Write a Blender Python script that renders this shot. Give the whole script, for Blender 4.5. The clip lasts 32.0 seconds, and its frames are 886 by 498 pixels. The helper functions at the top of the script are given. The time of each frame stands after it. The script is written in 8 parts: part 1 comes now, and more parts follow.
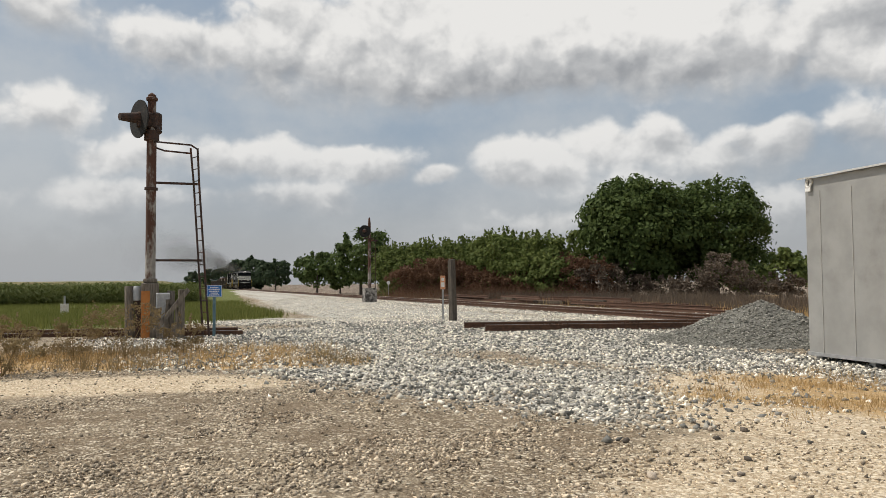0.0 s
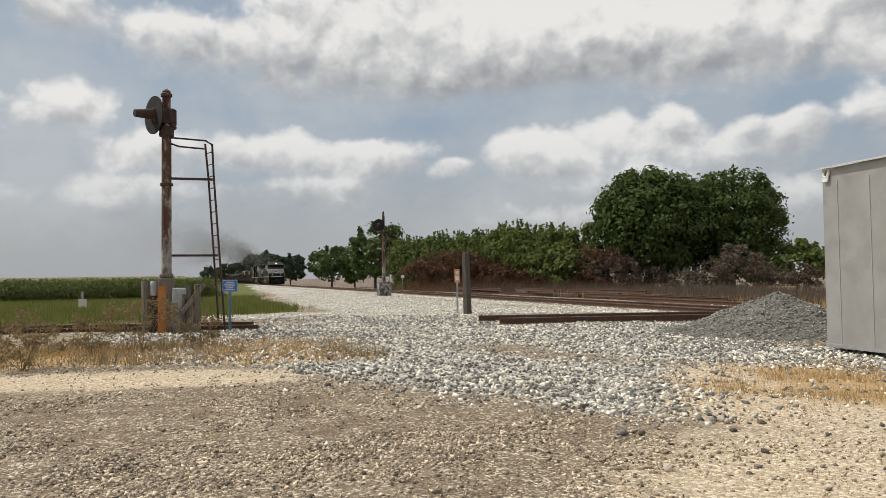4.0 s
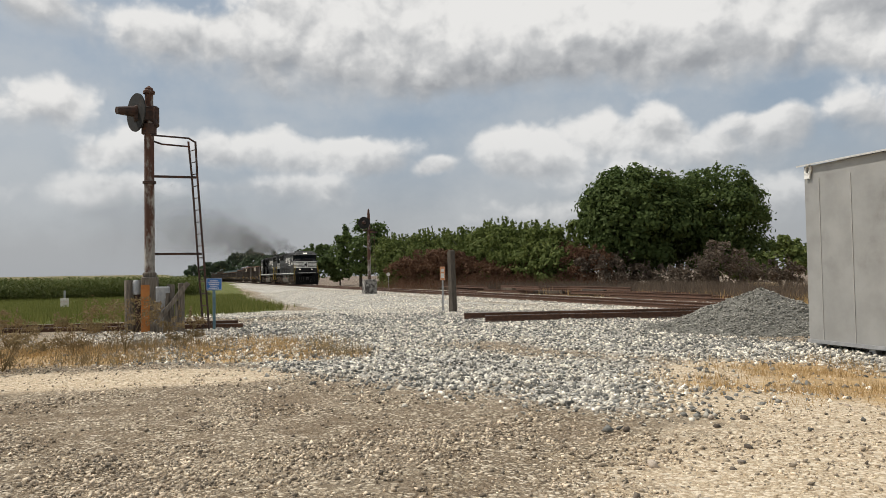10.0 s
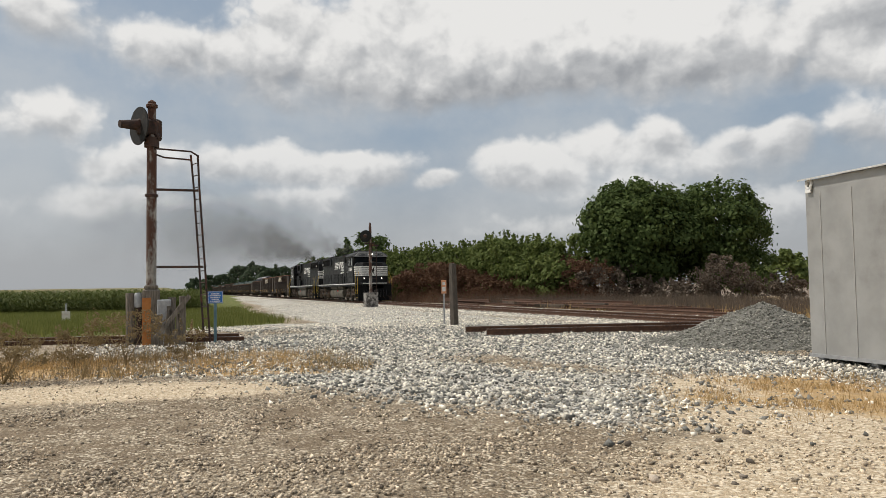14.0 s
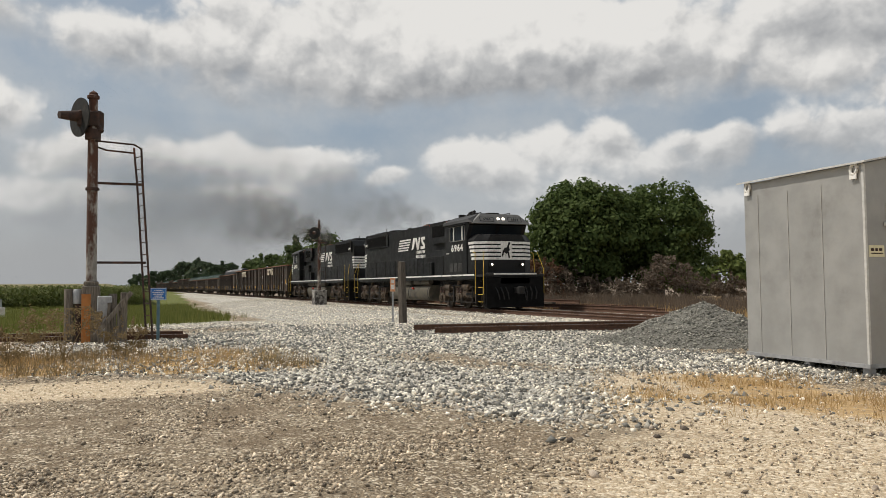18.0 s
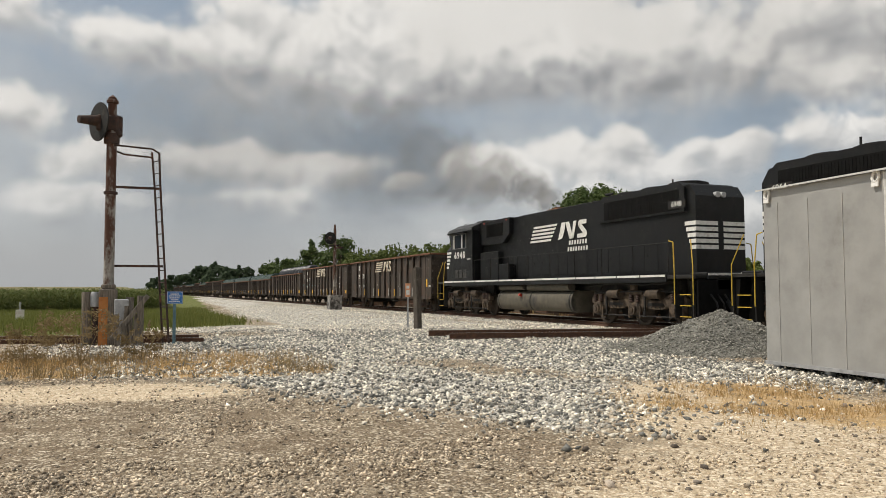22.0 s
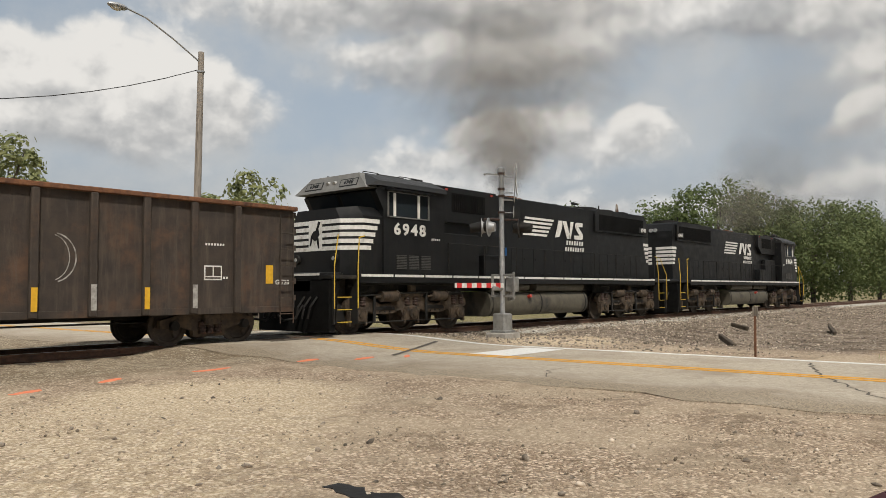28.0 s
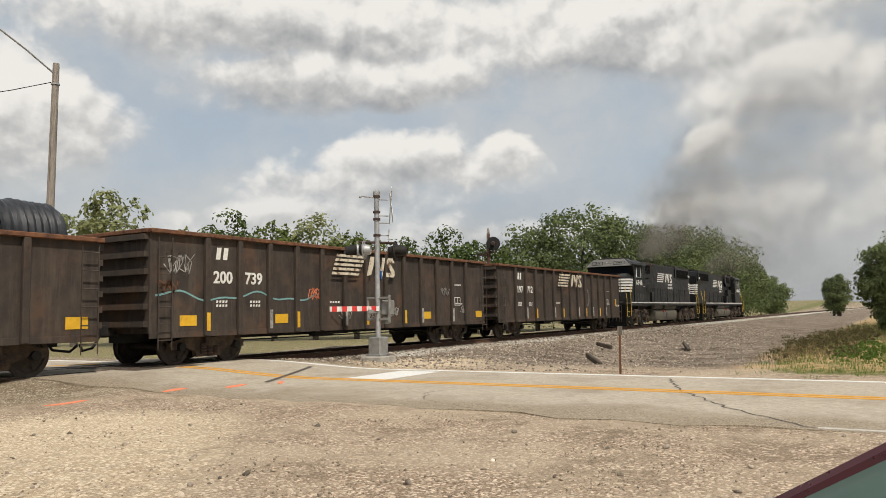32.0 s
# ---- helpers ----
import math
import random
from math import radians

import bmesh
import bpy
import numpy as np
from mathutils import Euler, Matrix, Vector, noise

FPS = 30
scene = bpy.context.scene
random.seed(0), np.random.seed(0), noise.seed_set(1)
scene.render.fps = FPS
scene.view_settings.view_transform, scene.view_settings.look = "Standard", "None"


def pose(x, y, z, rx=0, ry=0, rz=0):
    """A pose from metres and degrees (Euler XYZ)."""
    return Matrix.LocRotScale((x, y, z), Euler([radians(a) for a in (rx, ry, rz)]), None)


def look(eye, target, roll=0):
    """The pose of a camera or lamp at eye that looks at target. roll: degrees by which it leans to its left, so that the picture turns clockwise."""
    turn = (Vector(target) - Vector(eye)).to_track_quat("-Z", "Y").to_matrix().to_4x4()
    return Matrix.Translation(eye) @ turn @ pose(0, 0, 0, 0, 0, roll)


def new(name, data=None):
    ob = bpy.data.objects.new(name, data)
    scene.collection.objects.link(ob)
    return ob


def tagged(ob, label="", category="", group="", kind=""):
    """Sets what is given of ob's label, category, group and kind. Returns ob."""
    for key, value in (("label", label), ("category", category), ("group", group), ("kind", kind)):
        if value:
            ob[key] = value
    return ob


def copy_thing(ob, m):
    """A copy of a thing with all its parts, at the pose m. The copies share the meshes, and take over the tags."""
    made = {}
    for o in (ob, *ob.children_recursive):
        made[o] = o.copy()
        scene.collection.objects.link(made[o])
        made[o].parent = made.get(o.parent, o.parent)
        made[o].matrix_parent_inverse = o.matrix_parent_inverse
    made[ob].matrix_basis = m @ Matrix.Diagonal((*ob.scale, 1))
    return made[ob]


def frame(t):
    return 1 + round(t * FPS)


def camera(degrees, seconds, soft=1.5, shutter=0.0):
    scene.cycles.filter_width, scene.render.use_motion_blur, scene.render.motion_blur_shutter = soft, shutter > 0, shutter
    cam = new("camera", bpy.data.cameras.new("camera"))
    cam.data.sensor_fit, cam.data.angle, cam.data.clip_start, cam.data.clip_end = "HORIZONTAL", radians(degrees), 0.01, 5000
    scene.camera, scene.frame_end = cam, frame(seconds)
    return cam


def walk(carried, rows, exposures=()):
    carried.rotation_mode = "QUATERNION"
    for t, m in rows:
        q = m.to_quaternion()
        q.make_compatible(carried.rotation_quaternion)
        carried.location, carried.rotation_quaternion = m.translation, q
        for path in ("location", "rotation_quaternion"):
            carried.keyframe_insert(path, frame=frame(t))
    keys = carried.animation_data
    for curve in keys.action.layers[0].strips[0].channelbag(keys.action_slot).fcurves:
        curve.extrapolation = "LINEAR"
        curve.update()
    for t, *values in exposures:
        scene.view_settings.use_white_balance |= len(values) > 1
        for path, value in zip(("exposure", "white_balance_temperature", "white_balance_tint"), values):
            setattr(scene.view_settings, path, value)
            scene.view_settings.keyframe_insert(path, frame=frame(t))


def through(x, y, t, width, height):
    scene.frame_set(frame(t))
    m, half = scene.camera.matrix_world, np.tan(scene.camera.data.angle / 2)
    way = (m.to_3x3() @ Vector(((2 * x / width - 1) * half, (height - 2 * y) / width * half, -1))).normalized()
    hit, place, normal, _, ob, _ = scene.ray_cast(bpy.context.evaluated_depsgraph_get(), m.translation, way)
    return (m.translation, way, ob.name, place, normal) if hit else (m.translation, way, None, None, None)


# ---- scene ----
# camera: eye height over the gravel, and rows of seconds, x, y, yaw, pitch, roll
EYE = 1.287
PATH = [
    (0.0, -0.15, -0.21, 70.39, 2.57, 0.43),
    (0.5, -0.15, -0.21, 70.42, 2.60, 0.58),
    (1.0, -0.15, -0.21, 70.56, 2.21, 0.64),
    (1.5, -0.15, -0.21, 70.82, 2.13, 0.66),
    (2.0, -0.15, -0.21, 71.16, 2.10, 0.63),
    (2.5, -0.15, -0.21, 71.21, 1.99, 0.58),
    (3.0, -0.15, -0.21, 71.31, 2.03, 0.65),
    (3.5, -0.15, -0.21, 71.45, 2.17, 0.76),
    (5.5, -0.15, -0.21, 71.39, 1.62, 0.74),
    (6.0, -0.15, -0.21, 71.22, 1.75, 0.60),
    (6.5, -0.15, -0.21, 71.07, 1.82, 0.63),
    (7.0, -0.15, -0.21, 70.90, 1.93, 0.64),
    (7.5, -0.15, -0.21, 70.80, 1.95, 0.81),
    (8.0, -0.16, -0.21, 70.74, 1.94, 0.86),
    (8.5, -0.16, -0.21, 70.48, 1.93, 0.91),
    (9.0, -0.16, -0.21, 70.22, 1.90, 0.95),
    (9.5, -0.16, -0.20, 70.23, 1.94, 1.00),
    (10.0, -0.16, -0.20, 70.38, 1.89, 0.99),
    (10.5, -0.16, -0.20, 70.59, 1.87, 1.04),
    (11.0, -0.16, -0.20, 70.52, 1.97, 0.89),
    (11.5, -0.16, -0.20, 70.27, 2.21, 0.88),
    (12.0, -0.16, -0.20, 70.32, 2.58, 0.90),
    (12.5, -0.16, -0.20, 70.33, 2.91, 0.88),
    (13.0, -0.16, -0.20, 70.28, 3.15, 0.82),
    (13.5, -0.15, -0.20, 70.40, 3.11, 0.85),
    (14.0, -0.15, -0.20, 70.49, 2.90, 0.90),
    (14.5, -0.15, -0.20, 70.34, 2.77, 0.88),
    (16.5, -0.13, -0.19, 68.26, 2.96, 0.44),
    (17.0, -0.13, -0.19, 67.68, 2.83, 0.44),
    (17.5, -0.12, -0.18, 67.06, 2.64, 0.54),
    (18.0, -0.12, -0.18, 66.70, 2.71, 0.53),
    (18.5, -0.12, -0.18, 66.77, 2.84, 0.49),
    (19.0, -0.11, -0.18, 66.98, 2.93, 0.48),
    (19.5, -0.12, -0.17, 67.23, 2.99, 0.49),
    (20.0, -0.12, -0.17, 67.33, 3.12, 0.43),
    (20.5, -0.13, -0.17, 67.47, 3.16, 0.30),
    (21.0, -0.13, -0.17, 67.60, 3.18, 0.30),
    (21.5, -0.14, -0.17, 67.72, 3.24, 0.22),
    (22.0, -0.16, -0.16, 67.85, 3.15, 0.09),
    (22.5, -0.17, -0.16, 67.80, 3.10, 0.07),
    (23.0, -0.19, -0.15, 67.69, 2.94, -0.02),
    (23.5, -0.15, -0.11, 66.67, 2.71, -0.30),
    (24.0, -0.12, -0.06, 63.79, 4.17, -0.83),
    (24.2, -0.11, -0.05, 60.06, 4.17, -1.05),
    (24.5, -0.05, 0.01, 55.41, 3.36, -0.48),
    (25.0, 0.06, 0.11, 46.06, 3.25, -0.37),
    (25.5, 0.16, 0.21, 34.14, 3.91, -0.03),
    (26.5, 0.10, 0.26, -2.20, 2.40, 0.75),
    (27.5, 0.05, 0.30, -37.29, 1.30, 1.35),
    (28.0, 0.15, 0.10, -49.46, 3.21, 0.38),
    (28.5, 0.16, 0.13, -59.00, 4.22, 0.61),
    (29.0, 0.17, 0.15, -60.04, 4.52, 0.82),
    (29.5, 0.18, 0.17, -60.08, 4.97, 0.86),
    (30.0, 0.17, 0.16, -60.03, 4.77, 0.79),
    (30.5, 0.16, 0.15, -59.38, 4.67, 0.91),
    (31.0, 0.15, 0.16, -59.14, 4.58, 1.01),
    (31.5, 0.14, 0.17, -58.92, 4.73, 1.05),
    (32.0, 0.13, 0.18, -59.02, 4.83, 1.09),
]
cam = camera(60.55, 32.0, soft=0.8)
walk(cam, [(t, pose(x, y, EYE, 90 + p, r, a)) for t, x, y, a, p, r in PATH],
     [(0, 0.1, 6650, 10), (13, 0.1, 6600, 10), (17, 0.03, 6700, 10), (20, 0.03, 6750, 10), (22, 0.16, 6800, 10), (24, 0.16, 6850, 10), (25, 0.34, 6950, 10), (26.5, 0.2, 6900, 10), (28, 0.06, 6800, 10), (29.5, 0.12, 6800, 10), (32, 0.16, 6850, 10)])

# ---- light ----
SUN_FROM = Vector((-0.38, -0.62, 1.0)).normalized()
sun = new("sun", bpy.data.lights.new("sun", "SUN"))
sun.data.energy, sun.data.angle, sun.data.color = 3.2, radians(1.0), (1.0, 0.95, 0.87)
sun.matrix_world = look(SUN_FROM * 100, (0, 0, 0))
scene.view_settings.exposure = 0.0
scene.cycles.transparent_max_bounces = 24
# ---- node helpers ----
class Nodes:
    """Short hand for building a node tree."""

    def __init__(self, tree, clear=True):
        self.t = tree
        if clear:
            tree.nodes.clear()

    def n(self, kind, **props):
        node = self.t.nodes.new("ShaderNode" + kind)
        for key, value in props.items():
            setattr(node, key, value)
        return node

    def link(self, a, b):
        self.t.links.new(a, b)

    def put(self, sock, value):
        if hasattr(value, "is_output"):
            self.link(value, sock)
        else:
            sock.default_value = value

    def math(self, op, a, b=0.0, c=0.0, clamp=False):
        node = self.n("Math", operation=op, use_clamp=clamp)
        for s, v in zip(node.inputs, (a, b, c)):
            self.put(s, v)
        return node.outputs[0]

    def ramp(self, value, lo, hi, a=0.0, b=1.0, smooth=True):
        node = self.n("MapRange", interpolation_type="SMOOTHSTEP" if smooth else "LINEAR")
        for s, v in zip(node.inputs, (value, lo, hi, a, b)):
            self.put(s, v)
        return node.outputs[0]

    def mix(self, fac, a, b, blend="MIX"):
        node = self.n("Mix", data_type="RGBA", blend_type=blend)
        self.put(node.inputs[0], fac)
        for s, v in ((node.inputs[6], a), (node.inputs[7], b)):
            self.put(s, (*v, 1.0) if isinstance(v, tuple) and len(v) == 3 else v)
        return node.outputs[2]

    def noise(self, vec, scale, detail=4.0, rough=0.55, dist=0.0):
        node = self.n("TexNoise")
        if vec is not None:
            self.link(vec, node.inputs["Vector"])
        node.inputs["Scale"].default_value = scale
        node.inputs["Detail"].default_value = detail
        node.inputs["Roughness"].default_value = rough
        node.inputs["Distortion"].default_value = dist
        return node.outputs["Fac"]


# ---- sky: blue with banks of cumulus ----
world = bpy.data.worlds.new("sky")
scene.world = world
world.use_nodes = True
W = Nodes(world.node_tree)
sky = W.n("TexSky", sky_type="NISHITA", sun_disc=False)
sky.sun_elevation = math.asin(SUN_FROM.z)
sky.sun_rotation = math.atan2(SUN_FROM.x, SUN_FROM.y)
sky.air_density, sky.dust_density, sky.ozone_density = 1.0, 2.6, 1.0
geo = W.n("TexCoord").outputs["Generated"]
sep = W.n("SeparateXYZ")
W.link(geo, sep.inputs[0])
az = W.math("ARCTAN2", W.math("MULTIPLY", sep.outputs[0], -1.0), sep.outputs[1])
el = W.math("ARCSINE", sep.outputs[2])
true_el = W.math("ARCSINE", sep.outputs[2])
azel = W.n("CombineXYZ")
W.link(az, azel.inputs[0]), W.link(W.math("MULTIPLY", el, 1.15), azel.inputs[1])
plain = azel.outputs[0]
low_a, low_b = W.noise(plain, 5.2, 3.0, 0.5), W.noise(plain, 6.3, 3.0, 0.5)
az = W.math("ADD", az, W.math("MULTIPLY", W.math("SUBTRACT", low_a, 0.5), 0.16))
el = W.math("ADD", el, W.math("MULTIPLY", W.math("SUBTRACT", low_b, 0.5), 0.07))
above = W.n("VectorMath", operation="ADD")
W.link(plain, above.inputs[0])
above.inputs[1].default_value = (0.010, 0.022, 0.0)


def heaps(vec):
    """Cauliflower heads: rounded lumps on lumps, torn a little by a finer noise."""
    bend = W.n("VectorMath", operation="MULTIPLY_ADD")
    tear = W.n("TexNoise")
    W.link(vec, tear.inputs["Vector"])
    tear.inputs["Scale"].default_value, tear.inputs["Detail"].default_value = 20.0, 5.0
    W.link(tear.outputs["Color"], bend.inputs[0])
    bend.inputs[1].default_value = (0.05, 0.05, 0.0)
    W.link(vec, bend.inputs[2])
    vor = W.n("TexVoronoi", feature="SMOOTH_F1")
    W.link(bend.outputs[0], vor.inputs["Vector"])
    vor.inputs["Scale"].default_value, vor.inputs["Detail"].default_value = 14.0, 3.0
    vor.inputs["Roughness"].default_value, vor.inputs["Smoothness"].default_value = 0.55, 0.45
    return W.math("SUBTRACT", 0.5, vor.outputs["Distance"])


puffy, puffy_up = heaps(plain), heaps(above.outputs[0])
lump, lump_up = W.noise(plain, 9.0, 9.0, 0.54), W.noise(above.outputs[0], 9.0, 9.0, 0.54)
wide, wide_up = W.noise(plain, 5.0, 5.0, 0.55), W.noise(above.outputs[0], 5.0, 5.0, 0.55)
soft = W.noise(plain, 3.0, 7.0, 0.6)
edge = W.math("ADD", W.math("MULTIPLY", W.math("SUBTRACT", lump, 0.5), 1.0), W.math("MULTIPLY", W.math("SUBTRACT", wide, 0.5), 0.9))
edge = W.math("ADD", edge, W.math("MULTIPLY", puffy, 0.42))
# banks of cloud: azimuth and height of the middle, half width, half height (degrees), thickness
BANKS_WEST = [
    (66.7, 17.1, 19.8, 4.6, 1.3), (84.8, 16.8, 9.6, 2.1, 0.9), (53.4, 16.4, 10.2, 4.0, 1.1), (98.6, 17.5, 3.0, 1.7, 0.8), (98.5, 11.8, 4.3, 2.0, 0.6), (92.6, 9.4, 4.0, 1.7, 0.7),
    (84.5, 9.3, 6.4, 2.2, 0.85), (77.9, 9.0, 4.6, 1.7, 0.75), (95.5, 6.2, 9.1, 1.9, 0.5), (84.1, 6.2, 8.0, 1.6, 0.5), (63.8, 8.8, 3.6, 1.8, 0.95), (71.6, 7.8, 1.8, 0.8, 0.75), (80.2, 6.5, 1.7, 0.8, 0.6)]
BANKS_NORTH = [
    (58.8, 10.2, 4.5, 2.0, 0.7), (53.9, 9.9, 3.6, 2.2, 0.85), (46.2, 9.7, 2.7, 1.7, 0.9), (50.1, 8.9, 5.3, 2.2, 0.6), (47.2, 5.1, 4.0, 1.8, 0.7), (63.5, 4.4, 5.0, 1.4, 0.5), (56.8, 6.8, 4.9, 1.4, 0.5),
    (38.2, 17.7, 8.2, 4.4, 1.2), (41.2, 14.6, 4.7, 2.2, 0.8), (22.1, 16.2, 3.9, 2.8, 1.1), (15.1, 13.5, 7.7, 2.2, 1.0), (9.2, 13.4, 2.3, 1.7, 0.9), (29.1, 12.4, 8.5, 2.5, 0.8), (37.8, 9.5, 8.5, 2.1, 0.55), (29.2, 8.2, 6.8, 2.1, 0.55),
    (14, 7, 9, 2.5, 0.6), (0, 9, 7, 3.0, 0.7)]
BANKS_EAST = [
    (-12, 11, 5, 3, 0.8), (-25.8, 12.8, 8.7, 4.6, 1.1), (-20.9, 14.9, 3.7, 2.5, 1.0), (-78.2, 11.6, 2.5, 1.6, 0.8), (-49.7, 20.8, 18.6, 3.5, 1.0), (-51.4, 17.0, 10.2, 2.4, 1.0), (-56.5, 11.3, 9.0, 2.6, 0.95),
    (-64.8, 11.9, 1.9, 2.0, 1.0), (-52.2, 9.4, 8.4, 2.1, 0.7), (-47.1, 7.3, 8.2, 1.2, 0.6), (-75.1, 19.7, 14.0, 3.6, 0.95), (-84, 15.0, 8.0, 3.4, 0.8), (-82, 6.5, 9.0, 2.4, 0.7), (-92, 9.5, 6.0, 3.0, 0.8), (-40, 5, 9, 2.0, 0.5), (-62, 5.5, 12, 1.8, 0.5)]
BANKS_REST = [
    (60, 27, 25, 5, 0.9), (-60, 29, 25, 5, 0.9), (0, 27, 20, 6, 0.8), (150, 18, 26, 8, 0.95), (-140, 16, 26, 8, 0.95), (120, 11, 14, 5, 0.9), (-112, 10, 14, 6, 0.9), (180, 45, 50, 15, 0.9), (20, 50, 45, 12, 0.9), (85, 40, 34, 9, 0.9), (-80, 44, 38, 11, 0.9)]
cover, lift, weight = None, None, None
for a, e, w, h, k in BANKS_WEST + BANKS_NORTH + BANKS_EAST + BANKS_REST:
    da = W.math("WRAP", W.math("SUBTRACT", az, radians(a)), math.pi, -math.pi)
    dx = W.math("MULTIPLY", da, 1 / radians(w))
    dy = W.math("MULTIPLY", W.math("SUBTRACT", el, radians(e)), 1 / radians(h))
    flat = W.math("MAXIMUM", dy, W.math("MULTIPLY", dy, -1.3))
    r2 = W.math("ADD", W.math("MULTIPLY", dx, dx), W.math("MULTIPLY", flat, flat))
    body = W.math("MULTIPLY", W.math("SUBTRACT", 1.42, W.math("SQRT", r2)), k)
    heavy = W.math("EXPONENT", W.math("MULTIPLY", body, 5.0))
    part_lift = W.math("MULTIPLY", heavy, dy)
    cover = body if cover is None else W.math("SMOOTH_MAX", cover, body, 0.3)
    lift = part_lift if lift is None else W.math("ADD", lift, part_lift)
    weight = heavy if weight is None else W.math("ADD", weight, heavy)
lift = W.math("DIVIDE", lift, W.math("ADD", weight, 0.001))
# heaped, sharp tops and bases that fade away
whole = W.math("ADD", cover, edge)
dens = W.ramp(whole, W.ramp(lift, -0.9, 0.6, -0.25, 0.0), W.ramp(lift, -0.9, 0.6, 0.62, 0.36))
relief = W.math("ADD", W.math("MULTIPLY", W.math("SUBTRACT", lump, lump_up), 1.1), W.math("MULTIPLY", W.math("SUBTRACT", wide, wide_up), 1.2))
relief = W.math("ADD", relief, W.math("MULTIPLY", W.math("SUBTRACT", puffy, puffy_up), 0.55))
shade = W.math("ADD", W.math("MULTIPLY", lift, 0.6), relief)
shade = W.math("ADD", shade, W.math("MULTIPLY", W.math("SUBTRACT", soft, 0.5), 0.9))
shade = W.math("ADD", shade, W.math("MULTIPLY", W.math("SUBTRACT", lump, 0.5), 0.25))
CLOUD_DARK, CLOUD_MID, CLOUD_LIT = (0.29, 0.305, 0.328), (0.49, 0.502, 0.515), (0.755, 0.755, 0.748)
cloud = W.mix(W.ramp(shade, -0.75, -0.05), CLOUD_DARK, CLOUD_MID)
cloud = W.mix(W.ramp(shade, -0.25, 0.34), cloud, CLOUD_LIT)
haze = W.ramp(true_el, 0.0, radians(18), 0.92, 0.75)
blue = W.mix(1.0, sky.outputs[0], (0.088, 0.088, 0.088), "MULTIPLY")
east = W.ramp(sep.outputs[0], -0.1, 0.6)
blue = W.mix(haze, blue, W.mix(W.ramp(true_el, radians(2), radians(12)), (0.37, 0.39, 0.415), W.mix(east, (0.298, 0.372, 0.456), (0.40, 0.475, 0.56))))
# a thin veil between the banks
veil = W.math("MULTIPLY", W.ramp(W.math("ADD", soft, W.math("MULTIPLY", cover, 0.10)), 0.38, 0.68), W.ramp(east, 0, 1, 0.6, 0.85))
blue = W.mix(veil, blue, (0.50, 0.525, 0.545))
final = W.mix(W.math("MULTIPLY", dens, W.ramp(true_el, radians(-0.5), radians(13), 0.30, 0.97)), blue, cloud)
bg = W.n("Background")
W.link(final, bg.inputs[0])
bg.inputs[1].default_value = 1.0
W.link(bg.outputs[0], W.n("OutputWorld").inputs[0])
# ---- materials ----
def pbr(name, a, b, scale=6.0, rough=0.8, metal=0.0, bump=0.25, bscale=None, stain=None, stain_scale=1.2, stain_at=(0.52, 0.7), per_piece=0.0, detail=6.0,
        stretch=None, spec=0.4, coords="Object", both=None, runs=None):
    """A surface of two tones in fine grain, with larger stains, relief and some shift from piece to piece."""
    m = bpy.data.materials.new(name)
    m.use_nodes = True
    k = Nodes(m.node_tree)
    vec = k.n("TexCoord").outputs[coords] if coords != "World" else k.n("NewGeometry").outputs["Position"]
    if stretch:
        mp = k.n("Mapping")
        mp.inputs["Scale"].default_value = stretch
        k.link(vec, mp.inputs[0])
        vec = mp.outputs[0]
    grain = k.noise(vec, scale, detail, 0.62)
    col = k.mix(k.ramp(grain, 0.3, 0.7), a, b)
    if stain:
        col = k.mix(k.ramp(k.noise(vec, stain_scale, 5.0, 0.65), *stain_at), col, stain)
    if runs:
        down = k.n("Mapping")
        down.inputs["Scale"].default_value = (5.0, 5.0, 0.55)
        k.link(vec, down.inputs[0])
        col = k.mix(k.math("MULTIPLY", k.ramp(k.noise(down.outputs[0], 1.3, 6.0, 0.7), 0.46, 0.72), 0.75), col, runs)
    if per_piece:
        rnd = k.n("ObjectInfo").outputs["Random"] if both != "island" else k.n("NewGeometry").outputs["Random Per Island"]
        hsv = k.n("HueSaturation")
        k.link(col, hsv.inputs["Color"])
        k.link(k.ramp(rnd, 0, 1, 1 - per_piece, 1 + per_piece, smooth=False), hsv.inputs["Value"])
        col = hsv.outputs[0]
    p = k.n("BsdfPrincipled")
    k.link(col, p.inputs["Base Color"])
    p.inputs["Metallic"].default_value = metal
    p.inputs["Specular IOR Level"].default_value = spec
    k.link(k.ramp(grain, 0.2, 0.8, max(rough - 0.12, 0.05), min(rough + 0.12, 1.0)), p.inputs["Roughness"])
    if bump:
        bp = k.n("Bump")
        bp.inputs["Strength"].default_value = bump
        bp.inputs["Distance"].default_value = 0.02
        k.link(k.noise(vec, bscale or scale * 3, 5.0, 0.6), bp.inputs["Height"])
        k.link(bp.outputs[0], p.inputs["Normal"])
    k.link(p.outputs[0], k.n("OutputMaterial").inputs[0])
    return m


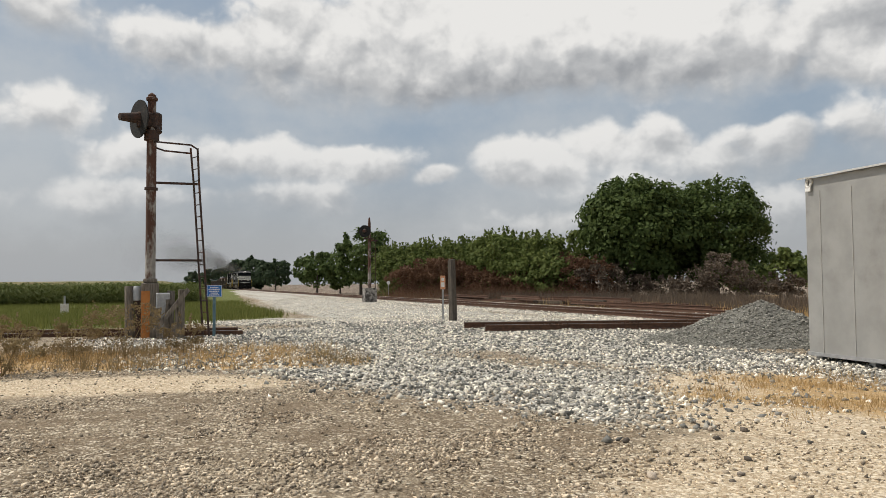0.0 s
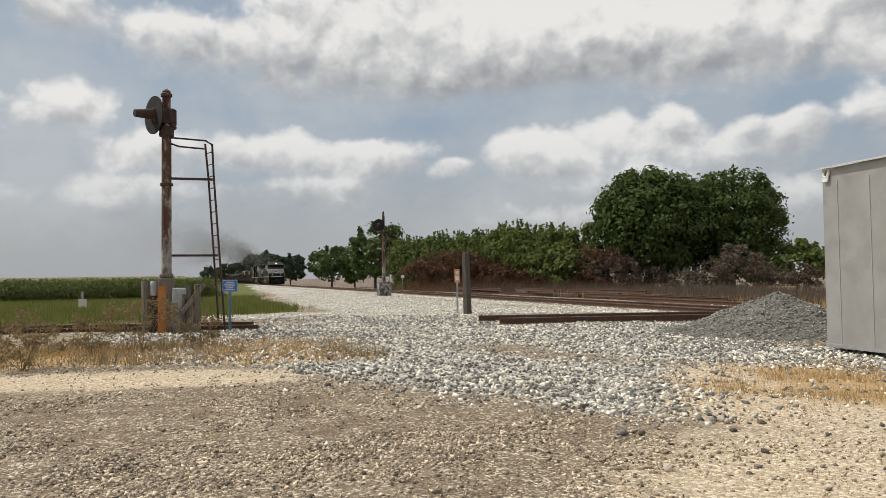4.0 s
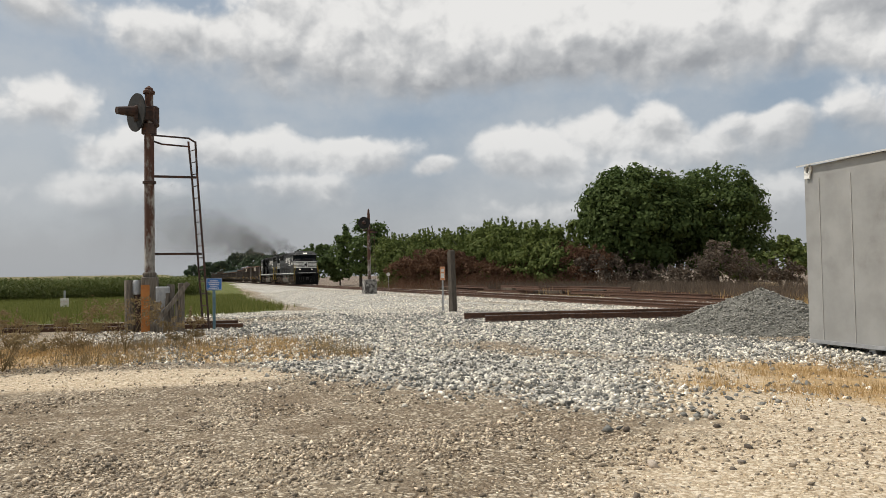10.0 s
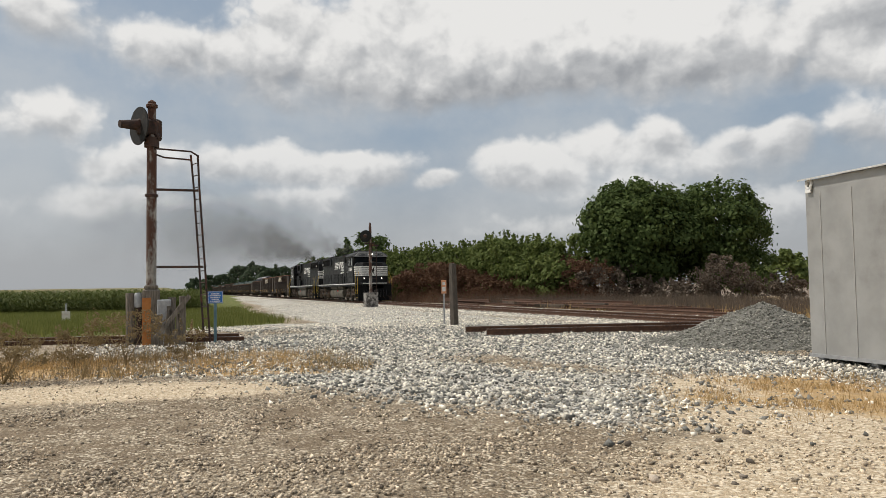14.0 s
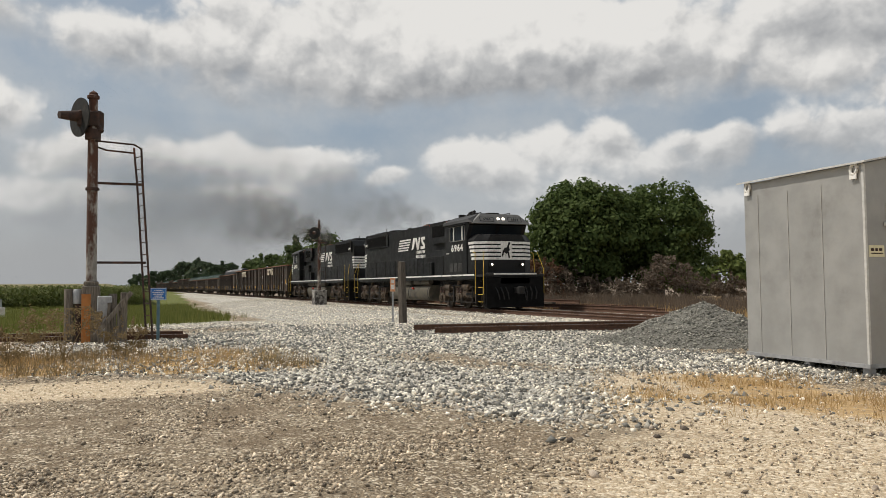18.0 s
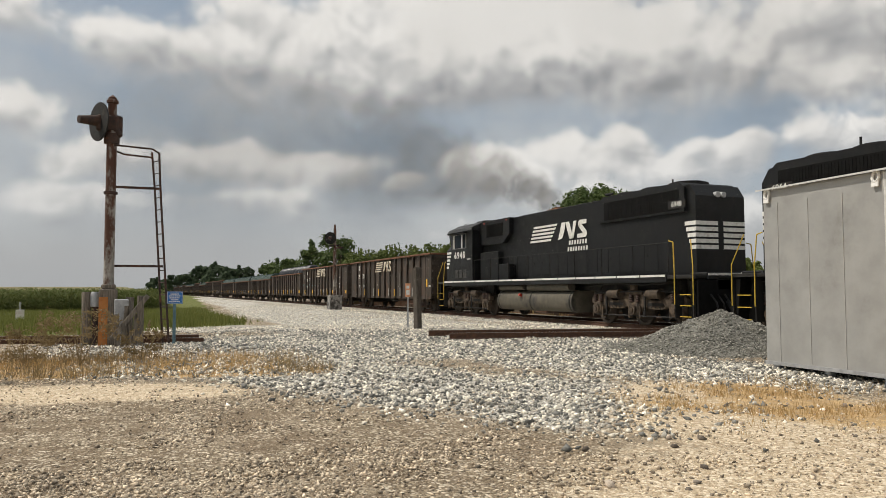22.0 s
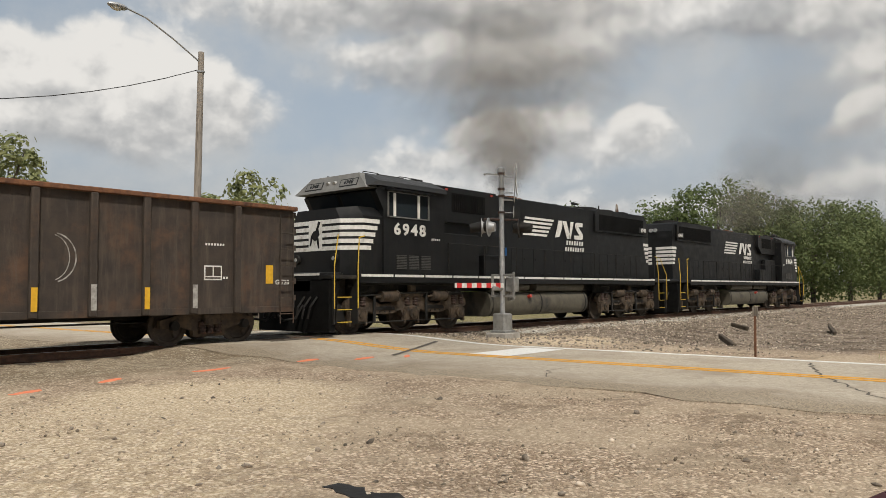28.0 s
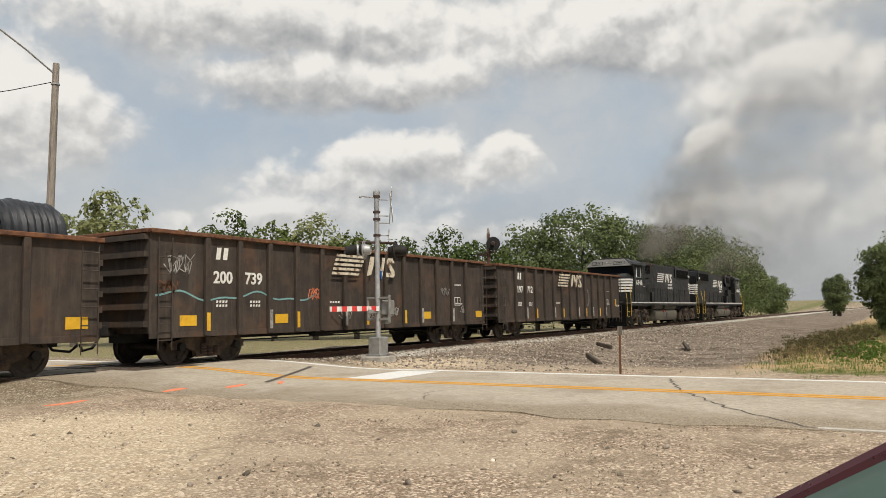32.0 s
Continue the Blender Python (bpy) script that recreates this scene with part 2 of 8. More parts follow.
def leaf_mat(name, a, b, through=0.35):
    """Leaves: two greens from leaf to leaf, with light passing through."""
    m = bpy.data.materials.new(name)
    m.use_nodes = True
    k = Nodes(m.node_tree)
    g = k.n("NewGeometry")
    big = k.noise(g.outputs["Position"], 0.35, 3.0)
    fac = k.math("ADD", k.math("MULTIPLY", g.outputs["Random Per Island"], 0.6), k.math("MULTIPLY", k.math("SUBTRACT", big, 0.3), 0.8))
    col = k.mix(fac, a, b)
    p = k.n("BsdfPrincipled")
    k.link(col, p.inputs["Base Color"])
    p.inputs["Roughness"].default_value = 0.65
    p.inputs["Specular IOR Level"].default_value = 0.12
    tr = k.n("BsdfTranslucent")
    k.link(col, tr.inputs[0])
    mx = k.n("MixShader")
    mx.inputs[0].default_value = through
    k.link(p.outputs[0], mx.inputs[1]), k.link(tr.outputs[0], mx.inputs[2])
    k.link(mx.outputs[0], k.n("OutputMaterial").inputs[0])
    return m


def glow_mat(name, colour, strength):
    m = bpy.data.materials.new(name)
    m.use_nodes = True
    k = Nodes(m.node_tree)
    e = k.n("Emission")
    e.inputs[0].default_value, e.inputs[1].default_value = (*colour, 1), strength
    k.link(e.outputs[0], k.n("OutputMaterial").inputs[0])
    return m


def glass_mat(name, tint=(0.02, 0.025, 0.03)):
    m = bpy.data.materials.new(name)
    m.use_nodes = True
    k = Nodes(m.node_tree)
    p = k.n("BsdfPrincipled")
    p.inputs["Base Color"].default_value = (*tint, 1)
    p.inputs["Roughness"].default_value = 0.1
    p.inputs["Specular IOR Level"].default_value = 0.12
    p.inputs["IOR"].default_value = 1.15
    k.link(p.outputs[0], k.n("OutputMaterial").inputs[0])
    return m


BLACK = pbr("locomotive_black", (0.006, 0.0065, 0.0072), (0.013, 0.0137, 0.0147), 3.0, 0.50, 0, 0.06, 2.0, (0.02, 0.0195, 0.018), 1.6, (0.55, 0.85), spec=0.22, runs=(0.015, 0.0145, 0.0135))
RAILYEL = pbr("dull_yellow_rail_paint", (0.52, 0.34, 0.03), (0.66, 0.46, 0.06), 9.0, 0.6)
GRILLE = pbr("grille_black", (0.004, 0.004, 0.004), (0.010, 0.010, 0.010), 6.0, 0.85, spec=0.1)
BLACK2 = pbr("grimy_black", (0.007, 0.007, 0.007), (0.018, 0.0165, 0.015), 6.0, 0.75, 0, 0.2, 20, (0.038, 0.031, 0.024), 2.5)
TRUCK = pbr("dusty_truck_steel", (0.03, 0.022, 0.016), (0.105, 0.075, 0.05), 5.0, 0.85, 0, 0.3, 30, (0.02, 0.018, 0.016), 2.2)
TANK = pbr("fuel_tank_grey_brown", (0.065, 0.058, 0.043), (0.115, 0.102, 0.078), 3.0, 0.7, 0, 0.1, 12, (0.035, 0.032, 0.03), 1.0)
WHITE = pbr("white_paint", (0.62, 0.61, 0.57), (0.78, 0.77, 0.74), 9.0, 0.6, 0, 0.05, 20, (0.38, 0.35, 0.30), 3.0, (0.55, 0.75))
YELLOW = pbr("yellow_paint", (0.60, 0.33, 0.02), (0.72, 0.42, 0.03), 9.0, 0.6, 0, 0.05, 20, (0.35, 0.2, 0.05), 3.0, (0.6, 0.8))
LOUVRE = pbr("louvre_grey", (0.05, 0.05, 0.048), (0.09, 0.088, 0.084), 6.0, 0.7)
BARGREY = pbr("headlight_bar_grey", (0.14, 0.138, 0.13), (0.20, 0.197, 0.187), 4.0, 0.6, 0, 0.1)
REDLAMP = pbr("red_marker_lens", (0.35, 0.03, 0.02), (0.45, 0.05, 0.03), 8.0, 0.3, 0, 0)
ROOFGREY = pbr("cab_roof_grey", (0.012, 0.0125, 0.013), (0.026, 0.0265, 0.027), 4.0, 0.6, 0, 0.1)
GON = pbr("gondola_brown_black", (0.030, 0.024, 0.020), (0.058, 0.045, 0.036), 3.0, 0.85, 0, 0.25, 25, (0.10, 0.056, 0.034), 0.9, (0.48, 0.72), runs=(0.085, 0.066, 0.052))
GON_IN = pbr("gondola_inside_rust", (0.05, 0.035, 0.025), (0.10, 0.06, 0.035), 3.0, 0.9)
RUST = pbr("rust", (0.10, 0.045, 0.025), (0.20, 0.09, 0.045), 8.0, 0.9, 0, 0.4, 40, (0.06, 0.03, 0.02), 3.0)
RAIL_SIDE = pbr("rail_brown_rust", (0.07, 0.038, 0.026), (0.13, 0.07, 0.045), 10.0, 0.9, 0, 0.3, 40, (0.045, 0.028, 0.02), 0.6)
RAIL_TOP = pbr("rail_polished_head", (0.30, 0.29, 0.28), (0.42, 0.41, 0.40), 20.0, 0.35, 0.9, 0.05)
WHEEL = pbr("wheel_steel", (0.045, 0.036, 0.03), (0.09, 0.07, 0.055), 8.0, 0.8, 0.2, 0.2)
TIE = pbr("creosoted_tie", (0.045, 0.035, 0.027), (0.12, 0.095, 0.07), 4.0, 0.95, 0, 0.6, 12, per_piece=0.35, stretch=(1, 6, 1))
HUT = pbr("cabinet_galvanised_grey", (0.345, 0.34, 0.325), (0.41, 0.404, 0.387), 2.5, 0.45, 0.35, 0.05, 8, (0.22, 0.213, 0.195), 0.9, (0.5, 0.8))
HUT_SEAM = pbr("cabinet_seam_metal", (0.40, 0.392, 0.37), (0.48, 0.47, 0.445), 12.0, 0.5, 0.3, 0.05)
HUT_LT = pbr("cabinet_bright_metal", (0.55, 0.54, 0.51), (0.68, 0.67, 0.64), 12.0, 0.45, 0.3, 0.05)
WOODGREY = pbr("weathered_grey_wood", (0.10, 0.085, 0.07), (0.24, 0.205, 0.165), 5.0, 0.95, 0, 0.7, 14, (0.06, 0.05, 0.042), 1.5, stretch=(9, 9, 0.8))
POLEWOOD = pbr("utility_pole_wood", (0.20, 0.175, 0.15), (0.34, 0.30, 0.26), 4.0, 0.95, 0, 0.5, 14, (0.12, 0.10, 0.085), 0.8, stretch=(9, 9, 0.5))
MASTPAINT = pbr("mast_peeling_silver_and_rust", (0.22, 0.205, 0.18), (0.36, 0.335, 0.30), 7.0, 0.85, 0, 0.4, 30, (0.085, 0.04, 0.026), 1.6, (0.42, 0.52), stretch=(1, 1, 0.5))
DARKSTEEL = pbr("dark_rusty_steel", (0.035, 0.025, 0.022), (0.075, 0.045, 0.035), 9.0, 0.9, 0, 0.3, 30, (0.12, 0.05, 0.03), 2.5)
GALV = pbr("galvanised_steel", (0.30, 0.305, 0.31), (0.45, 0.455, 0.46), 8.0, 0.5, 0.4, 0.1)
GALVOLD = pbr("dull_weathered_steel", (0.19, 0.188, 0.18), (0.30, 0.297, 0.285), 8.0, 0.7, 0.2, 0.15, 20, (0.13, 0.12, 0.105), 2.0)
CONC = pbr("concrete", (0.30, 0.28, 0.25), (0.42, 0.40, 0.36), 7.0, 0.95, 0, 0.4, 30, (0.20, 0.18, 0.16), 1.6)
GLASS = glass_mat("dark_window_glass")
HEADLIGHT = glow_mat("headlamp_glow", (1.0, 0.93, 0.80), 3.2)
LENS = pbr("unlit_lamp_lens", (0.30, 0.30, 0.29), (0.45, 0.45, 0.43), 12, 0.25)
ORANGE = pbr("orange_marking_paint", (0.74, 0.17, 0.075), (0.82, 0.30, 0.16), 18.0, 0.9, 0, 0.3, 60)
SIGNBLUE = pbr("blue_sign", (0.02, 0.12, 0.38), (0.03, 0.16, 0.46), 8.0, 0.4, 0, 0.0)
SIGNORANGE = pbr("faded_orange_sign", (0.62, 0.27, 0.13), (0.72, 0.38, 0.22), 14.0, 0.7, 0, 0.05)
FADED = pbr("faded_cream_paint", (0.50, 0.44, 0.34), (0.66, 0.60, 0.48), 9.0, 0.8, 0, 0.05, 20, (0.16, 0.10, 0.06), 3.5, (0.5, 0.62))
SCUFF = pbr("scuffed_white", (0.22, 0.21, 0.195), (0.42, 0.405, 0.38), 9.0, 0.8, 0, 0.05, 20, (0.10, 0.09, 0.08), 3.0, (0.5, 0.7))
REDREFL = pbr("red_reflector", (0.55, 0.03, 0.03), (0.65, 0.05, 0.05), 10.0, 0.4, 0, 0.0)
GREENTARP = pbr("dark_green_coil_hood", (0.018, 0.042, 0.033), (0.034, 0.068, 0.053), 3.0, 0.5, 0, 0.15, 6, (0.065, 0.08, 0.07), 1.5)
COIL = pbr("bundled_black_wire_rod", (0.012, 0.013, 0.016), (0.05, 0.053, 0.06), 3.0, 0.38, 0.2, 0.5, 8, stretch=(14, 1, 1))
TANKWHITE = pbr("dusty_white_hopper", (0.42, 0.42, 0.41), (0.55, 0.55, 0.53), 2.0, 0.7, 0, 0.1, 6, (0.28, 0.26, 0.24), 0.8)


# ---- mesh helpers ----
class M:
    """Vertices and faces, gathered shape by shape."""

    def __init__(self):
        self.v, self.f = [], []

    def add(self, v, f, m=None):
        o = len(self.v)
        self.v += [tuple(m @ Vector(p)) for p in v] if m else [tuple(p) for p in v]
        self.f += [tuple(i + o for i in q) for q in f]
        return self

    def box(self, x0, x1, y0, y1, z0, z1, m=None, b=0.0):
        if b <= 0:
            v = [(x, y, z) for x in (x0, x1) for y in (y0, y1) for z in (z0, z1)]
            return self.add(v, [(0, 1, 3, 2), (4, 6, 7, 5), (0, 4, 5, 1), (2, 3, 7, 6), (0, 2, 6, 4), (1, 5, 7, 3)], m)
        # chamfered edges: an eight-sided plan, drawn in at top and bottom
        def ring(i, z):
            return [(x0 + b + i, y0 + i, z), (x1 - b - i, y0 + i, z), (x1 - i, y0 + b + i, z), (x1 - i, y1 - b - i, z),
                    (x1 - b - i, y1 - i, z), (x0 + b + i, y1 - i, z), (x0 + i, y1 - b - i, z), (x0 + i, y0 + b + i, z)]
        c = b
        v = ring(c, z0) + ring(0, z0 + b) + ring(0, z1 - b) + ring(c, z1)
        f = [tuple(range(7, -1, -1)), tuple(range(24, 32))]
        for k in range(3):
            f += [(k * 8 + i, k * 8 + (i + 1) % 8, k * 8 + 8 + (i + 1) % 8, k * 8 + 8 + i) for i in range(8)]
        return self.add(v, f, m)

    def cyl(self, p, q, r, n=12, r2=None, m=None):
        p, q = Vector(p), Vector(q)
        d = (q - p).normalized()
        a = d.orthogonal().normalized()
        c = d.cross(a)
        r2 = r if r2 is None else r2
        v = [p + (a * math.cos(t) + c * math.sin(t)) * r for t in (2 * math.pi * i / n for i in range(n))]
        v += [q + (a * math.cos(t) + c * math.sin(t)) * r2 for t in (2 * math.pi * i / n for i in range(n))]
        f = [(i, (i + 1) % n, n + (i + 1) % n, n + i) for i in range(n)] + [tuple(range(n - 1, -1, -1)), tuple(range(n, 2 * n))]
        return self.add(v, f, m)

    def tube(self, pts, r, n=8, m=None):
        for p, q in zip(pts, pts[1:]):
            self.cyl(p, q, r, n, m=m)
        for p in pts[1:-1]:
            self.ball(p, r, 6, 4, m=m)
        return self

    def ball(self, c, r, n=12, k=8, m=None, sx=1, sy=1, sz=1):
        v = [(c[0], c[1], c[2] + r * sz)]
        for j in range(1, k):
            t = math.pi * j / k
            v += [(c[0] + r * sx * math.sin(t) * math.cos(2 * math.pi * i / n), c[1] + r * sy * math.sin(t) * math.sin(2 * math.pi * i / n), c[2] + r * sz * math.cos(t)) for i in range(n)]
        v.append((c[0], c[1], c[2] - r * sz))
        f = [(0, 1 + i, 1 + (i + 1) % n) for i in range(n)]
        for j in range(k - 2):
            o = 1 + j * n
            f += [(o + i, o + n + i, o + n + (i + 1) % n, o + (i + 1) % n) for i in range(n)]
        o = 1 + (k - 2) * n
        f += [(o + i, len(v) - 1, o + (i + 1) % n) for i in range(n)]
        return self.add(v, f, m)

    def prism(self, poly, y0, y1, m=None):
        """A polygon in x and z, drawn out along y."""
        n = len(poly)
        v = [(x, y0, z) for x, z in poly] + [(x, y1, z) for x, z in poly]
        f = [(i, (i + 1) % n, n + (i + 1) % n, n + i) for i in range(n)] + [tuple(range(n - 1, -1, -1)), tuple(range(n, 2 * n))]
        return self.add(v, f, m)

    def lathe(self, prof, n=20, m=None):
        """A profile of radius and height, turned about z."""
        v = [(r * math.cos(2 * math.pi * i / n), r * math.sin(2 * math.pi * i / n), z) for r, z in prof for i in range(n)]
        f = [(j * n + i, j * n + (i + 1) % n, (j + 1) * n + (i + 1) % n, (j + 1) * n + i) for j in range(len(prof) - 1) for i in range(n)]
        f += [tuple(range(n - 1, -1, -1)), tuple((len(prof) - 1) * n + i for i in range(n))]
        return self.add(v, f, m)

    def mesh(self, name, material, smooth=True):
        me = bpy.data.meshes.new(name)
        me.from_pydata(self.v, [], self.f)
        if material:
            me.materials.append(material)
        if smooth:
            me.polygons.foreach_set("use_smooth", [True] * len(me.polygons))
            me.set_sharp_from_angle(angle=radians(30))
        return me


def fixed(me):
    """Turns all faces of a closed mesh outwards."""
    bm = bmesh.new()
    bm.from_mesh(me)
    bmesh.ops.recalc_face_normals(bm, faces=bm.faces)
    bm.to_mesh(me)
    bm.free()
    return me


def part(name, shape, material, parent=None, label="", smooth=True, at=None):
    me = shape if isinstance(shape, bpy.types.Mesh) else fixed(shape.mesh(name, material, smooth))
    ob = new(name, me)
    ob.parent = parent
    if at is not None:
        ob.matrix_basis = at
    if label:
        ob["label"] = label
    return ob


def thing(name, label, category, at=None, group="", kind=""):
    ob = new(name)
    ob.empty_display_size = 0.2
    if at is not None:
        ob.matrix_basis = at
    return tagged(ob, label, category, group, kind)


def letters(text, size, material, depth=0.006, bold=0.0, shear=0.0, gap=1.0):
    """Writing as a mesh in the xz plane, centred, facing -y."""
    cu = bpy.data.curves.new("writing", "FONT")
    cu.body, cu.size, cu.align_x, cu.align_y, cu.extrude, cu.offset, cu.shear = text, size, "CENTER", "CENTER", depth, bold, shear
    cu.resolution_u, cu.space_character = 3, gap
    ob = bpy.data.objects.new("writing", cu)
    scene.collection.objects.link(ob)
    bpy.context.view_layer.update()
    me = bpy.data.meshes.new_from_object(ob.evaluated_get(bpy.context.evaluated_depsgraph_get()))
    bpy.data.objects.remove(ob)
    me.transform(pose(0, 0, 0, 90))
    me.materials.clear()
    me.materials.append(material)
    return me
# ---- the ground: one sheet to the horizon ----
TRACK_Y, RAIL_Z, GAUGE = 16.17, 0.17, 1.435
ROAD_X0, ROAD_X1 = 9.0, 15.0


def smooth(a, b, t):
    t = min(max((t - a) / (b - a), 0.0), 1.0)
    return t * t * (3 - 2 * t)


def ramp_up(y):
    """The road's rise to the rails."""
    return 0.155 * (1 - smooth(1.6, 5.5, abs(y - TRACK_Y)))


def lie(x, y):
    """Height of the ground."""
    z = 0.0
    d = abs(y - TRACK_Y)
    z += -0.55 * smooth(-24, -60, x) * smooth(12.0, 5.0, y)                      # the field lies lower
    z += -0.35 * smooth(4.0, 9.0, d) * smooth(17, 22, x) * smooth(0, 6, y)        # ditch beyond the road
    z += -0.30 * smooth(3.5, 8.0, d) * (1 if y > TRACK_Y else 0) * (1 - smooth(5, 8, x) * smooth(19, 16, x))
    z += 4.2 * smooth(170, 330, x) * smooth(18.5, 24, y) + 2.6 * smooth(-110, -330, x) * smooth(8, -6, y)
    on_road = smooth(ROAD_X0 - 1.2, ROAD_X0, x) * smooth(ROAD_X1 + 3.2, ROAD_X1, x)
    z = z * (1 - on_road) + on_road * ramp_up(y)
    on_road = smooth(ROAD_X0 - 0.3, ROAD_X0 + 0.6, x) * smooth(ROAD_X1 + 3.2, ROAD_X1, x)
    rough = 0.05 * noise.noise((x * 0.35, y * 0.35, 0)) + (0.02 + 0.07 * smooth(16, 19, x)) * noise.noise((x * 1.3, y * 1.3, 3))
    return z + rough * (1 - on_road) * smooth(1.2, 2.4, d) - 0.035 * on_road


def near(px, py, x, y, r):
    return math.exp(-((x - px) ** 2 + (y - py) ** 2) / (r * r))


def seg(ax, ay, bx, by, x, y, r):
    """One on the line from a to b, falling off beside it."""
    dx, dy = bx - ax, by - ay
    t = min(max(((x - ax) * dx + (y - ay) * dy) / (dx * dx + dy * dy), 0), 1)
    return math.exp(-(((x - ax - t * dx) ** 2 + (y - ay - t * dy) ** 2) / (r * r)) ** 2)


def cross_x(y):
    """Middle of the crossing line at y."""
    return -21.35 + 0.239 * y


def zones(x, y):
    """Cover of grass, pale coarse ballast, yellow sand, dry weeds; each 0 to 1."""
    w = 1.2 * noise.noise((x * 0.25, y * 0.25, 7)) + 0.5 * noise.noise((x * 0.9, y * 0.9, 9))
    grass = smooth(0.0, 2.0, -24.5 - 1.15 * max(y + 1.0, 0) - x + w) * smooth(0, 1.5, 4.9 + (-36 - x) * 0.06 - y + 0.7 * w)
    grass = max(grass, smooth(0, 3, -17 - y + w) * smooth(-8, -16, x))
    grass = max(grass, smooth(15.3, 17.0, x - 0.25 * w) * smooth(3.4, 1.9, y + 0.5 * w) * 0.9)
    grass = max(grass, 0.62 * smooth(19.5, 22.5, y + w) * smooth(14, 19, x), 0.95 * smooth(17.5, 20.0, x - 0.3 * w) * smooth(3.9, 2.6, y + 0.4 * w))
    white = max(seg(-14.5, 1.5, -17, 8.5, x, y, 2.6), seg(-12, 2.6, -7.5, 5.0, x, y, 1.9), seg(-12.5, 7.5, -9, 8.4, x, y, 1.9), seg(-15, 9, -20, 14, x, y, 3.0) * 0.8)
    white = max(white, smooth(3.6, 2.2, abs(y - TRACK_Y)) * 0.75 * (1 - smooth(-1, 3, x) * smooth(20, 17, x)), smooth(-22, -26, x) * smooth(7.5, 9, y) * smooth(14, 12, y) * 0.7,
                seg(-28, 3, -24, 8, x, y, 3.4) * 0.75, seg(-18.5, 1.5, -22, 9, x, y, 3.6) * 0.95, seg(-14.5, 0.8, -18.5, 2.5, x, y, 2.0) * 0.9, smooth(-20, -24, x) * smooth(4.5, 6.5, y + 0.06 * (x + 36)) * smooth(14, 12, y) * 0.8)
    white = min(max(white + (0.3 * w + 0.5 * noise.noise((x * 0.7, y * 0.7, 17))) * white, 0), 1)
    sand = max(seg(-2.8, 4.2, 0, 7.8, x, y, 1.9) * 0.9, seg(-6.0, 5.4, -4.5, 8.5, x, y, 1.5) * 0.9, seg(-5, 9, -1, 11, x, y, 2.0) * 0.8, seg(-11.4, -3.6, -10.6, 0.4, x, y, 1.1) * 0.9, near(17.5, 11.0, x, y, 2.6) * 0.9, seg(0.5, 4.5, 5.5, 8.5, x, y, 2.4) * 0.66, seg(-2.5, 4.5, 1.0, 11, x, y, 3.2) * 0.9)
    sand = max(sand, seg(-22.5, 9, -20.5, 12.5, x, y, 1.0) * 0.4)
    sand = max(sand, seg(-7.6, 6.5, -5.0, 6.2, x, y, 1.5) * 0.95)
    white *= 1 - 0.9 * min(max(sand, 0), 1)
    weeds = max(seg(-14.8, -10, -14.6, 0.9, x, y, 1.9), seg(-12.9, 0.6, -12.5, 2.4, x, y, 0.6), seg(-7.8, 7.3, -5.6, 6.8, x, y, 1.0) * 0.75, seg(-7.2, 5.6, -6.2, 6.2, x, y, 0.6) * 0.6, smooth(20.0, 24.0, y + w) * smooth(8, 2, x))
    weeds = max(weeds, smooth(20.0, 26.0, y + w) * smooth(16, 20, x) * 0.35, smooth(15, 18, x) * smooth(4.4, 3.0, y + w) * 0.6)
    weeds *= 1 - smooth(19.5, 21, y) * smooth(-34, -46, x)
    grass *= 1 - weeds * 0.6
    return grass, white, min(max(sand + 0.2 * w * sand, 0), 1), weeds


def spread(lo, hi, step, *far):
    mid = list(np.arange(lo, hi + step / 2, step))
    return [-f for f in reversed(far) if -f < lo - step] + mid + [f for f in far if f > hi + step]


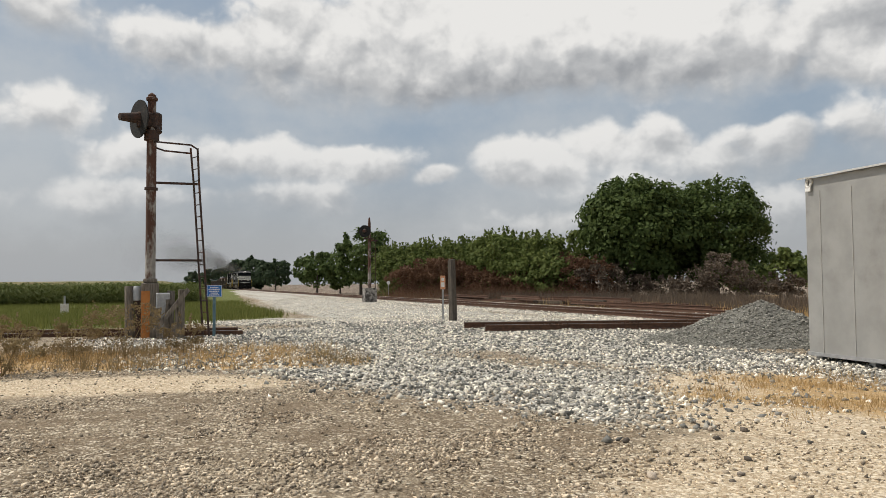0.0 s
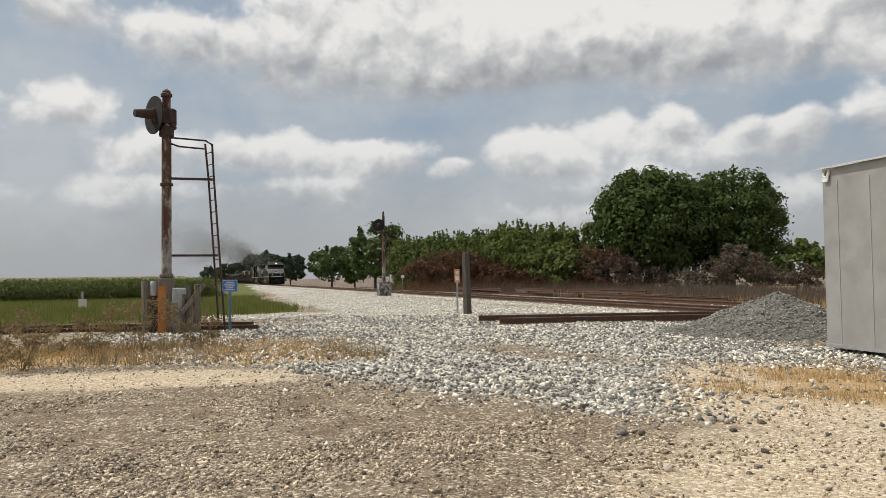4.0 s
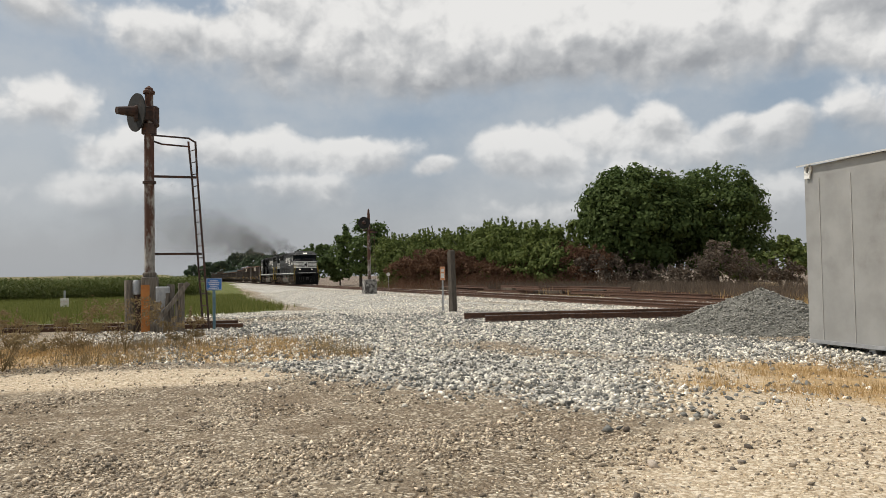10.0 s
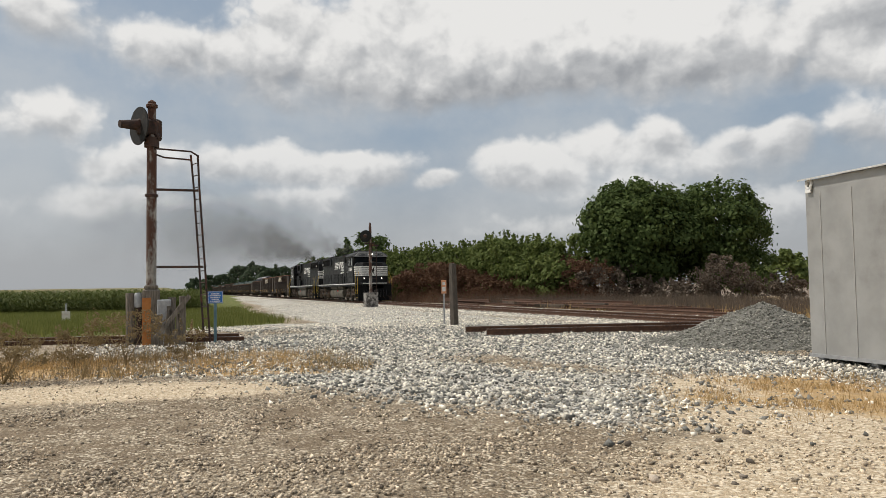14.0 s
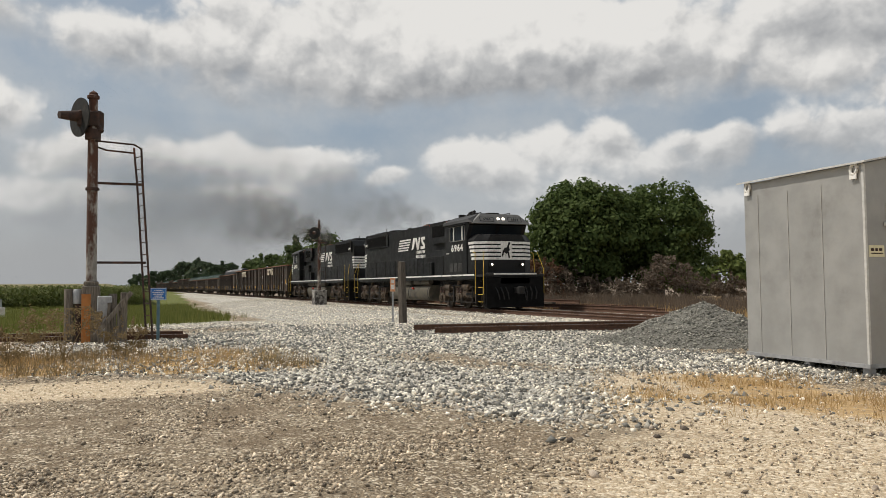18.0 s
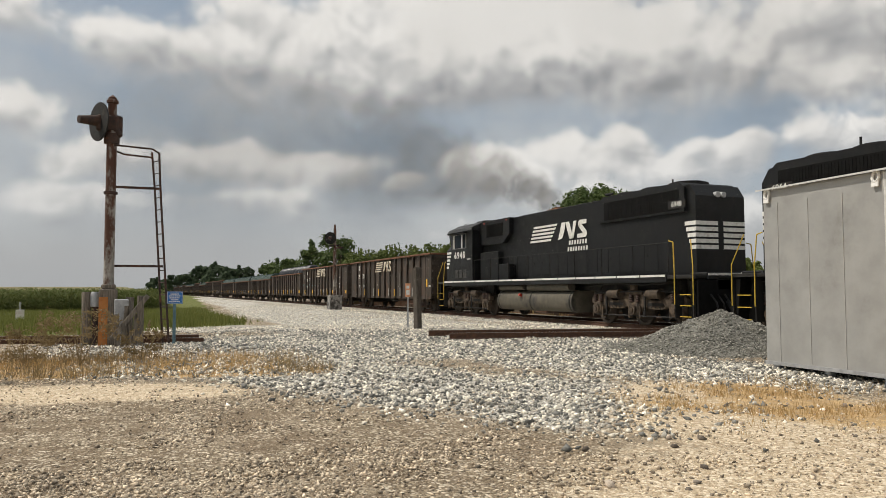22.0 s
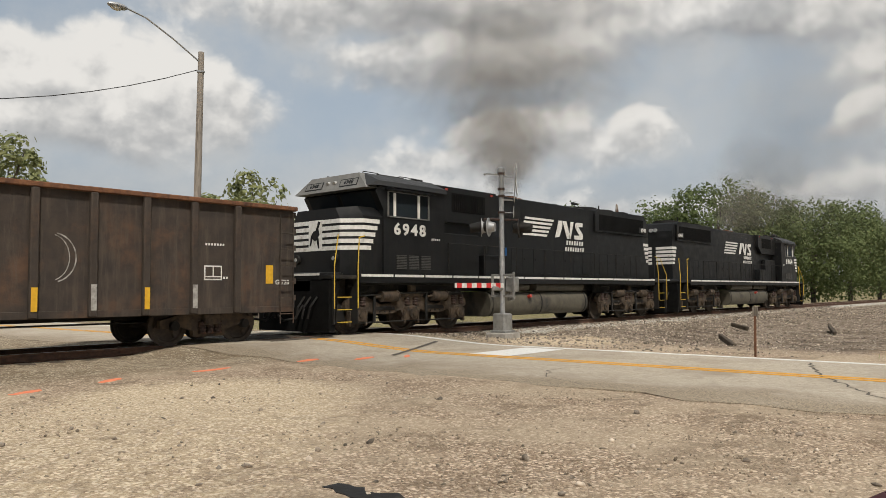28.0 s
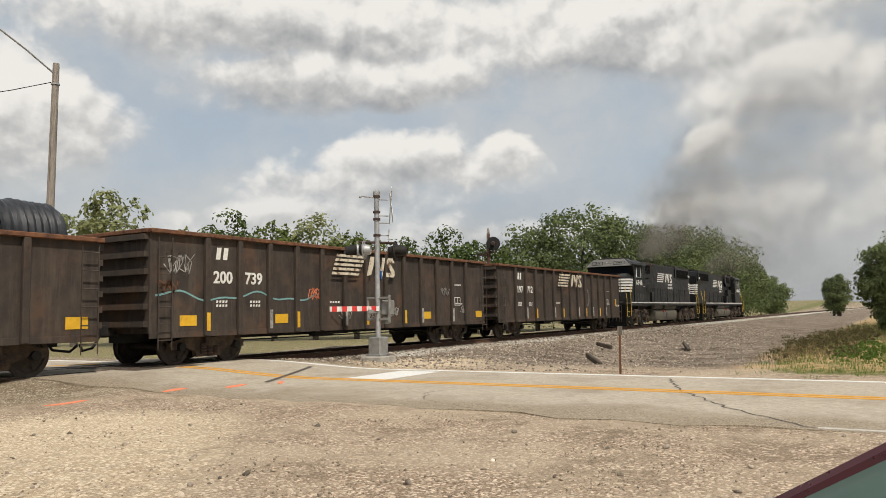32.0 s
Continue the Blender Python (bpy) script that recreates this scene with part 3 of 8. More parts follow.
def build_ground():
    far = (44, 50, 58, 68, 80, 95, 115, 140, 180, 240, 330, 480, 750, 1300, 2600)
    xs = [v for v in spread(-72, 36, 0.5, *far)]
    ys = [v for v in spread(-16, 32, 0.5, 20, 25, *far)]
    v = [(x, y, lie(x, y)) for x in xs for y in ys]
    k = len(ys)
    f = [(i * k + j, i * k + k + j, i * k + k + j + 1, i * k + j + 1) for i in range(len(xs) - 1) for j in range(k - 1)]
    me = bpy.data.meshes.new("ground")
    me.from_pydata(v, [], f)
    cover = me.color_attributes.new("cover", "FLOAT_COLOR", "POINT")
    cover.data.foreach_set("color", [c for p in v for c in zones(p[0], p[1])])
    lot = me.attributes.new("lot", "FLOAT", "POINT")
    lot.data.foreach_set("value", [smooth(-3, 2.5, p[0] + 0.3 * p[1] - 3) * smooth(12.5, 11, p[1]) for p in v])
    bank = me.attributes.new("bank", "FLOAT", "POINT")
    bank.data.foreach_set("value", [max(smooth(16.0, 18.5, p[0]) * smooth(0.5, 2.5, p[1] - 2.0) * smooth(13.6, 12.6, p[1]), smooth(20, 23, p[1]) * smooth(-34, -46, p[0])) for p in v])
    me.polygons.foreach_set("use_smooth", [True] * len(f))
    m = bpy.data.materials.new("gravel_and_grass")
    m.use_nodes = True
    q = Nodes(m.node_tree)
    pos = q.n("NewGeometry").outputs["Position"]
    at = q.n("Attribute", attribute_name="cover")
    rgb = q.n("SeparateColor")
    q.link(at.outputs["Color"], rgb.inputs[0])
    lot_a = q.n("Attribute", attribute_name="lot").outputs["Fac"]
    big, mid, small = q.noise(pos, 0.45, 5, 0.65), q.noise(pos, 5.0, 6, 0.7), q.noise(pos, 60.0, 4, 0.75)
    patch = q.noise(pos, 1.1, 6, 0.7, 1.5)

    def cells(scale):
        """Small stones: a tone for each, and the distance by which gaps are painted in shade."""
        vor = q.n("TexVoronoi", feature="F1")
        q.link(pos, vor.inputs["Vector"])
        vor.inputs["Scale"].default_value = scale
        c = q.n("SeparateColor")
        q.link(vor.outputs["Color"], c.inputs[0])
        return c.outputs[0], c.outputs[1], vor.outputs["Distance"]

    va, vb, da = cells(36.0)
    fa, fb, df = cells(95.0)

    def gravel(dark, body, light, gap):
        """Loose stones of many tones over finer grit."""
        grit = q.mix(q.ramp(fa, 0.0, 1.0, smooth=False), dark, body)
        grit = q.mix(q.ramp(fb, 0.88, 1.0, 0.0, 0.5), grit, light)
        stone = q.mix(q.ramp(va, 0.1, 0.9), body, light)
        stone = q.mix(q.ramp(va, 0.16, 0.02), stone, dark)
        c = q.mix(q.ramp(vb, 0.42, 0.62), grit, stone)
        # shade between the stones, mixed into the colour as strongly as gap says
        gap_shade = q.math("MULTIPLY", q.ramp(da, 0.42, 0.75), q.ramp(vb, 0.40, 0.6, 0.25, 1.0))
        return q.mix(q.math("MULTIPLY", gap_shade, gap), c, tuple(v * 0.55 for v in dark))

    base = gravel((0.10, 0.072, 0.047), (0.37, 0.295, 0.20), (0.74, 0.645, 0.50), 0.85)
    base = q.mix(q.ramp(mid, 0.5, 0.64, 0.0, 0.7), base, (0.12, 0.086, 0.056))
    base = q.mix(q.ramp(patch, 0.47, 0.62, 0.0, 0.75), base, q.mix(q.ramp(fa, 0, 1, smooth=False), (0.085, 0.06, 0.038), (0.29, 0.218, 0.143)))
    base = q.mix(q.ramp(big, 0.5, 0.72, 0.0, 0.45), base, (0.42, 0.355, 0.26))
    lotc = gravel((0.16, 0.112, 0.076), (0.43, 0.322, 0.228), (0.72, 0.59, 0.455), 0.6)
    lotc = q.mix(q.ramp(patch, 0.50, 0.64, 0.0, 0.75), lotc, q.mix(q.ramp(fa, 0, 1, smooth=False), (0.10, 0.072, 0.048), (0.26, 0.195, 0.135)))
    lotc = q.mix(q.ramp(big, 0.40, 0.6, 0.55, 0.0), lotc, q.mix(q.ramp(fb, 0, 1, smooth=False), (0.40, 0.315, 0.22), (0.56, 0.465, 0.345)))
    base = q.mix(lot_a, base, lotc)
    streak = q.n("Mapping")
    streak.inputs["Scale"].default_value = (1.6, 0.35, 1.0)
    q.link(pos, streak.inputs[0])
    bank = gravel((0.09, 0.066, 0.048), (0.29, 0.225, 0.168), (0.52, 0.445, 0.36), 0.6)
    bank = q.mix(q.ramp(q.noise(streak.outputs[0], 1.0, 5, 0.65), 0.44, 0.60, 0.0, 0.8), bank, (0.10, 0.072, 0.05))
    bank = q.mix(q.ramp(q.noise(pos, 3.2, 4, 0.7), 0.54, 0.66, 0.0, 0.7), bank, (0.07, 0.055, 0.042))
    bank = q.mix(q.ramp(q.noise(pos, 6.5, 3, 0.7), 0.58, 0.68, 0.0, 0.6), bank, (0.44, 0.385, 0.32))
    base = q.mix(q.n("Attribute", attribute_name="bank").outputs["Fac"], base, bank)
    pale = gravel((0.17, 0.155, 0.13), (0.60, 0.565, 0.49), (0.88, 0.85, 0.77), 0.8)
    pale = q.mix(q.ramp(mid, 0.5, 0.7, 0, 0.5), pale, (0.30, 0.28, 0.25))
    col = q.mix(q.ramp(q.math("ADD", rgb.outputs[1], q.math("MULTIPLY", q.math("SUBTRACT", mid, 0.5), 0.9)), 0.25, 0.75), base, pale)
    sand = gravel((0.38, 0.285, 0.18), (0.61, 0.492, 0.345), (0.80, 0.69, 0.53), 0.3)
    sand = q.mix(q.ramp(mid, 0.55, 0.75, 0, 0.5), sand, (0.38, 0.29, 0.18))
    col = q.mix(q.ramp(q.math("ADD", rgb.outputs[2], q.math("MULTIPLY", q.math("SUBTRACT", mid, 0.5), 1.1)), 0.3, 0.75), col, sand)
    turf = q.mix(q.ramp(mid, 0.35, 0.65), (0.085, 0.10, 0.028), (0.15, 0.16, 0.045))
    turf = q.mix(q.ramp(big, 0.5, 0.7, 0, 0.5), turf, (0.14, 0.13, 0.05))
    col = q.mix(q.ramp(q.math("ADD", rgb.outputs[0], q.math("MULTIPLY", q.math("SUBTRACT", mid, 0.5), 0.8)), 0.35, 0.6), col, turf)
    dry = q.mix(q.ramp(mid, 0.35, 0.65), (0.36, 0.235, 0.11), (0.56, 0.39, 0.20))
    col = q.mix(q.ramp(q.math("ADD", at.outputs["Alpha"], q.math("MULTIPLY", q.math("SUBTRACT", mid, 0.5), 1.0)), 0.3, 0.75), col, dry)
    p = q.n("BsdfPrincipled")
    q.link(col, p.inputs["Base Color"])
    p.inputs["Roughness"].default_value, p.inputs["Specular IOR Level"].default_value = 0.95, 0.2
    b1 = q.n("Bump")
    b1.inputs["Strength"].default_value, b1.inputs["Distance"].default_value = 0.7, 0.02
    q.link(q.math("ADD", q.math("MULTIPLY", small, 0.6), q.math("ADD", q.math("MULTIPLY", da, -0.9), q.math("MULTIPLY", df, -0.35))), b1.inputs["Height"])
    q.link(b1.outputs[0], p.inputs["Normal"])
    q.link(p.outputs[0], q.n("OutputMaterial").inputs[0])
    me.materials.append(m)
    return tagged(new("ground", me), "pale gravel yard with sand, grass and dry weeds", "ground", kind="structure")


build_ground()

# ---- railway lines ----
RAIL_PROFILE = [(-0.07, 0.0), (0.07, 0.0), (0.07, 0.02), (0.012, 0.035), (0.012, 0.12), (0.036, 0.128), (0.036, 0.156), (0.028, 0.163), (-0.028, 0.163), (-0.036, 0.156), (-0.036, 0.128), (-0.012, 0.12), (-0.012, 0.035), (-0.07, 0.02)]


def rail(parent, a, b, top=RAIL_Z):
    """A rail from a to b with a worn bright running surface."""
    a, b = Vector((*a, 0)), Vector((*b, 0))
    d = b - a
    m = Matrix.Translation((a.x, a.y, top - 0.165)) @ Matrix.Rotation(math.atan2(d.y, d.x) - math.pi / 2, 4, "Z")
    r = part("rail", M().prism(RAIL_PROFILE, 0, d.length), RAIL_SIDE, parent, at=m)
    part("running_surface", M().box(-0.024, 0.024, 0, d.length, 0.1635, 0.1655), RAIL_TOP, r, "polished steel railhead")
    return r


main_line = tagged(new("main_track"), "straight main railway line on pale ballast", "railway track", kind="structure")
for s in (-1, 1):
    rail(main_line, (-1400, TRACK_Y + s * (GAUGE / 2 + 0.036)), (900, TRACK_Y + s * (GAUGE / 2 + 0.036)))
tie_mesh = fixed(M().box(-0.115, 0.115, -1.3, 1.3, -0.16, 0.012, b=0.012).mesh("tie", TIE))
x = -72.0
while x < 62:
    if not (ROAD_X0 - 0.4 < x < ROAD_X1 + 0.4) and abs(x - cross_x(TRACK_Y)) > 1.2:
        part("tie", tie_mesh, None, main_line, at=pose(x, TRACK_Y, random.uniform(-0.012, 0.008), 0, 0, random.uniform(-1, 1)))
    x += 0.56
side_line = tagged(new("crossing_track"), "rusty branch line crossing the main line on the level", "railway track", kind="structure")
for s in (-1, 1):
    o = s * (GAUGE / 2 + 0.036) * 1.028
    rail(side_line, (cross_x(-60) + o, -60), (cross_x(1.5) + o, 1.5), 0.12)
    rail(side_line, (cross_x(7.6) + o, 7.6), (cross_x(80) + o, 80), 0.172)
turn = math.degrees(math.atan2(1, 0.239))
y = -24.0
while y < 40:
    if abs(y - TRACK_Y) > 2.2 and not 1.3 < y < 7.6:
        part("tie", tie_mesh, None, side_line, at=pose(cross_x(y), y, random.uniform(-0.03, 0.0), 0, 0, turn + random.uniform(-2, 2)))
    y += 0.56

# ---- the road and its level crossing ----
ROADM = pbr("worn_concrete_road", (0.37, 0.318, 0.25), (0.49, 0.43, 0.345), 9.0, 0.9, 0, 0.25, 60, (0.30, 0.245, 0.185), 0.7, (0.45, 0.75), coords="World")


def road_dirt(m):
    """Gravel and dust carried on to the road from the lot, with darker worn patches."""
    k = m.node_tree
    bsdf = [n for n in k.nodes if n.type == "BSDF_PRINCIPLED"][0]
    clean = bsdf.inputs["Base Color"].links[0].from_socket
    h = Nodes(k, False)
    pos = h.n("NewGeometry").outputs["Position"]
    xyz = h.n("SeparateXYZ")
    h.link(pos, xyz.inputs[0])
    rough = h.math("ADD", h.math("MULTIPLY", h.math("SUBTRACT", h.noise(pos, 0.8, 7, 0.7, 0.6), 0.5), 4.2), h.math("MULTIPLY", h.math("SUBTRACT", h.noise(pos, 14, 4, 0.7), 0.5), 1.2))
    fac = h.ramp(h.math("ADD", xyz.outputs[0], rough), 10.9, 9.2)
    grit = h.n("TexVoronoi", feature="F1")
    h.link(pos, grit.inputs["Vector"])
    grit.inputs["Scale"].default_value = 70.0
    g = h.n("SeparateColor")
    h.link(grit.outputs["Color"], g.inputs[0])
    dirt = h.mix(g.outputs[0], (0.13, 0.10, 0.07), (0.42, 0.345, 0.25))
    fleck = h.mix(h.ramp(g.outputs[1], 0.75, 0.98, 0, 0.55), clean, (0.19, 0.155, 0.12))
    fleck = h.mix(h.ramp(h.noise(pos, 1.6, 6, 0.7, 1.0), 0.54, 0.68, 0, 0.45), fleck, (0.27, 0.225, 0.175))
    h.link(h.mix(fac, fleck, dirt), bsdf.inputs["Base Color"])


road_dirt(ROADM)
ROADLINE = pbr("worn_white_line", (0.62, 0.61, 0.58), (0.78, 0.77, 0.74), 14.0, 0.8, 0, 0.1, 60, (0.46, 0.43, 0.38), 3.0, (0.6, 0.8), coords="World")
FADEDLINE = pbr("nearly_gone_white_line", (0.42, 0.39, 0.34), (0.54, 0.51, 0.46), 14.0, 0.85, 0, 0.1, 60, (0.34, 0.30, 0.24), 3.0, (0.5, 0.7), coords="World")
ROADYEL = pbr("worn_yellow_line", (0.60, 0.29, 0.03), (0.70, 0.36, 0.05), 14.0, 0.8, 0, 0.1, 60, (0.46, 0.33, 0.2), 3.0, (0.62, 0.8), coords="World")


def strip(x0, x1, ys, lift, wob=0.0):
    """A sheet along the road, following its rise."""
    s = M()
    rows = [(x0 + random.uniform(-wob, wob), x1 + random.uniform(-wob, wob), y, ramp_up(y) + lift) for y in ys]
    v = []
    for a, b, y, z in rows:
        v += [(a, y, z), (b, y, z), (a, y, z - 0.05), (b, y, z - 0.05)]
    f = []
    for i in range(len(rows) - 1):
        o = i * 4
        f += [(o, o + 1, o + 5, o + 4), (o + 2, o, o + 4, o + 6), (o + 1, o + 3, o + 7, o + 5)]
    return s.add(v, f)


near_side = list(np.arange(-90, TRACK_Y - 1.6, 0.7)) + [TRACK_Y - 1.55]
far_side = [TRACK_Y + 1.55] + list(np.arange(TRACK_Y + 2.0, 240, 1.5))
road = tagged(new("road"), "two-lane pale worn road with cracks over the railway", "road", kind="structure")
for ys in (near_side, far_side):
    part("carriageway", strip(ROAD_X0, ROAD_X1, ys, 0.0, 0.22), ROADM, road)
    part("edge_line", strip(ROAD_X1 - 0.26, ROAD_X1 - 0.10, ys, 0.008), ROADLINE, road, "white edge line")
    part("centre_line", strip(12.12, 12.23, ys, 0.008), ROADYEL, road, "yellow centre line")
    part("centre_line", strip(12.36, 12.47, ys, 0.008), ROADYEL, road, "yellow centre line")
part("edge_line", strip(ROAD_X0 + 0.12, ROAD_X0 + 0.22, [y for y in near_side if y < 1.6], 0.004), FADEDLINE, road, "worn white edge line")
part("stop_bar", strip(12.5, 14.55, [8.95, 9.3, 9.65, 9.95], 0.005), ROADLINE, road, "white stop bar")
panels = tagged(new("crossing_surface"), "timber and asphalt crossing panels between the rails", "level crossing", kind="structure")
for y0, y1 in ((-1.55, -0.84), (-0.66, 0.66), (0.84, 1.55)):
    for i in range(3):
        part("panel", M().box(ROAD_X0 + 2 * i + 0.01, ROAD_X0 + 2 * i + 1.99, TRACK_Y + y0, TRACK_Y + y1, 0.0, 0.162, b=0.01), ROADM if i != 1 else TIE, panels)


def crack(pts, w):
    """A dark jagged crack in the road."""
    s = M()
    line = []
    for (x0, y0), (x1, y1) in zip(pts, pts[1:]):
        n = max(2, int(math.hypot(x1 - x0, y1 - y0) / 0.18))
        for i in range(n):
            t = i / n
            line.append((x0 + (x1 - x0) * t + random.uniform(-0.04, 0.04), y0 + (y1 - y0) * t + random.uniform(-0.05, 0.05), w * random.uniform(0.4, 1.2)))
    for (xa, ya, wa), (xb, yb, wb) in zip(line, line[1:]):
        z = ramp_up(ya) + 0.0035
        s.add([(xa, ya - wa, z), (xb, yb - wb, z), (xb, yb + wb, z), (xa, ya + wa, z)], [(0, 1, 2, 3)])
    part("crack", s, CRACK, road, "dark tarred crack", smooth=False)


CRACK = pbr("tarred_crack", (0.07, 0.06, 0.05), (0.13, 0.11, 0.09), 20, 0.9, coords="World")
crack([(9.1, 1.0), (10.6, 2.2), (12.2, 3.1), (14.6, 4.0)], 0.02)
crack([(9.2, 5.2), (9.9, 6.4), (10.8, 6.9), (11.6, 6.6)], 0.012)
crack([(9.0, 7.4), (9.6, 8.6), (9.4, 10.0)], 0.012)
crack([(10.2, -4), (11.5, -3.0), (13.5, -3.3), (14.8, -2.2)], 0.014)
# ---- the signal cabinet ----
def signal_cabinet():
    H = thing("signal_cabinet", "grey galvanised railway equipment cabinet on short steel legs", "cabinet", at=pose(-7.4, 9.3, 0, 0, 0, -3.6))
    # local: near corner at the origin, long side to -x, short side to +y
    w, d, z0, z1, zp = 2.32, 1.40, 0.13, 2.92, 3.05
    body = M().prism([(0, z0), (0, z1), (d / 2, zp), (d, z1), (d, z0)], 0, w, m=pose(0, 0, 0, 0, 0, 90))
    part("body", body, HUT, H)
    roof = M()
    for a, b, za, zb in ((-0.08, d / 2, z1 - 0.005, zp + 0.012), (d / 2, d + 0.08, zp + 0.012, z1 - 0.005)):
        roof.prism([(a, za), (b, zb), (b, zb + 0.025), (a, za + 0.025)], -0.09, w + 0.09, m=pose(0, 0, 0, 0, 0, 90))
    part("roof", roof, HUT_LT, H, "pale sheet-metal gable roof")
    for k in (0.30, 0.93, 1.58):
        part("seam", M().box(-w + k, -w + k + 0.012, -0.008, 0.004, z0 + 0.02, z1 - 0.22), HUT_SEAM, H, "pale folded seam")
    part("corner_trim", M().box(-0.03, 0.006, -0.006, 0.03, z0, z1 - 0.02), HUT_LT, H)
    part("base_frame", M().box(-w - 0.02, 0.02, -0.02, 0.06, 0.09, z0 + 0.015).box(-w - 0.02, 0.02, d - 0.06, d + 0.02, 0.09, z0 + 0.015).box(-0.06, 0.02, 0, d, 0.09, z0 + 0.015).box(-w - 0.02, -w + 0.06, 0, d, 0.09, z0 + 0.015), GALV, H)
    for x, y in ((-0.1, 0.1), (-0.1, d - 0.12), (-w + 0.15, 0.1), (-w + 0.15, d - 0.12), (-0.1, d / 2), (-w / 2, 0.12)):
        part("leg", M().box(x - 0.06, x + 0.06, y - 0.06, y + 0.06, -0.12, 0.1, b=0.01), GALV, H)
    door = part("door", M().box(0.0, 0.022, 0.42, d - 0.16, 0.42, 2.32, b=0.006), HUT, H)
    part("door_frame", M().box(0, 0.012, 0.39, 0.42, 0.38, 2.36).box(0, 0.012, d - 0.16, d - 0.13, 0.38, 2.36).box(0, 0.012, 0.39, d - 0.13, 2.33, 2.36).box(0, 0.012, 0.39, d - 0.13, 0.38, 0.41), HUT_LT, H)
    for z in (0.6, 1.32, 2.08):
        part("hinge", M().cyl((0.03, 0.405, z - 0.05), (0.03, 0.405, z + 0.05), 0.018, 8).box(0.012, 0.022, 0.34, 0.48, z - 0.03, z + 0.03), HUT_LT, door, "bright hinge")
    part("handle", M().box(0.02, 0.04, d - 0.26, d - 0.2, 1.3, 1.42, b=0.005).cyl((0.04, d - 0.23, 1.38), (0.09, d - 0.23, 1.38), 0.014, 8).cyl((0.09, d - 0.23, 1.38), (0.09, d - 0.23, 1.22), 0.016, 8), HUT_LT, door, "steel lever handle")
    lv = fixed(M().prism([(0, 0), (0.035, -0.012), (0.035, -0.02), (0, 0.028)], 0, 0.15).mesh("louvre", HUT_LT))
    for c in (0.6, 0.86):
        for k in range(12):
            part("louvre", lv, None, door, at=pose(0.02, c, 0.62 + k * 0.055))
    pl = part("sign_plate", M().box(0.0, 0.008, 0.05, 0.33, 1.62, 1.78), pbr("cream_plate", (0.72, 0.66, 0.42), (0.78, 0.73, 0.52), 20, 0.5), H, "cream notice plate")
    part("plate_lettering", M().box(0.009, 0.011, 0.08, 0.3, 1.66, 1.675).box(0.009, 0.011, 0.08, 0.14, 1.70, 1.74).box(0.009, 0.011, 0.16, 0.21, 1.70, 1.74).box(0.009, 0.011, 0.23, 0.29, 1.70, 1.74), DARKSTEEL, pl, smooth=False)
    ring = M()
    for k in range(14):
        a, b = 2 * math.pi * k / 14, 2 * math.pi * (k + 1) / 14
        ring.cyl((0.055 * math.cos(a), 0, 0.09 + 0.075 * math.sin(a)), (0.055 * math.cos(b), 0, 0.09 + 0.075 * math.sin(b)), 0.022, 6)
    ring.box(-0.055, 0.055, -0.012, 0.012, -0.05, 0.03)
    eye_mesh = fixed(ring.mesh("lifting_eye", WHITE))
    for x in (-0.14, -w + 0.1):
        part("lifting_eye", eye_mesh, None, H, "white lifting eye", at=pose(x, -0.03, z1 - 0.16, -8))


signal_cabinet()


# ---- railway signals ----
def target_head(S, z, r, at_yaw, hood=0.62):
    """A searchlight head: round background, hood and case; it looks to local +x."""
    h = part("signal_head", M().cyl((-0.32, 0, z), (0.0, 0, z), 0.2, 16).box(-0.5, -0.16, -0.2, 0.2, z - 0.26, z + 0.2, b=0.04), DARKSTEEL, S, "dark signal lamp case", at=pose(0, 0, 0, 0, 0, at_yaw))
    part("target_disc", M().cyl((0.0, 0, z), (0.03, 0, z), r, 40).cyl((-0.02, 0, z), (0.0, 0, z), r * 0.9, 40), BLACK2, h, "round black background disc")
    part("visor", M().cyl((0.03, 0, z + 0.02), (hood, 0, z - 0.02), 0.14, 16, 0.09), DARKSTEEL, h)
    return h


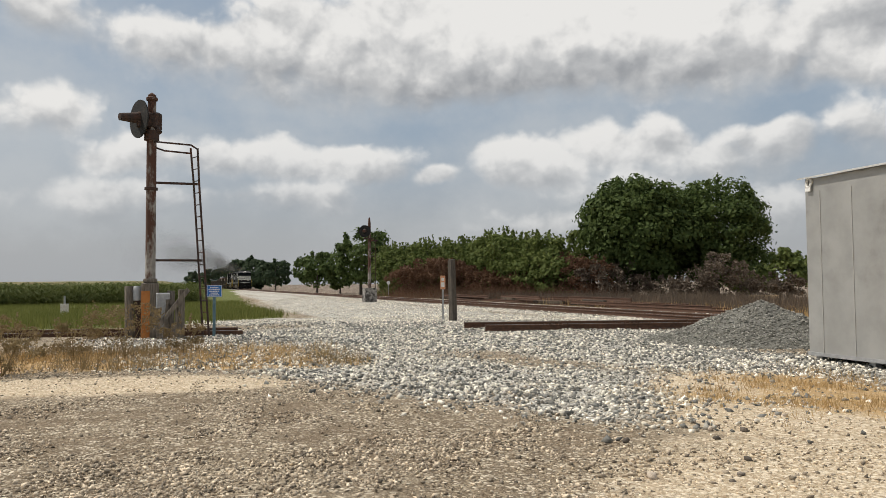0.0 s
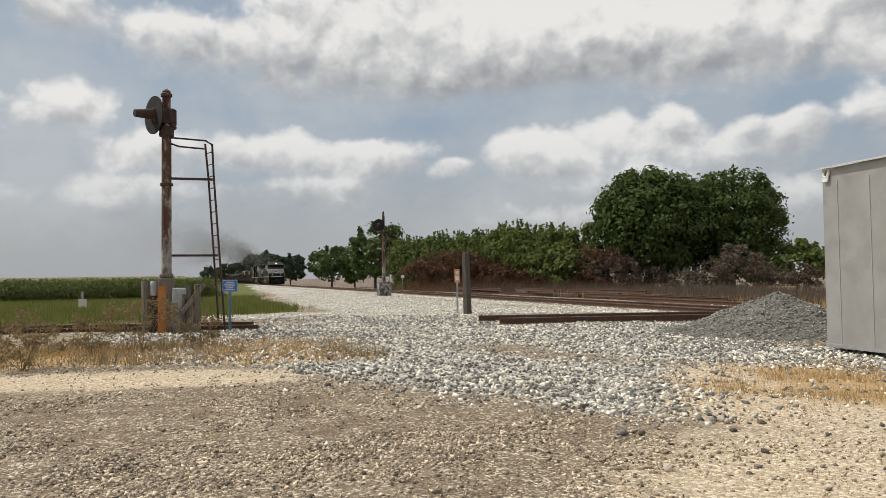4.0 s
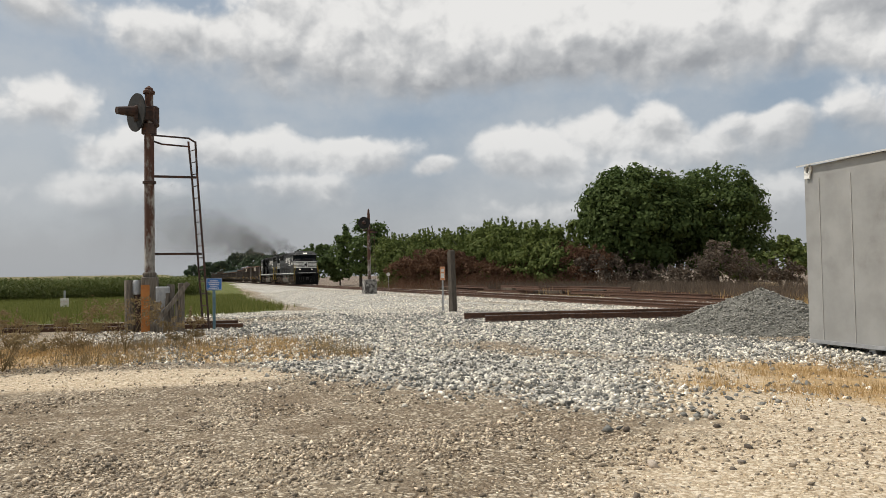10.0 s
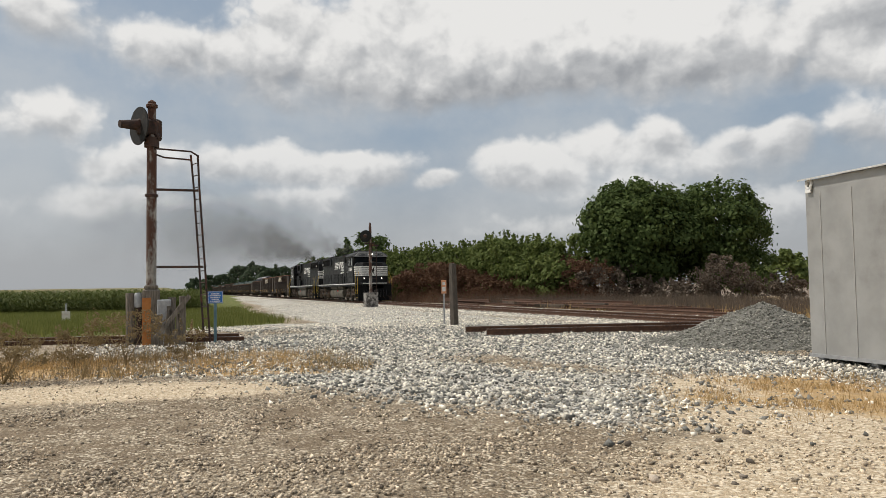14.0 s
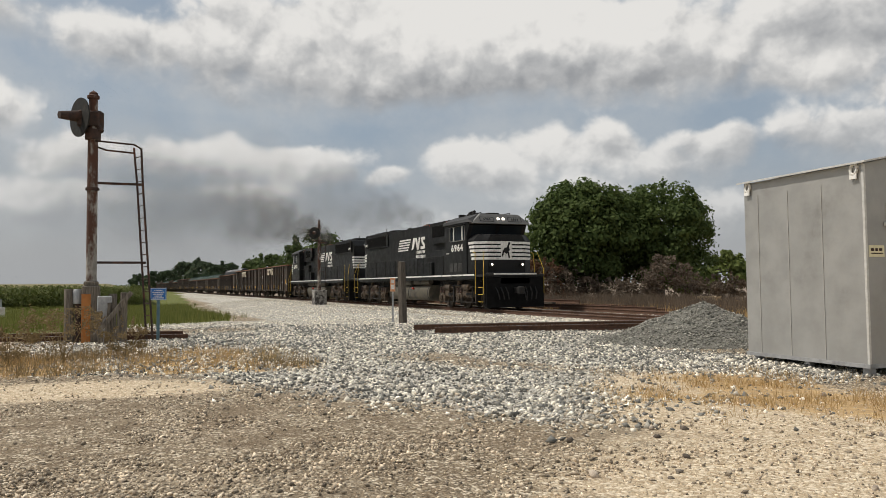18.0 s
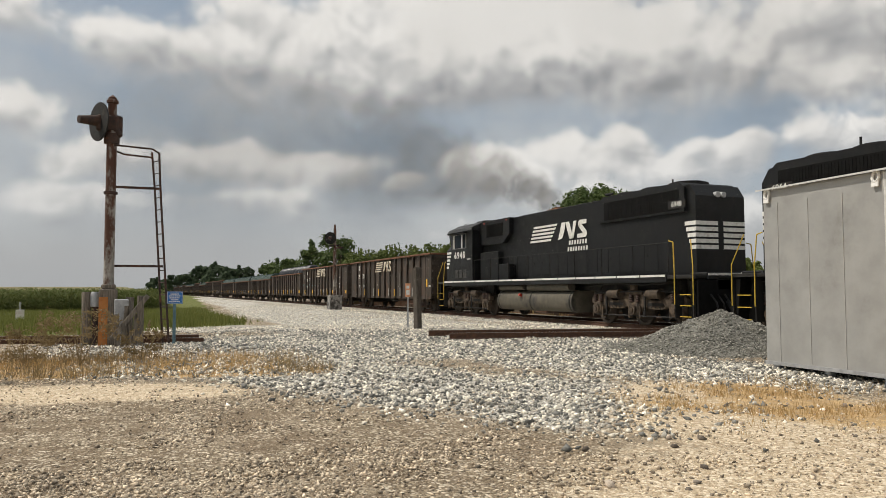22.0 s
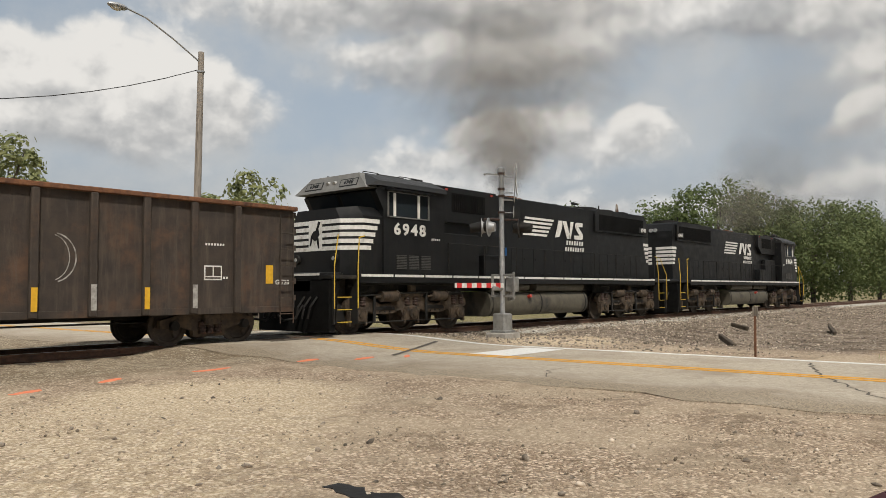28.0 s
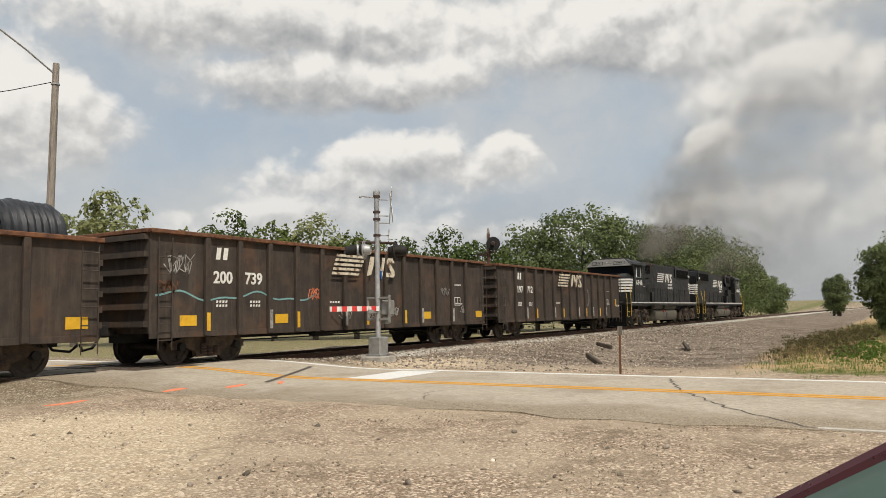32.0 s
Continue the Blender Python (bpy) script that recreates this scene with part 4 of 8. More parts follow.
def near_signal():
    S = thing("signal_mast", "rusty old searchlight signal mast with side ladder", "railway signal", at=pose(-20.1, -0.72, 0))
    part("mast", M().lathe([(0.14, 0), (0.135, 1.2), (0.12, 1.3), (0.115, 4.9), (0.1, 5.6), (0.1, 5.9)], 16), MASTPAINT, S, "peeling silver and rust mast")
    part("finial", M().lathe([(0.1, 5.84), (0.14, 5.86), (0.14, 5.92), (0.1, 5.95), (0.1, 5.99), (0.02, 6.05), (0.001, 6.06)], 14), MASTPAINT, S)
    part("collar", M().lathe([(0.12, 3.62), (0.16, 3.63), (0.16, 3.69), (0.12, 3.7)], 14), DARKSTEEL, S)
    part("collar", M().lathe([(0.12, 4.85), (0.18, 4.86), (0.18, 5.1), (0.12, 5.11)], 14), DARKSTEEL, S)
    h = target_head(S, 5.38, 0.47, 0, 0.5)
    h.matrix_basis = pose(0.0, -0.28, 0, 0, 0, -62)
    part("mounting_arm", M().box(-0.12, 0.12, -0.35, 0.14, 5.15, 5.55, b=0.04).cyl((0, 0.1, 5.2), (0.1, 0.18, 5.05), 0.07, 10), DARKSTEEL, S, "grey bracket and relay case")
    # ladder standing off to the side
    lad = part("ladder", M().tube([(-0.25, 1.25, 0.0), (-0.2, 1.0, 3.85), (-0.2, 0.92, 4.75)], 0.026, 8).tube([(0.12, 1.38, 0.0), (0.12, 1.12, 3.85), (0.12, 1.08, 4.7)], 0.026, 8), DARKSTEEL, S, "rust-red steel ladder")
    for k in range(15):
        t = 0.3 + k * 0.3
        part("rung", M().cyl((-0.25 + 0.01 * t, 1.25 - 0.067 * t, t), (0.12, 1.38 - 0.066 * t, t), 0.012, 6), DARKSTEEL, lad)
    for z, y1 in ((1.9, 1.22), (3.82, 1.1)):
        part("ladder_strut", M().box(-0.05, 0.0, 0.05, y1, z - 0.028, z + 0.028), DARKSTEEL, S)
    part("platform_rail", M().tube([(0.1, 0.05, 4.82), (0.1, 0.92, 4.78), (0.12, 1.08, 4.68)], 0.022, 8).tube([(-0.1, 0.05, 4.72), (-0.05, 0.3, 4.63), (-0.2, 0.92, 4.62)], 0.022, 8), DARKSTEEL, S)
    base = part("base_case", M().box(-0.2, 0.2, -0.2, 0.2, 0, 1.35, b=0.03).box(-0.16, 0.16, -0.16, 0.16, 1.35, 1.45, b=0.02), WOODGREY, S, "weathered boxed mast base")
    part("rust_panel", M().box(0.2, 0.215, -0.2, 0.0, 0.0, 1.15), pbr("orange_rust", (0.36, 0.13, 0.035), (0.46, 0.19, 0.06), 6, 0.9, stain=(0.2, 0.09, 0.04)), base, "orange rusted plate")
    return S


near_signal()


def far_signal(name, label, at, height, yaw, base_box=True):
    S = thing(name, label, "railway signal", at=at)
    part("mast", M().lathe([(0.13, 0), (0.12, 1.0), (0.1, height - 0.4), (0.08, height - 0.3), (0.07, height - 0.12), (0.01, height)], 12), MASTPAINT, S)
    h = target_head(S, height - 1.0, 0.42, 0, 0.4)
    h.matrix_basis = pose(0.0, -0.32, 0, 0, 0, yaw)
    part("bracket", M().box(-0.1, 0.1, -0.4, 0.3, height - 1.55, height - 1.45, b=0.02).box(-0.25, 0.25, 0.05, 0.55, height - 1.7, height - 1.6), DARKSTEEL, S)
    lad = part("ladder", M().tube([(-0.5, 0.2, 0.2), (-0.45, 0.2, height - 1.5)], 0.02, 6).tube([(-0.5, 0.55, 0.2), (-0.45, 0.55, height - 1.5)], 0.02, 6), DARKSTEEL, S)
    for k in range(13):
        part("rung", M().cyl((-0.48, 0.2, 0.5 + k * 0.3), (-0.48, 0.55, 0.5 + k * 0.3), 0.012, 6), DARKSTEEL, lad)
    if base_box:
        part("base_box", M().box(-0.45, 0.45, -0.42, 0.42, -0.1, 0.95, b=0.03).box(-0.48, 0.48, -0.45, 0.45, 0.95, 1.0, b=0.02), pbr("speckled_concrete_case", (0.16, 0.15, 0.14), (0.40, 0.38, 0.35), 9, 0.95, stain=(0.07, 0.065, 0.06), stain_scale=4, stain_at=(0.48, 0.55)), S, "stained concrete base case")
    return S


far_signal("signal_mast", "tall weathered signal mast on a concrete case", pose(-51.8, 12.75, 0.0), 5.95, -25)
far_signal("signal_mast", "dark round-target signal mast among trees", pose(40.8, 21.3, -0.2), 6.6, 205, False)

# ---- posts and signs by the branch line ----
for name, x, y, h, w, lean, label in (("wooden_post", -20.35, -1.18, 1.32, 0.11, 1.5, "grey weathered round wooden post"), ("wooden_post", -20.0, -0.28, 1.2, 0.10, -2, "short weathered post beside the mast")):
    P = thing(name, label, "post", at=pose(x, y, -0.05, lean, 0, 0))
    part("post", M().lathe([(w, 0), (w * 0.97, h * 0.5), (w * 0.94, h - 0.02), (w * 0.85, h)], 12), WOODGREY, P)
    if h > 1.3:
        part("meter_can", M().lathe([(0.1, 0), (0.115, 0.02), (0.115, 0.3), (0.08, 0.36)], 12, m=pose(0.05, 0.2, h - 0.36)), GALV, P, "galvanised can")
        part("conduit", M().cyl((0.05, 0.2, 0), (0.05, 0.2, h - 0.3), 0.085, 10), DARKSTEEL, P)
box = thing("relay_box", "grey steel relay box on a post by the mast", "equipment box", at=pose(-19.75, -0.42, 0))
part("case", M().box(-0.1, 0.1, -0.16, 0.16, 0.35, 1.1, b=0.02), GALV, box)
part("stand", M().cyl((0, 0, -0.05), (0, 0, 0.4), 0.06, 10), GALV, box)
brace = thing("broken_fence", "broken grey timber fence panel leaning on a post", "fence", at=pose(-19.55, 0.0, 0, 0, 0, 8))
part("upright", M().box(-0.06, 0.06, -0.07, 0.07, -0.1, 1.18, b=0.012), WOODGREY, brace)
part("diagonal", M().box(-0.04, 0.04, -0.05, 0.05, 0, 1.25, m=pose(0.08, -0.62, 0.2, -38)), WOODGREY, brace)
for k in range(4):
    part("board", M().box(-0.015, 0.015, -0.06, 0.06, 0, 0.75 + 0.1 * (k % 3), m=pose(0.02, -0.5 + k * 0.13, 0.0, random.uniform(-6, 6))), WOODGREY, brace)

sg = thing("crossing_notice", "small blue information sign on a steel post", "sign", at=pose(-20.0, 0.78, 0, 0, 0, 2))
part("post", M().box(-0.025, 0.025, -0.035, 0.035, -0.1, 1.1, b=0.006), pbr("blue_grey_post", (0.07, 0.13, 0.16), (0.12, 0.2, 0.23), 10, 0.7), sg)
bl = part("panel", M().box(0.028, 0.036, -0.185, 0.185, 0.98, 1.28, b=0.0035), SIGNBLUE, sg, "blue panel with white border")
tx = M()
for a, b, c, d in ((-0.175, 0.175, 0.99, 0.998), (-0.175, 0.175, 1.262, 1.27), (-0.175, -0.167, 0.99, 1.27), (0.167, 0.175, 0.99, 1.27)):
    tx.box(0.037, 0.039, a, b, c, d)
for k, wd in enumerate((0.13, 0.09, 0.12, 0.14, 0.1)):
    n = 6
    for j in range(n):
        tx.box(0.037, 0.039, -wd + 2 * wd * j / n, -wd + 2 * wd * (j + 0.75) / n, 1.02 + k * 0.046, 1.045 + k * 0.046)
part("sign_lettering", tx, WHITE, bl, smooth=False)

DARKWOOD = pbr("dark_split_timber", (0.05, 0.042, 0.034), (0.12, 0.10, 0.08), 5.0, 0.95, 0, 0.7, 14, stretch=(9, 9, 0.8))
wp = thing("wooden_post", "tall split grey timber post at the rail end", "post", at=pose(-24.3, 8.75, -0.1, 0, -1.5, 20))
part("post", M().prism([(-0.10, 0), (-0.09, 2.1), (-0.04, 2.2), (0.07, 2.18), (0.10, 0)], -0.10, 0.10), DARKWOOD, wp)
mk = thing("track_marker", "faded orange and white marker sign on a thin post", "sign", at=pose(-25.6, 8.85, -0.05, 0, 0, -20))
part("post", M().box(-0.03, 0.03, -0.03, 0.03, 0, 1.45), GALV, mk)
pn = part("panel", M().box(0.032, 0.04, -0.09, 0.09, 1.12, 1.6, b=0.003), SIGNORANGE, mk, "faded orange panel")
part("white_patch", M().box(0.042, 0.044, -0.06, 0.06, 1.2, 1.36).box(0.042, 0.044, -0.05, 0.05, 1.42, 1.52), WHITE, pn, smooth=False)
fm = thing("field_marker", "small weathered white marker in the grass", "marker", at=pose(-44.6, -5.55, -0.4, 0, 0, 6))
part("panel", M().box(-0.02, 0.02, -0.2, 0.2, 0.15, 0.75, b=0.006), pbr("flaking_white", (0.6, 0.55, 0.5), (0.72, 0.68, 0.63), 12, 0.9, stain=(0.5, 0.3, 0.22), stain_scale=6), fm, "flaking white panel")
part("post", M().cyl((-0.09, 0, -0.1), (-0.09, 0, 1.15), 0.05, 8), GALV, fm)
rd = thing("round_marker", "small round white reflector on a stake", "marker", at=pose(-70.5, 19.3, -0.2, 0, 0, -20))
part("stake", M().cyl((0, 0, 0), (0, 0, 1.5), 0.03, 6), GALV, rd)
part("disc", M().cyl((0.03, 0, 1.55), (0.05, 0, 1.55), 0.17, 18), WHITE, rd)

# ---- heap of dark crushed stone: base sheet; its stones are strewn later ----
PILE = (-13.1, 11.55)


def heap(x, y):
    """Height of the heap over the ground."""
    dx, dy = x - PILE[0], y - PILE[1]
    a, b = dx * 0.75 + dy * 0.66, -dx * 0.66 + dy * 0.75
    r = math.hypot(a / 2.5, b / 1.75)
    bump = 0.10 * noise.noise((x * 1.1, y * 1.1, 4)) + 0.05 * noise.noise((x * 3, y * 3, 8))
    return max(0.0, (0.86 + bump * 1.5) * max(0.0, 1 - r) ** 1.1 + bump * 0.4 - 0.02) if r < 1.0 else 0.0


def build_heap():
    n, v, f = 48, [], []
    for i in range(n + 1):
        for j in range(n + 1):
            x, y = PILE[0] - 3.4 + 6.8 * i / n, PILE[1] - 3.2 + 6.4 * j / n
            v.append((x, y, lie(x, y) + heap(x, y) - (0.06 if heap(x, y) <= 0 else 0)))
    for i in range(n):
        for j in range(n):
            o = i * (n + 1) + j
            f.append((o, o + n + 1, o + n + 2, o + 1))
    me = bpy.data.meshes.new("gravel_heap")
    me.from_pydata(v, [], f)
    me.materials.append(pbr("dark_crushed_stone", (0.10, 0.096, 0.082), (0.22, 0.212, 0.185), 28, 0.95, 0, 0.9, 40, coords="World"))
    tagged(new("gravel_heap", me), "heap of dark grey crushed stone", "gravel heap")


build_heap()

# ---- old rails and ties stacked beyond the main line ----
for k in range(30):
    x = -58 + 27 * (k / 30) + random.uniform(-1, 1)
    y = 19.6 + random.uniform(0, 3.2)
    if k % 3:
        ob = part("scrap_rail", M().prism(RAIL_PROFILE, 0, random.uniform(5, 11)), RAIL_SIDE, None, at=pose(x, y, lie(x, y) + 0.02 + 0.12 * (k % 4), 0, 0, -90 + random.uniform(-9, 9)))
        tagged(ob, "rusty discarded rail lying beside the line", "rail", "scrap rails and ties")
    else:
        ob = part("old_tie", M().box(-1.3, 1.3, -0.11, 0.11, 0, 0.17, b=0.012), TIE, None, at=pose(x, y + 0.6, lie(x, y) + 0.05 + 0.16 * (k % 2), 0, 0, random.uniform(-12, 25)))
        tagged(ob, "weathered discarded wooden tie", "railway tie", "scrap rails and ties")
wb = part("timber_baulk", M().box(-0.9, 0.9, -0.3, 0.3, 0, 0.55, b=0.02), pbr("fresh_timber", (0.42, 0.32, 0.19), (0.52, 0.41, 0.26), 5, 0.9, stretch=(1, 6, 6)), None, at=pose(-40.2, 36.5, lie(-40, 36) + 0.1, 0, 0, 10))
tagged(wb, "pale sawn timber stack in dry grass", "timber")


# ---- crossing signal with gate ----
def crossing_signal():
    C = thing("crossing_signal", "grey level-crossing signal with lowered striped gate and bell lamps", "crossing signal", at=pose(17.1, 12.45, 0.06))
    part("foundation", M().box(-0.35, 0.35, -0.35, 0.35, -0.15, 0.1, b=0.03), CONC, C)
    part("base", M().box(-0.2, 0.2, -0.2, 0.2, 0.1, 0.62, b=0.03).box(-0.25, 0.25, -0.25, 0.25, 0.1, 0.16, b=0.01), GALVOLD, C)
    part("mast", M().cyl((0, 0, 0.5), (0, 0, 4.62), 0.07, 14).lathe([(0.09, 4.5), (0.1, 4.52), (0.1, 4.62), (0.03, 4.68)], 12), GALV, C)
    for z in (4.48, 4.05, 3.85, 3.4):
        part("collar", M().lathe([(0.075, z - 0.03), (0.1, z - 0.03), (0.1, z + 0.03), (0.075, z + 0.03)], 12), DARKSTEEL, C)
    # crossbuck blades face along the road
    for z in (3.4, 3.75, 3.95, 4.4):
        cb = part("crossbuck_bracket", M().cyl((0, 0, z), (0.28, -0.2, z), 0.015, 6), GALV, C)
    for a in (45, -45):
        part("blade", M().box(-0.6, 0.6, -0.005 + a * 0.0002, 0.005 + a * 0.0002, -0.11, 0.11, b=0.002), WHITE, cb, "white crossbuck blade", at=pose(0.26, -0.3, 4.22, 0, 0, 40) @ pose(0, 0, 0, 0, a, 0))
    part("small_plate", M().box(-0.12, 0.12, -0.005, 0.005, -0.15, 0.15), WHITE, cb, at=pose(0.27, -0.22, 3.42, 0, 0, 40))
    part("bell_arm", M().cyl((0, 0, 4.45), (-0.38, 0.25, 4.47), 0.02, 6).ball((-0.4, 0.26, 4.45), 0.04, 8, 6), GALV, C)
    # lamp arms
    part("lamp_arm", M().cyl((-0.42, 0.3, 3.2), (0.42, -0.3, 3.2), 0.035, 8), DARKSTEEL, C)
    for (x, y), yaw, back in (((-0.42, 0.3), 128, True), ((-0.36, 0.1), 112, True), ((0.4, -0.28), -70, False), ((0.52, -0.15), -45, False)):
        l = part("lamp", M().cyl((-0.12, 0, 0), (0.02, 0, 0), 0.12, 16, 0.16).cyl((0.02, 0, 0), (0.06, 0, 0), 0.17, 20), BLACK2 if not back else GALV, C, "flashing lamp housing", at=pose(x, y, 2.98, 0, 0, yaw))
        part("lamp_background", M().cyl((0.05, 0, 0), (0.065, 0, 0), 0.28 if not back else 0.26, 24), BLACK2 if not back else GALV, l)
        part("lamp_hood", M().cyl((0.065, 0, 0.02), (0.38, 0, -0.02), 0.15, 14, 0.12), BLACK2, l)
        part("lens", M().cyl((0.3, 0, 0), (0.31, 0, 0), 0.1, 14), pbr("dark_red_lens", (0.12, 0.01, 0.01), (0.18, 0.015, 0.015), 20, 0.2), l)
    part("blue_plate", M().box(-0.01, 0.01, -0.07, 0.07, 2.2, 2.42), SIGNBLUE, C, at=pose(0.05, -0.09, 0, 0, 0, -40))
    # gate machine and arm
    part("gate_machine", M().box(-0.14, 0.14, -0.15, 0.15, 1.2, 1.62, b=0.03), GALVOLD, C, at=pose(0.22, -0.18, 0.0, 0, 0, 10))
    part("arm_bracket", M().box(-0.03, 0.03, -0.42, -0.36, 1.0, 1.75, b=0.01).box(-0.03, 0.03, 0.3, 0.36, 1.1, 1.7, b=0.01).box(-0.035, 0.035, -0.42, 0.36, 1.06, 1.13, b=0.01).box(-0.035, 0.035, -0.42, 0.36, 1.64, 1.7, b=0.01).box(-0.45, 0.1, -0.05, 0.05, 1.24, 1.36, b=0.02), GALVOLD, C)
    arm = part("gate_arm", M().box(-1.75, -0.1, -0.015, 0.015, 1.32, 1.45), WHITE, C, "white gate arm with red stripes", at=pose(0.05, -0.1, 0, 0, 0, -14))
    for k in range(5):
        part("red_stripe", M().box(-1.7 + k * 0.33, -1.54 + k * 0.33, -0.019, 0.019, 1.318, 1.452), REDREFL, arm)
    part("counterweight", M().box(0.3, 0.5, -0.06, 0.06, 0.95, 1.2, b=0.02).box(0.0, 0.4, -0.02, 0.02, 1.16, 1.36), GALVOLD, C)


crossing_signal()

# ---- marker post and dark debris on the bank ----
mp = thing("marker_post", "thin rusty steel marker post beside the road", "post", at=pose(15.55, 5.2, -0.15, 1, 0, 0))
part("post", M().box(-0.014, 0.014, -0.02, 0.02, 0, 1.05), RUST, mp)
part("cap", M().box(-0.015, 0.035, -0.045, 0.045, 0.92, 1.1), WOODGREY, mp)
for x, y, l, w, a in ((19.5, 7.2, 1.3, 0.05, 35), (30.5, 7.4, 1.5, 0.06, 20), (27, 9.5, 0.8, 0.05, 60)):
    ob = part("broken_tie", M().box(-l / 2, l / 2, -w, w, 0, 0.14, b=0.02), TIE, None, at=pose(x, y, lie(x, y) + 0.08, 3, -8, a))
    tagged(ob, "dark broken tie lying on the bank", "railway tie")


# ---- utility poles, lamp and wires ----
def wire(a, b, sag, r=0.012):
    a, b = Vector(a), Vector(b)
    pts = [a.lerp(b, t / 14) - Vector((0, 0, sag * 4 * (t / 14) * (1 - t / 14))) for t in range(15)]
    w = part("overhead_wire", M().tube(pts, r, 5), BLACK2, None)
    return tagged(w, "thin black overhead wire", "wire", "overhead wires")


lp = thing("street_lamp", "wooden pole with a cobra-head street lamp", "street lamp", at=pose(16.9, 27.6, 0, 0.6, 0.6, 0))
part("pole", M().lathe([(0.17, -0.3), (0.16, 2), (0.12, 11.0), (0.115, 11.15)], 14), POLEWOOD, lp)
part("arm", M().tube([(0, 0, 10.7), (-1.2, 0.0, 11.35), (-2.4, 0.0, 11.9), (-3.2, 0.0, 12.05)], 0.035, 8), GALV, lp)
lh = part("lamp_head", M().ball((-3.55, 0, 12.03), 0.3, 14, 8, sx=1.35, sy=0.6, sz=0.42), GALV, lp, "grey cobra-head lamp")
part("lens", M().ball((-3.6, 0, 11.95), 0.2, 12, 8, sx=1.1, sy=0.7, sz=0.5), HUT_LT, lh)
part("clamp", M().lathe([(0.125, 10.3), (0.16, 10.3), (0.16, 10.36), (0.125, 10.36)], 12), GALV, lp)
wire((16.9, 27.6, 10.4), (-1.9, 30.5, 8.4), 1.7, 0.016)
for dz in (0, 1.2):
    wire((-1.9, 30.4, 10.1 + dz), (-28, 62, 9.0 + dz), 0.8)
fp = thing("utility_pole", "distant bare wooden utility pole", "utility pole", at=pose(-28, 62, 0))
part("pole", M().lathe([(0.18, -0.4), (0.13, 10.2), (0.12, 10.4)], 10), POLEWOOD, fp)
up = thing("utility_pole", "wooden utility pole with crossarms and insulators", "utility pole", at=pose(-1.9, 30.5, 0))
part("pole", M().lathe([(0.18, -0.3), (0.17, 2), (0.13, 12.6), (0.12, 12.7)], 14), POLEWOOD, up)
for z in (10.8, 12.3):
    a = part("crossarm", M().box(-1.25, 1.25, -0.17, -0.07, z, z + 0.12, b=0.01), WOODGREY, up, at=pose(0, 0, 0, 0, 0, 35))
    for k in (-1.1, -0.4, 0.4, 1.1):
        part("insulator", M().lathe([(0.03, 0), (0.05, 0.03), (0.03, 0.06), (0.055, 0.09), (0.02, 0.14)], 8, m=pose(k, -0.12, z + 0.12)), BLACK2, a)
part("transformer", M().lathe([(0.2, 0), (0.23, 0.05), (0.23, 0.75), (0.15, 0.82)], 14, m=pose(-0.1, 0.35, 8.6)), GALV, up)
bp = thing("stub_pole", "short bare pale wooden pole", "utility pole", at=pose(-3.55, 29.0, 0))
part("pole", M().lathe([(0.16, -0.3), (0.15, 2), (0.13, 9.0), (0.12, 9.05)], 12), pbr("new_pole_wood", (0.33, 0.27, 0.19), (0.43, 0.36, 0.26), 4, 0.95, stretch=(9, 9, 0.5)), bp)

# ---- parked car, its windscreen by the lens ----
CARRED = pbr("dark_maroon_car_paint", (0.05, 0.008, 0.012), (0.07, 0.012, 0.016), 4, 0.3, 0.0, 0.0)
CARGLASS = glass_mat("green_windscreen", (0.10, 0.16, 0.14))
cr = thing("parked_car", "dark maroon hatchback parked on the gravel lot", "car", at=pose(0.06, 0.06, -0.005))
part("body", M().prism([(0.80, 0.25), (0.84, 0.45), (0.72, 0.54), (0.42, 0.64), (0.1, 0.78), (-0.42, 0.80), (-2.6, 0.86), (-2.72, 0.7), (-2.7, 0.25)], -0.78, 0.78, m=pose(1.32, 0, 0, 0, 0, 90)), CARRED, cr)
part("cabin", M().prism([(0.38, 0.66), (0.30, 0.84), (-0.52, 1.33), (-0.7, 1.42), (-1.9, 1.42), (-2.62, 0.86)], -0.62, 0.62, m=pose(1.32, 0, 0, 0, 0, 90)), CARRED, cr)
ws = M().add([(0.74, 0.40, 0.84), (1.90, 0.40, 0.84), (1.86, -0.50, 1.38), (0.78, -0.50, 1.38)], [(0, 1, 2, 3)])
part("windscreen", ws, CARGLASS, cr, "green-tinted windscreen", smooth=False)
for s in (-1, 1):
    part("pillar", M().cyl((1.32 + s * 0.57, 0.40, 0.83), (1.32 + s * 0.535, -0.52, 1.40), 0.03, 8), CARRED, cr)
    part("side_window", M().add([(1.32 + s * 0.624, 0.2, 0.95), (1.32 + s * 0.624, -0.55, 1.32), (1.32 + s * 0.624, -1.85, 1.32), (1.32 + s * 0.624, -2.3, 0.95)], [(0, 1, 2, 3)]), CARGLASS, cr, smooth=False)
    for y in (0.45, -1.95):
        wh = part("wheel", M().cyl((1.32 + s * 0.62, y, 0.3), (1.32 + s * 0.79, y, 0.3), 0.3, 24), BLACK2, cr)
        part("rim", M().cyl((1.32 + s * 0.785, y, 0.3), (1.32 + s * 0.80, y, 0.3), 0.19, 18), GALV, wh)
part("dashboard", M().box(0.8, 1.84, -0.2, 0.32, 0.80, 0.84), BLACK2, cr)

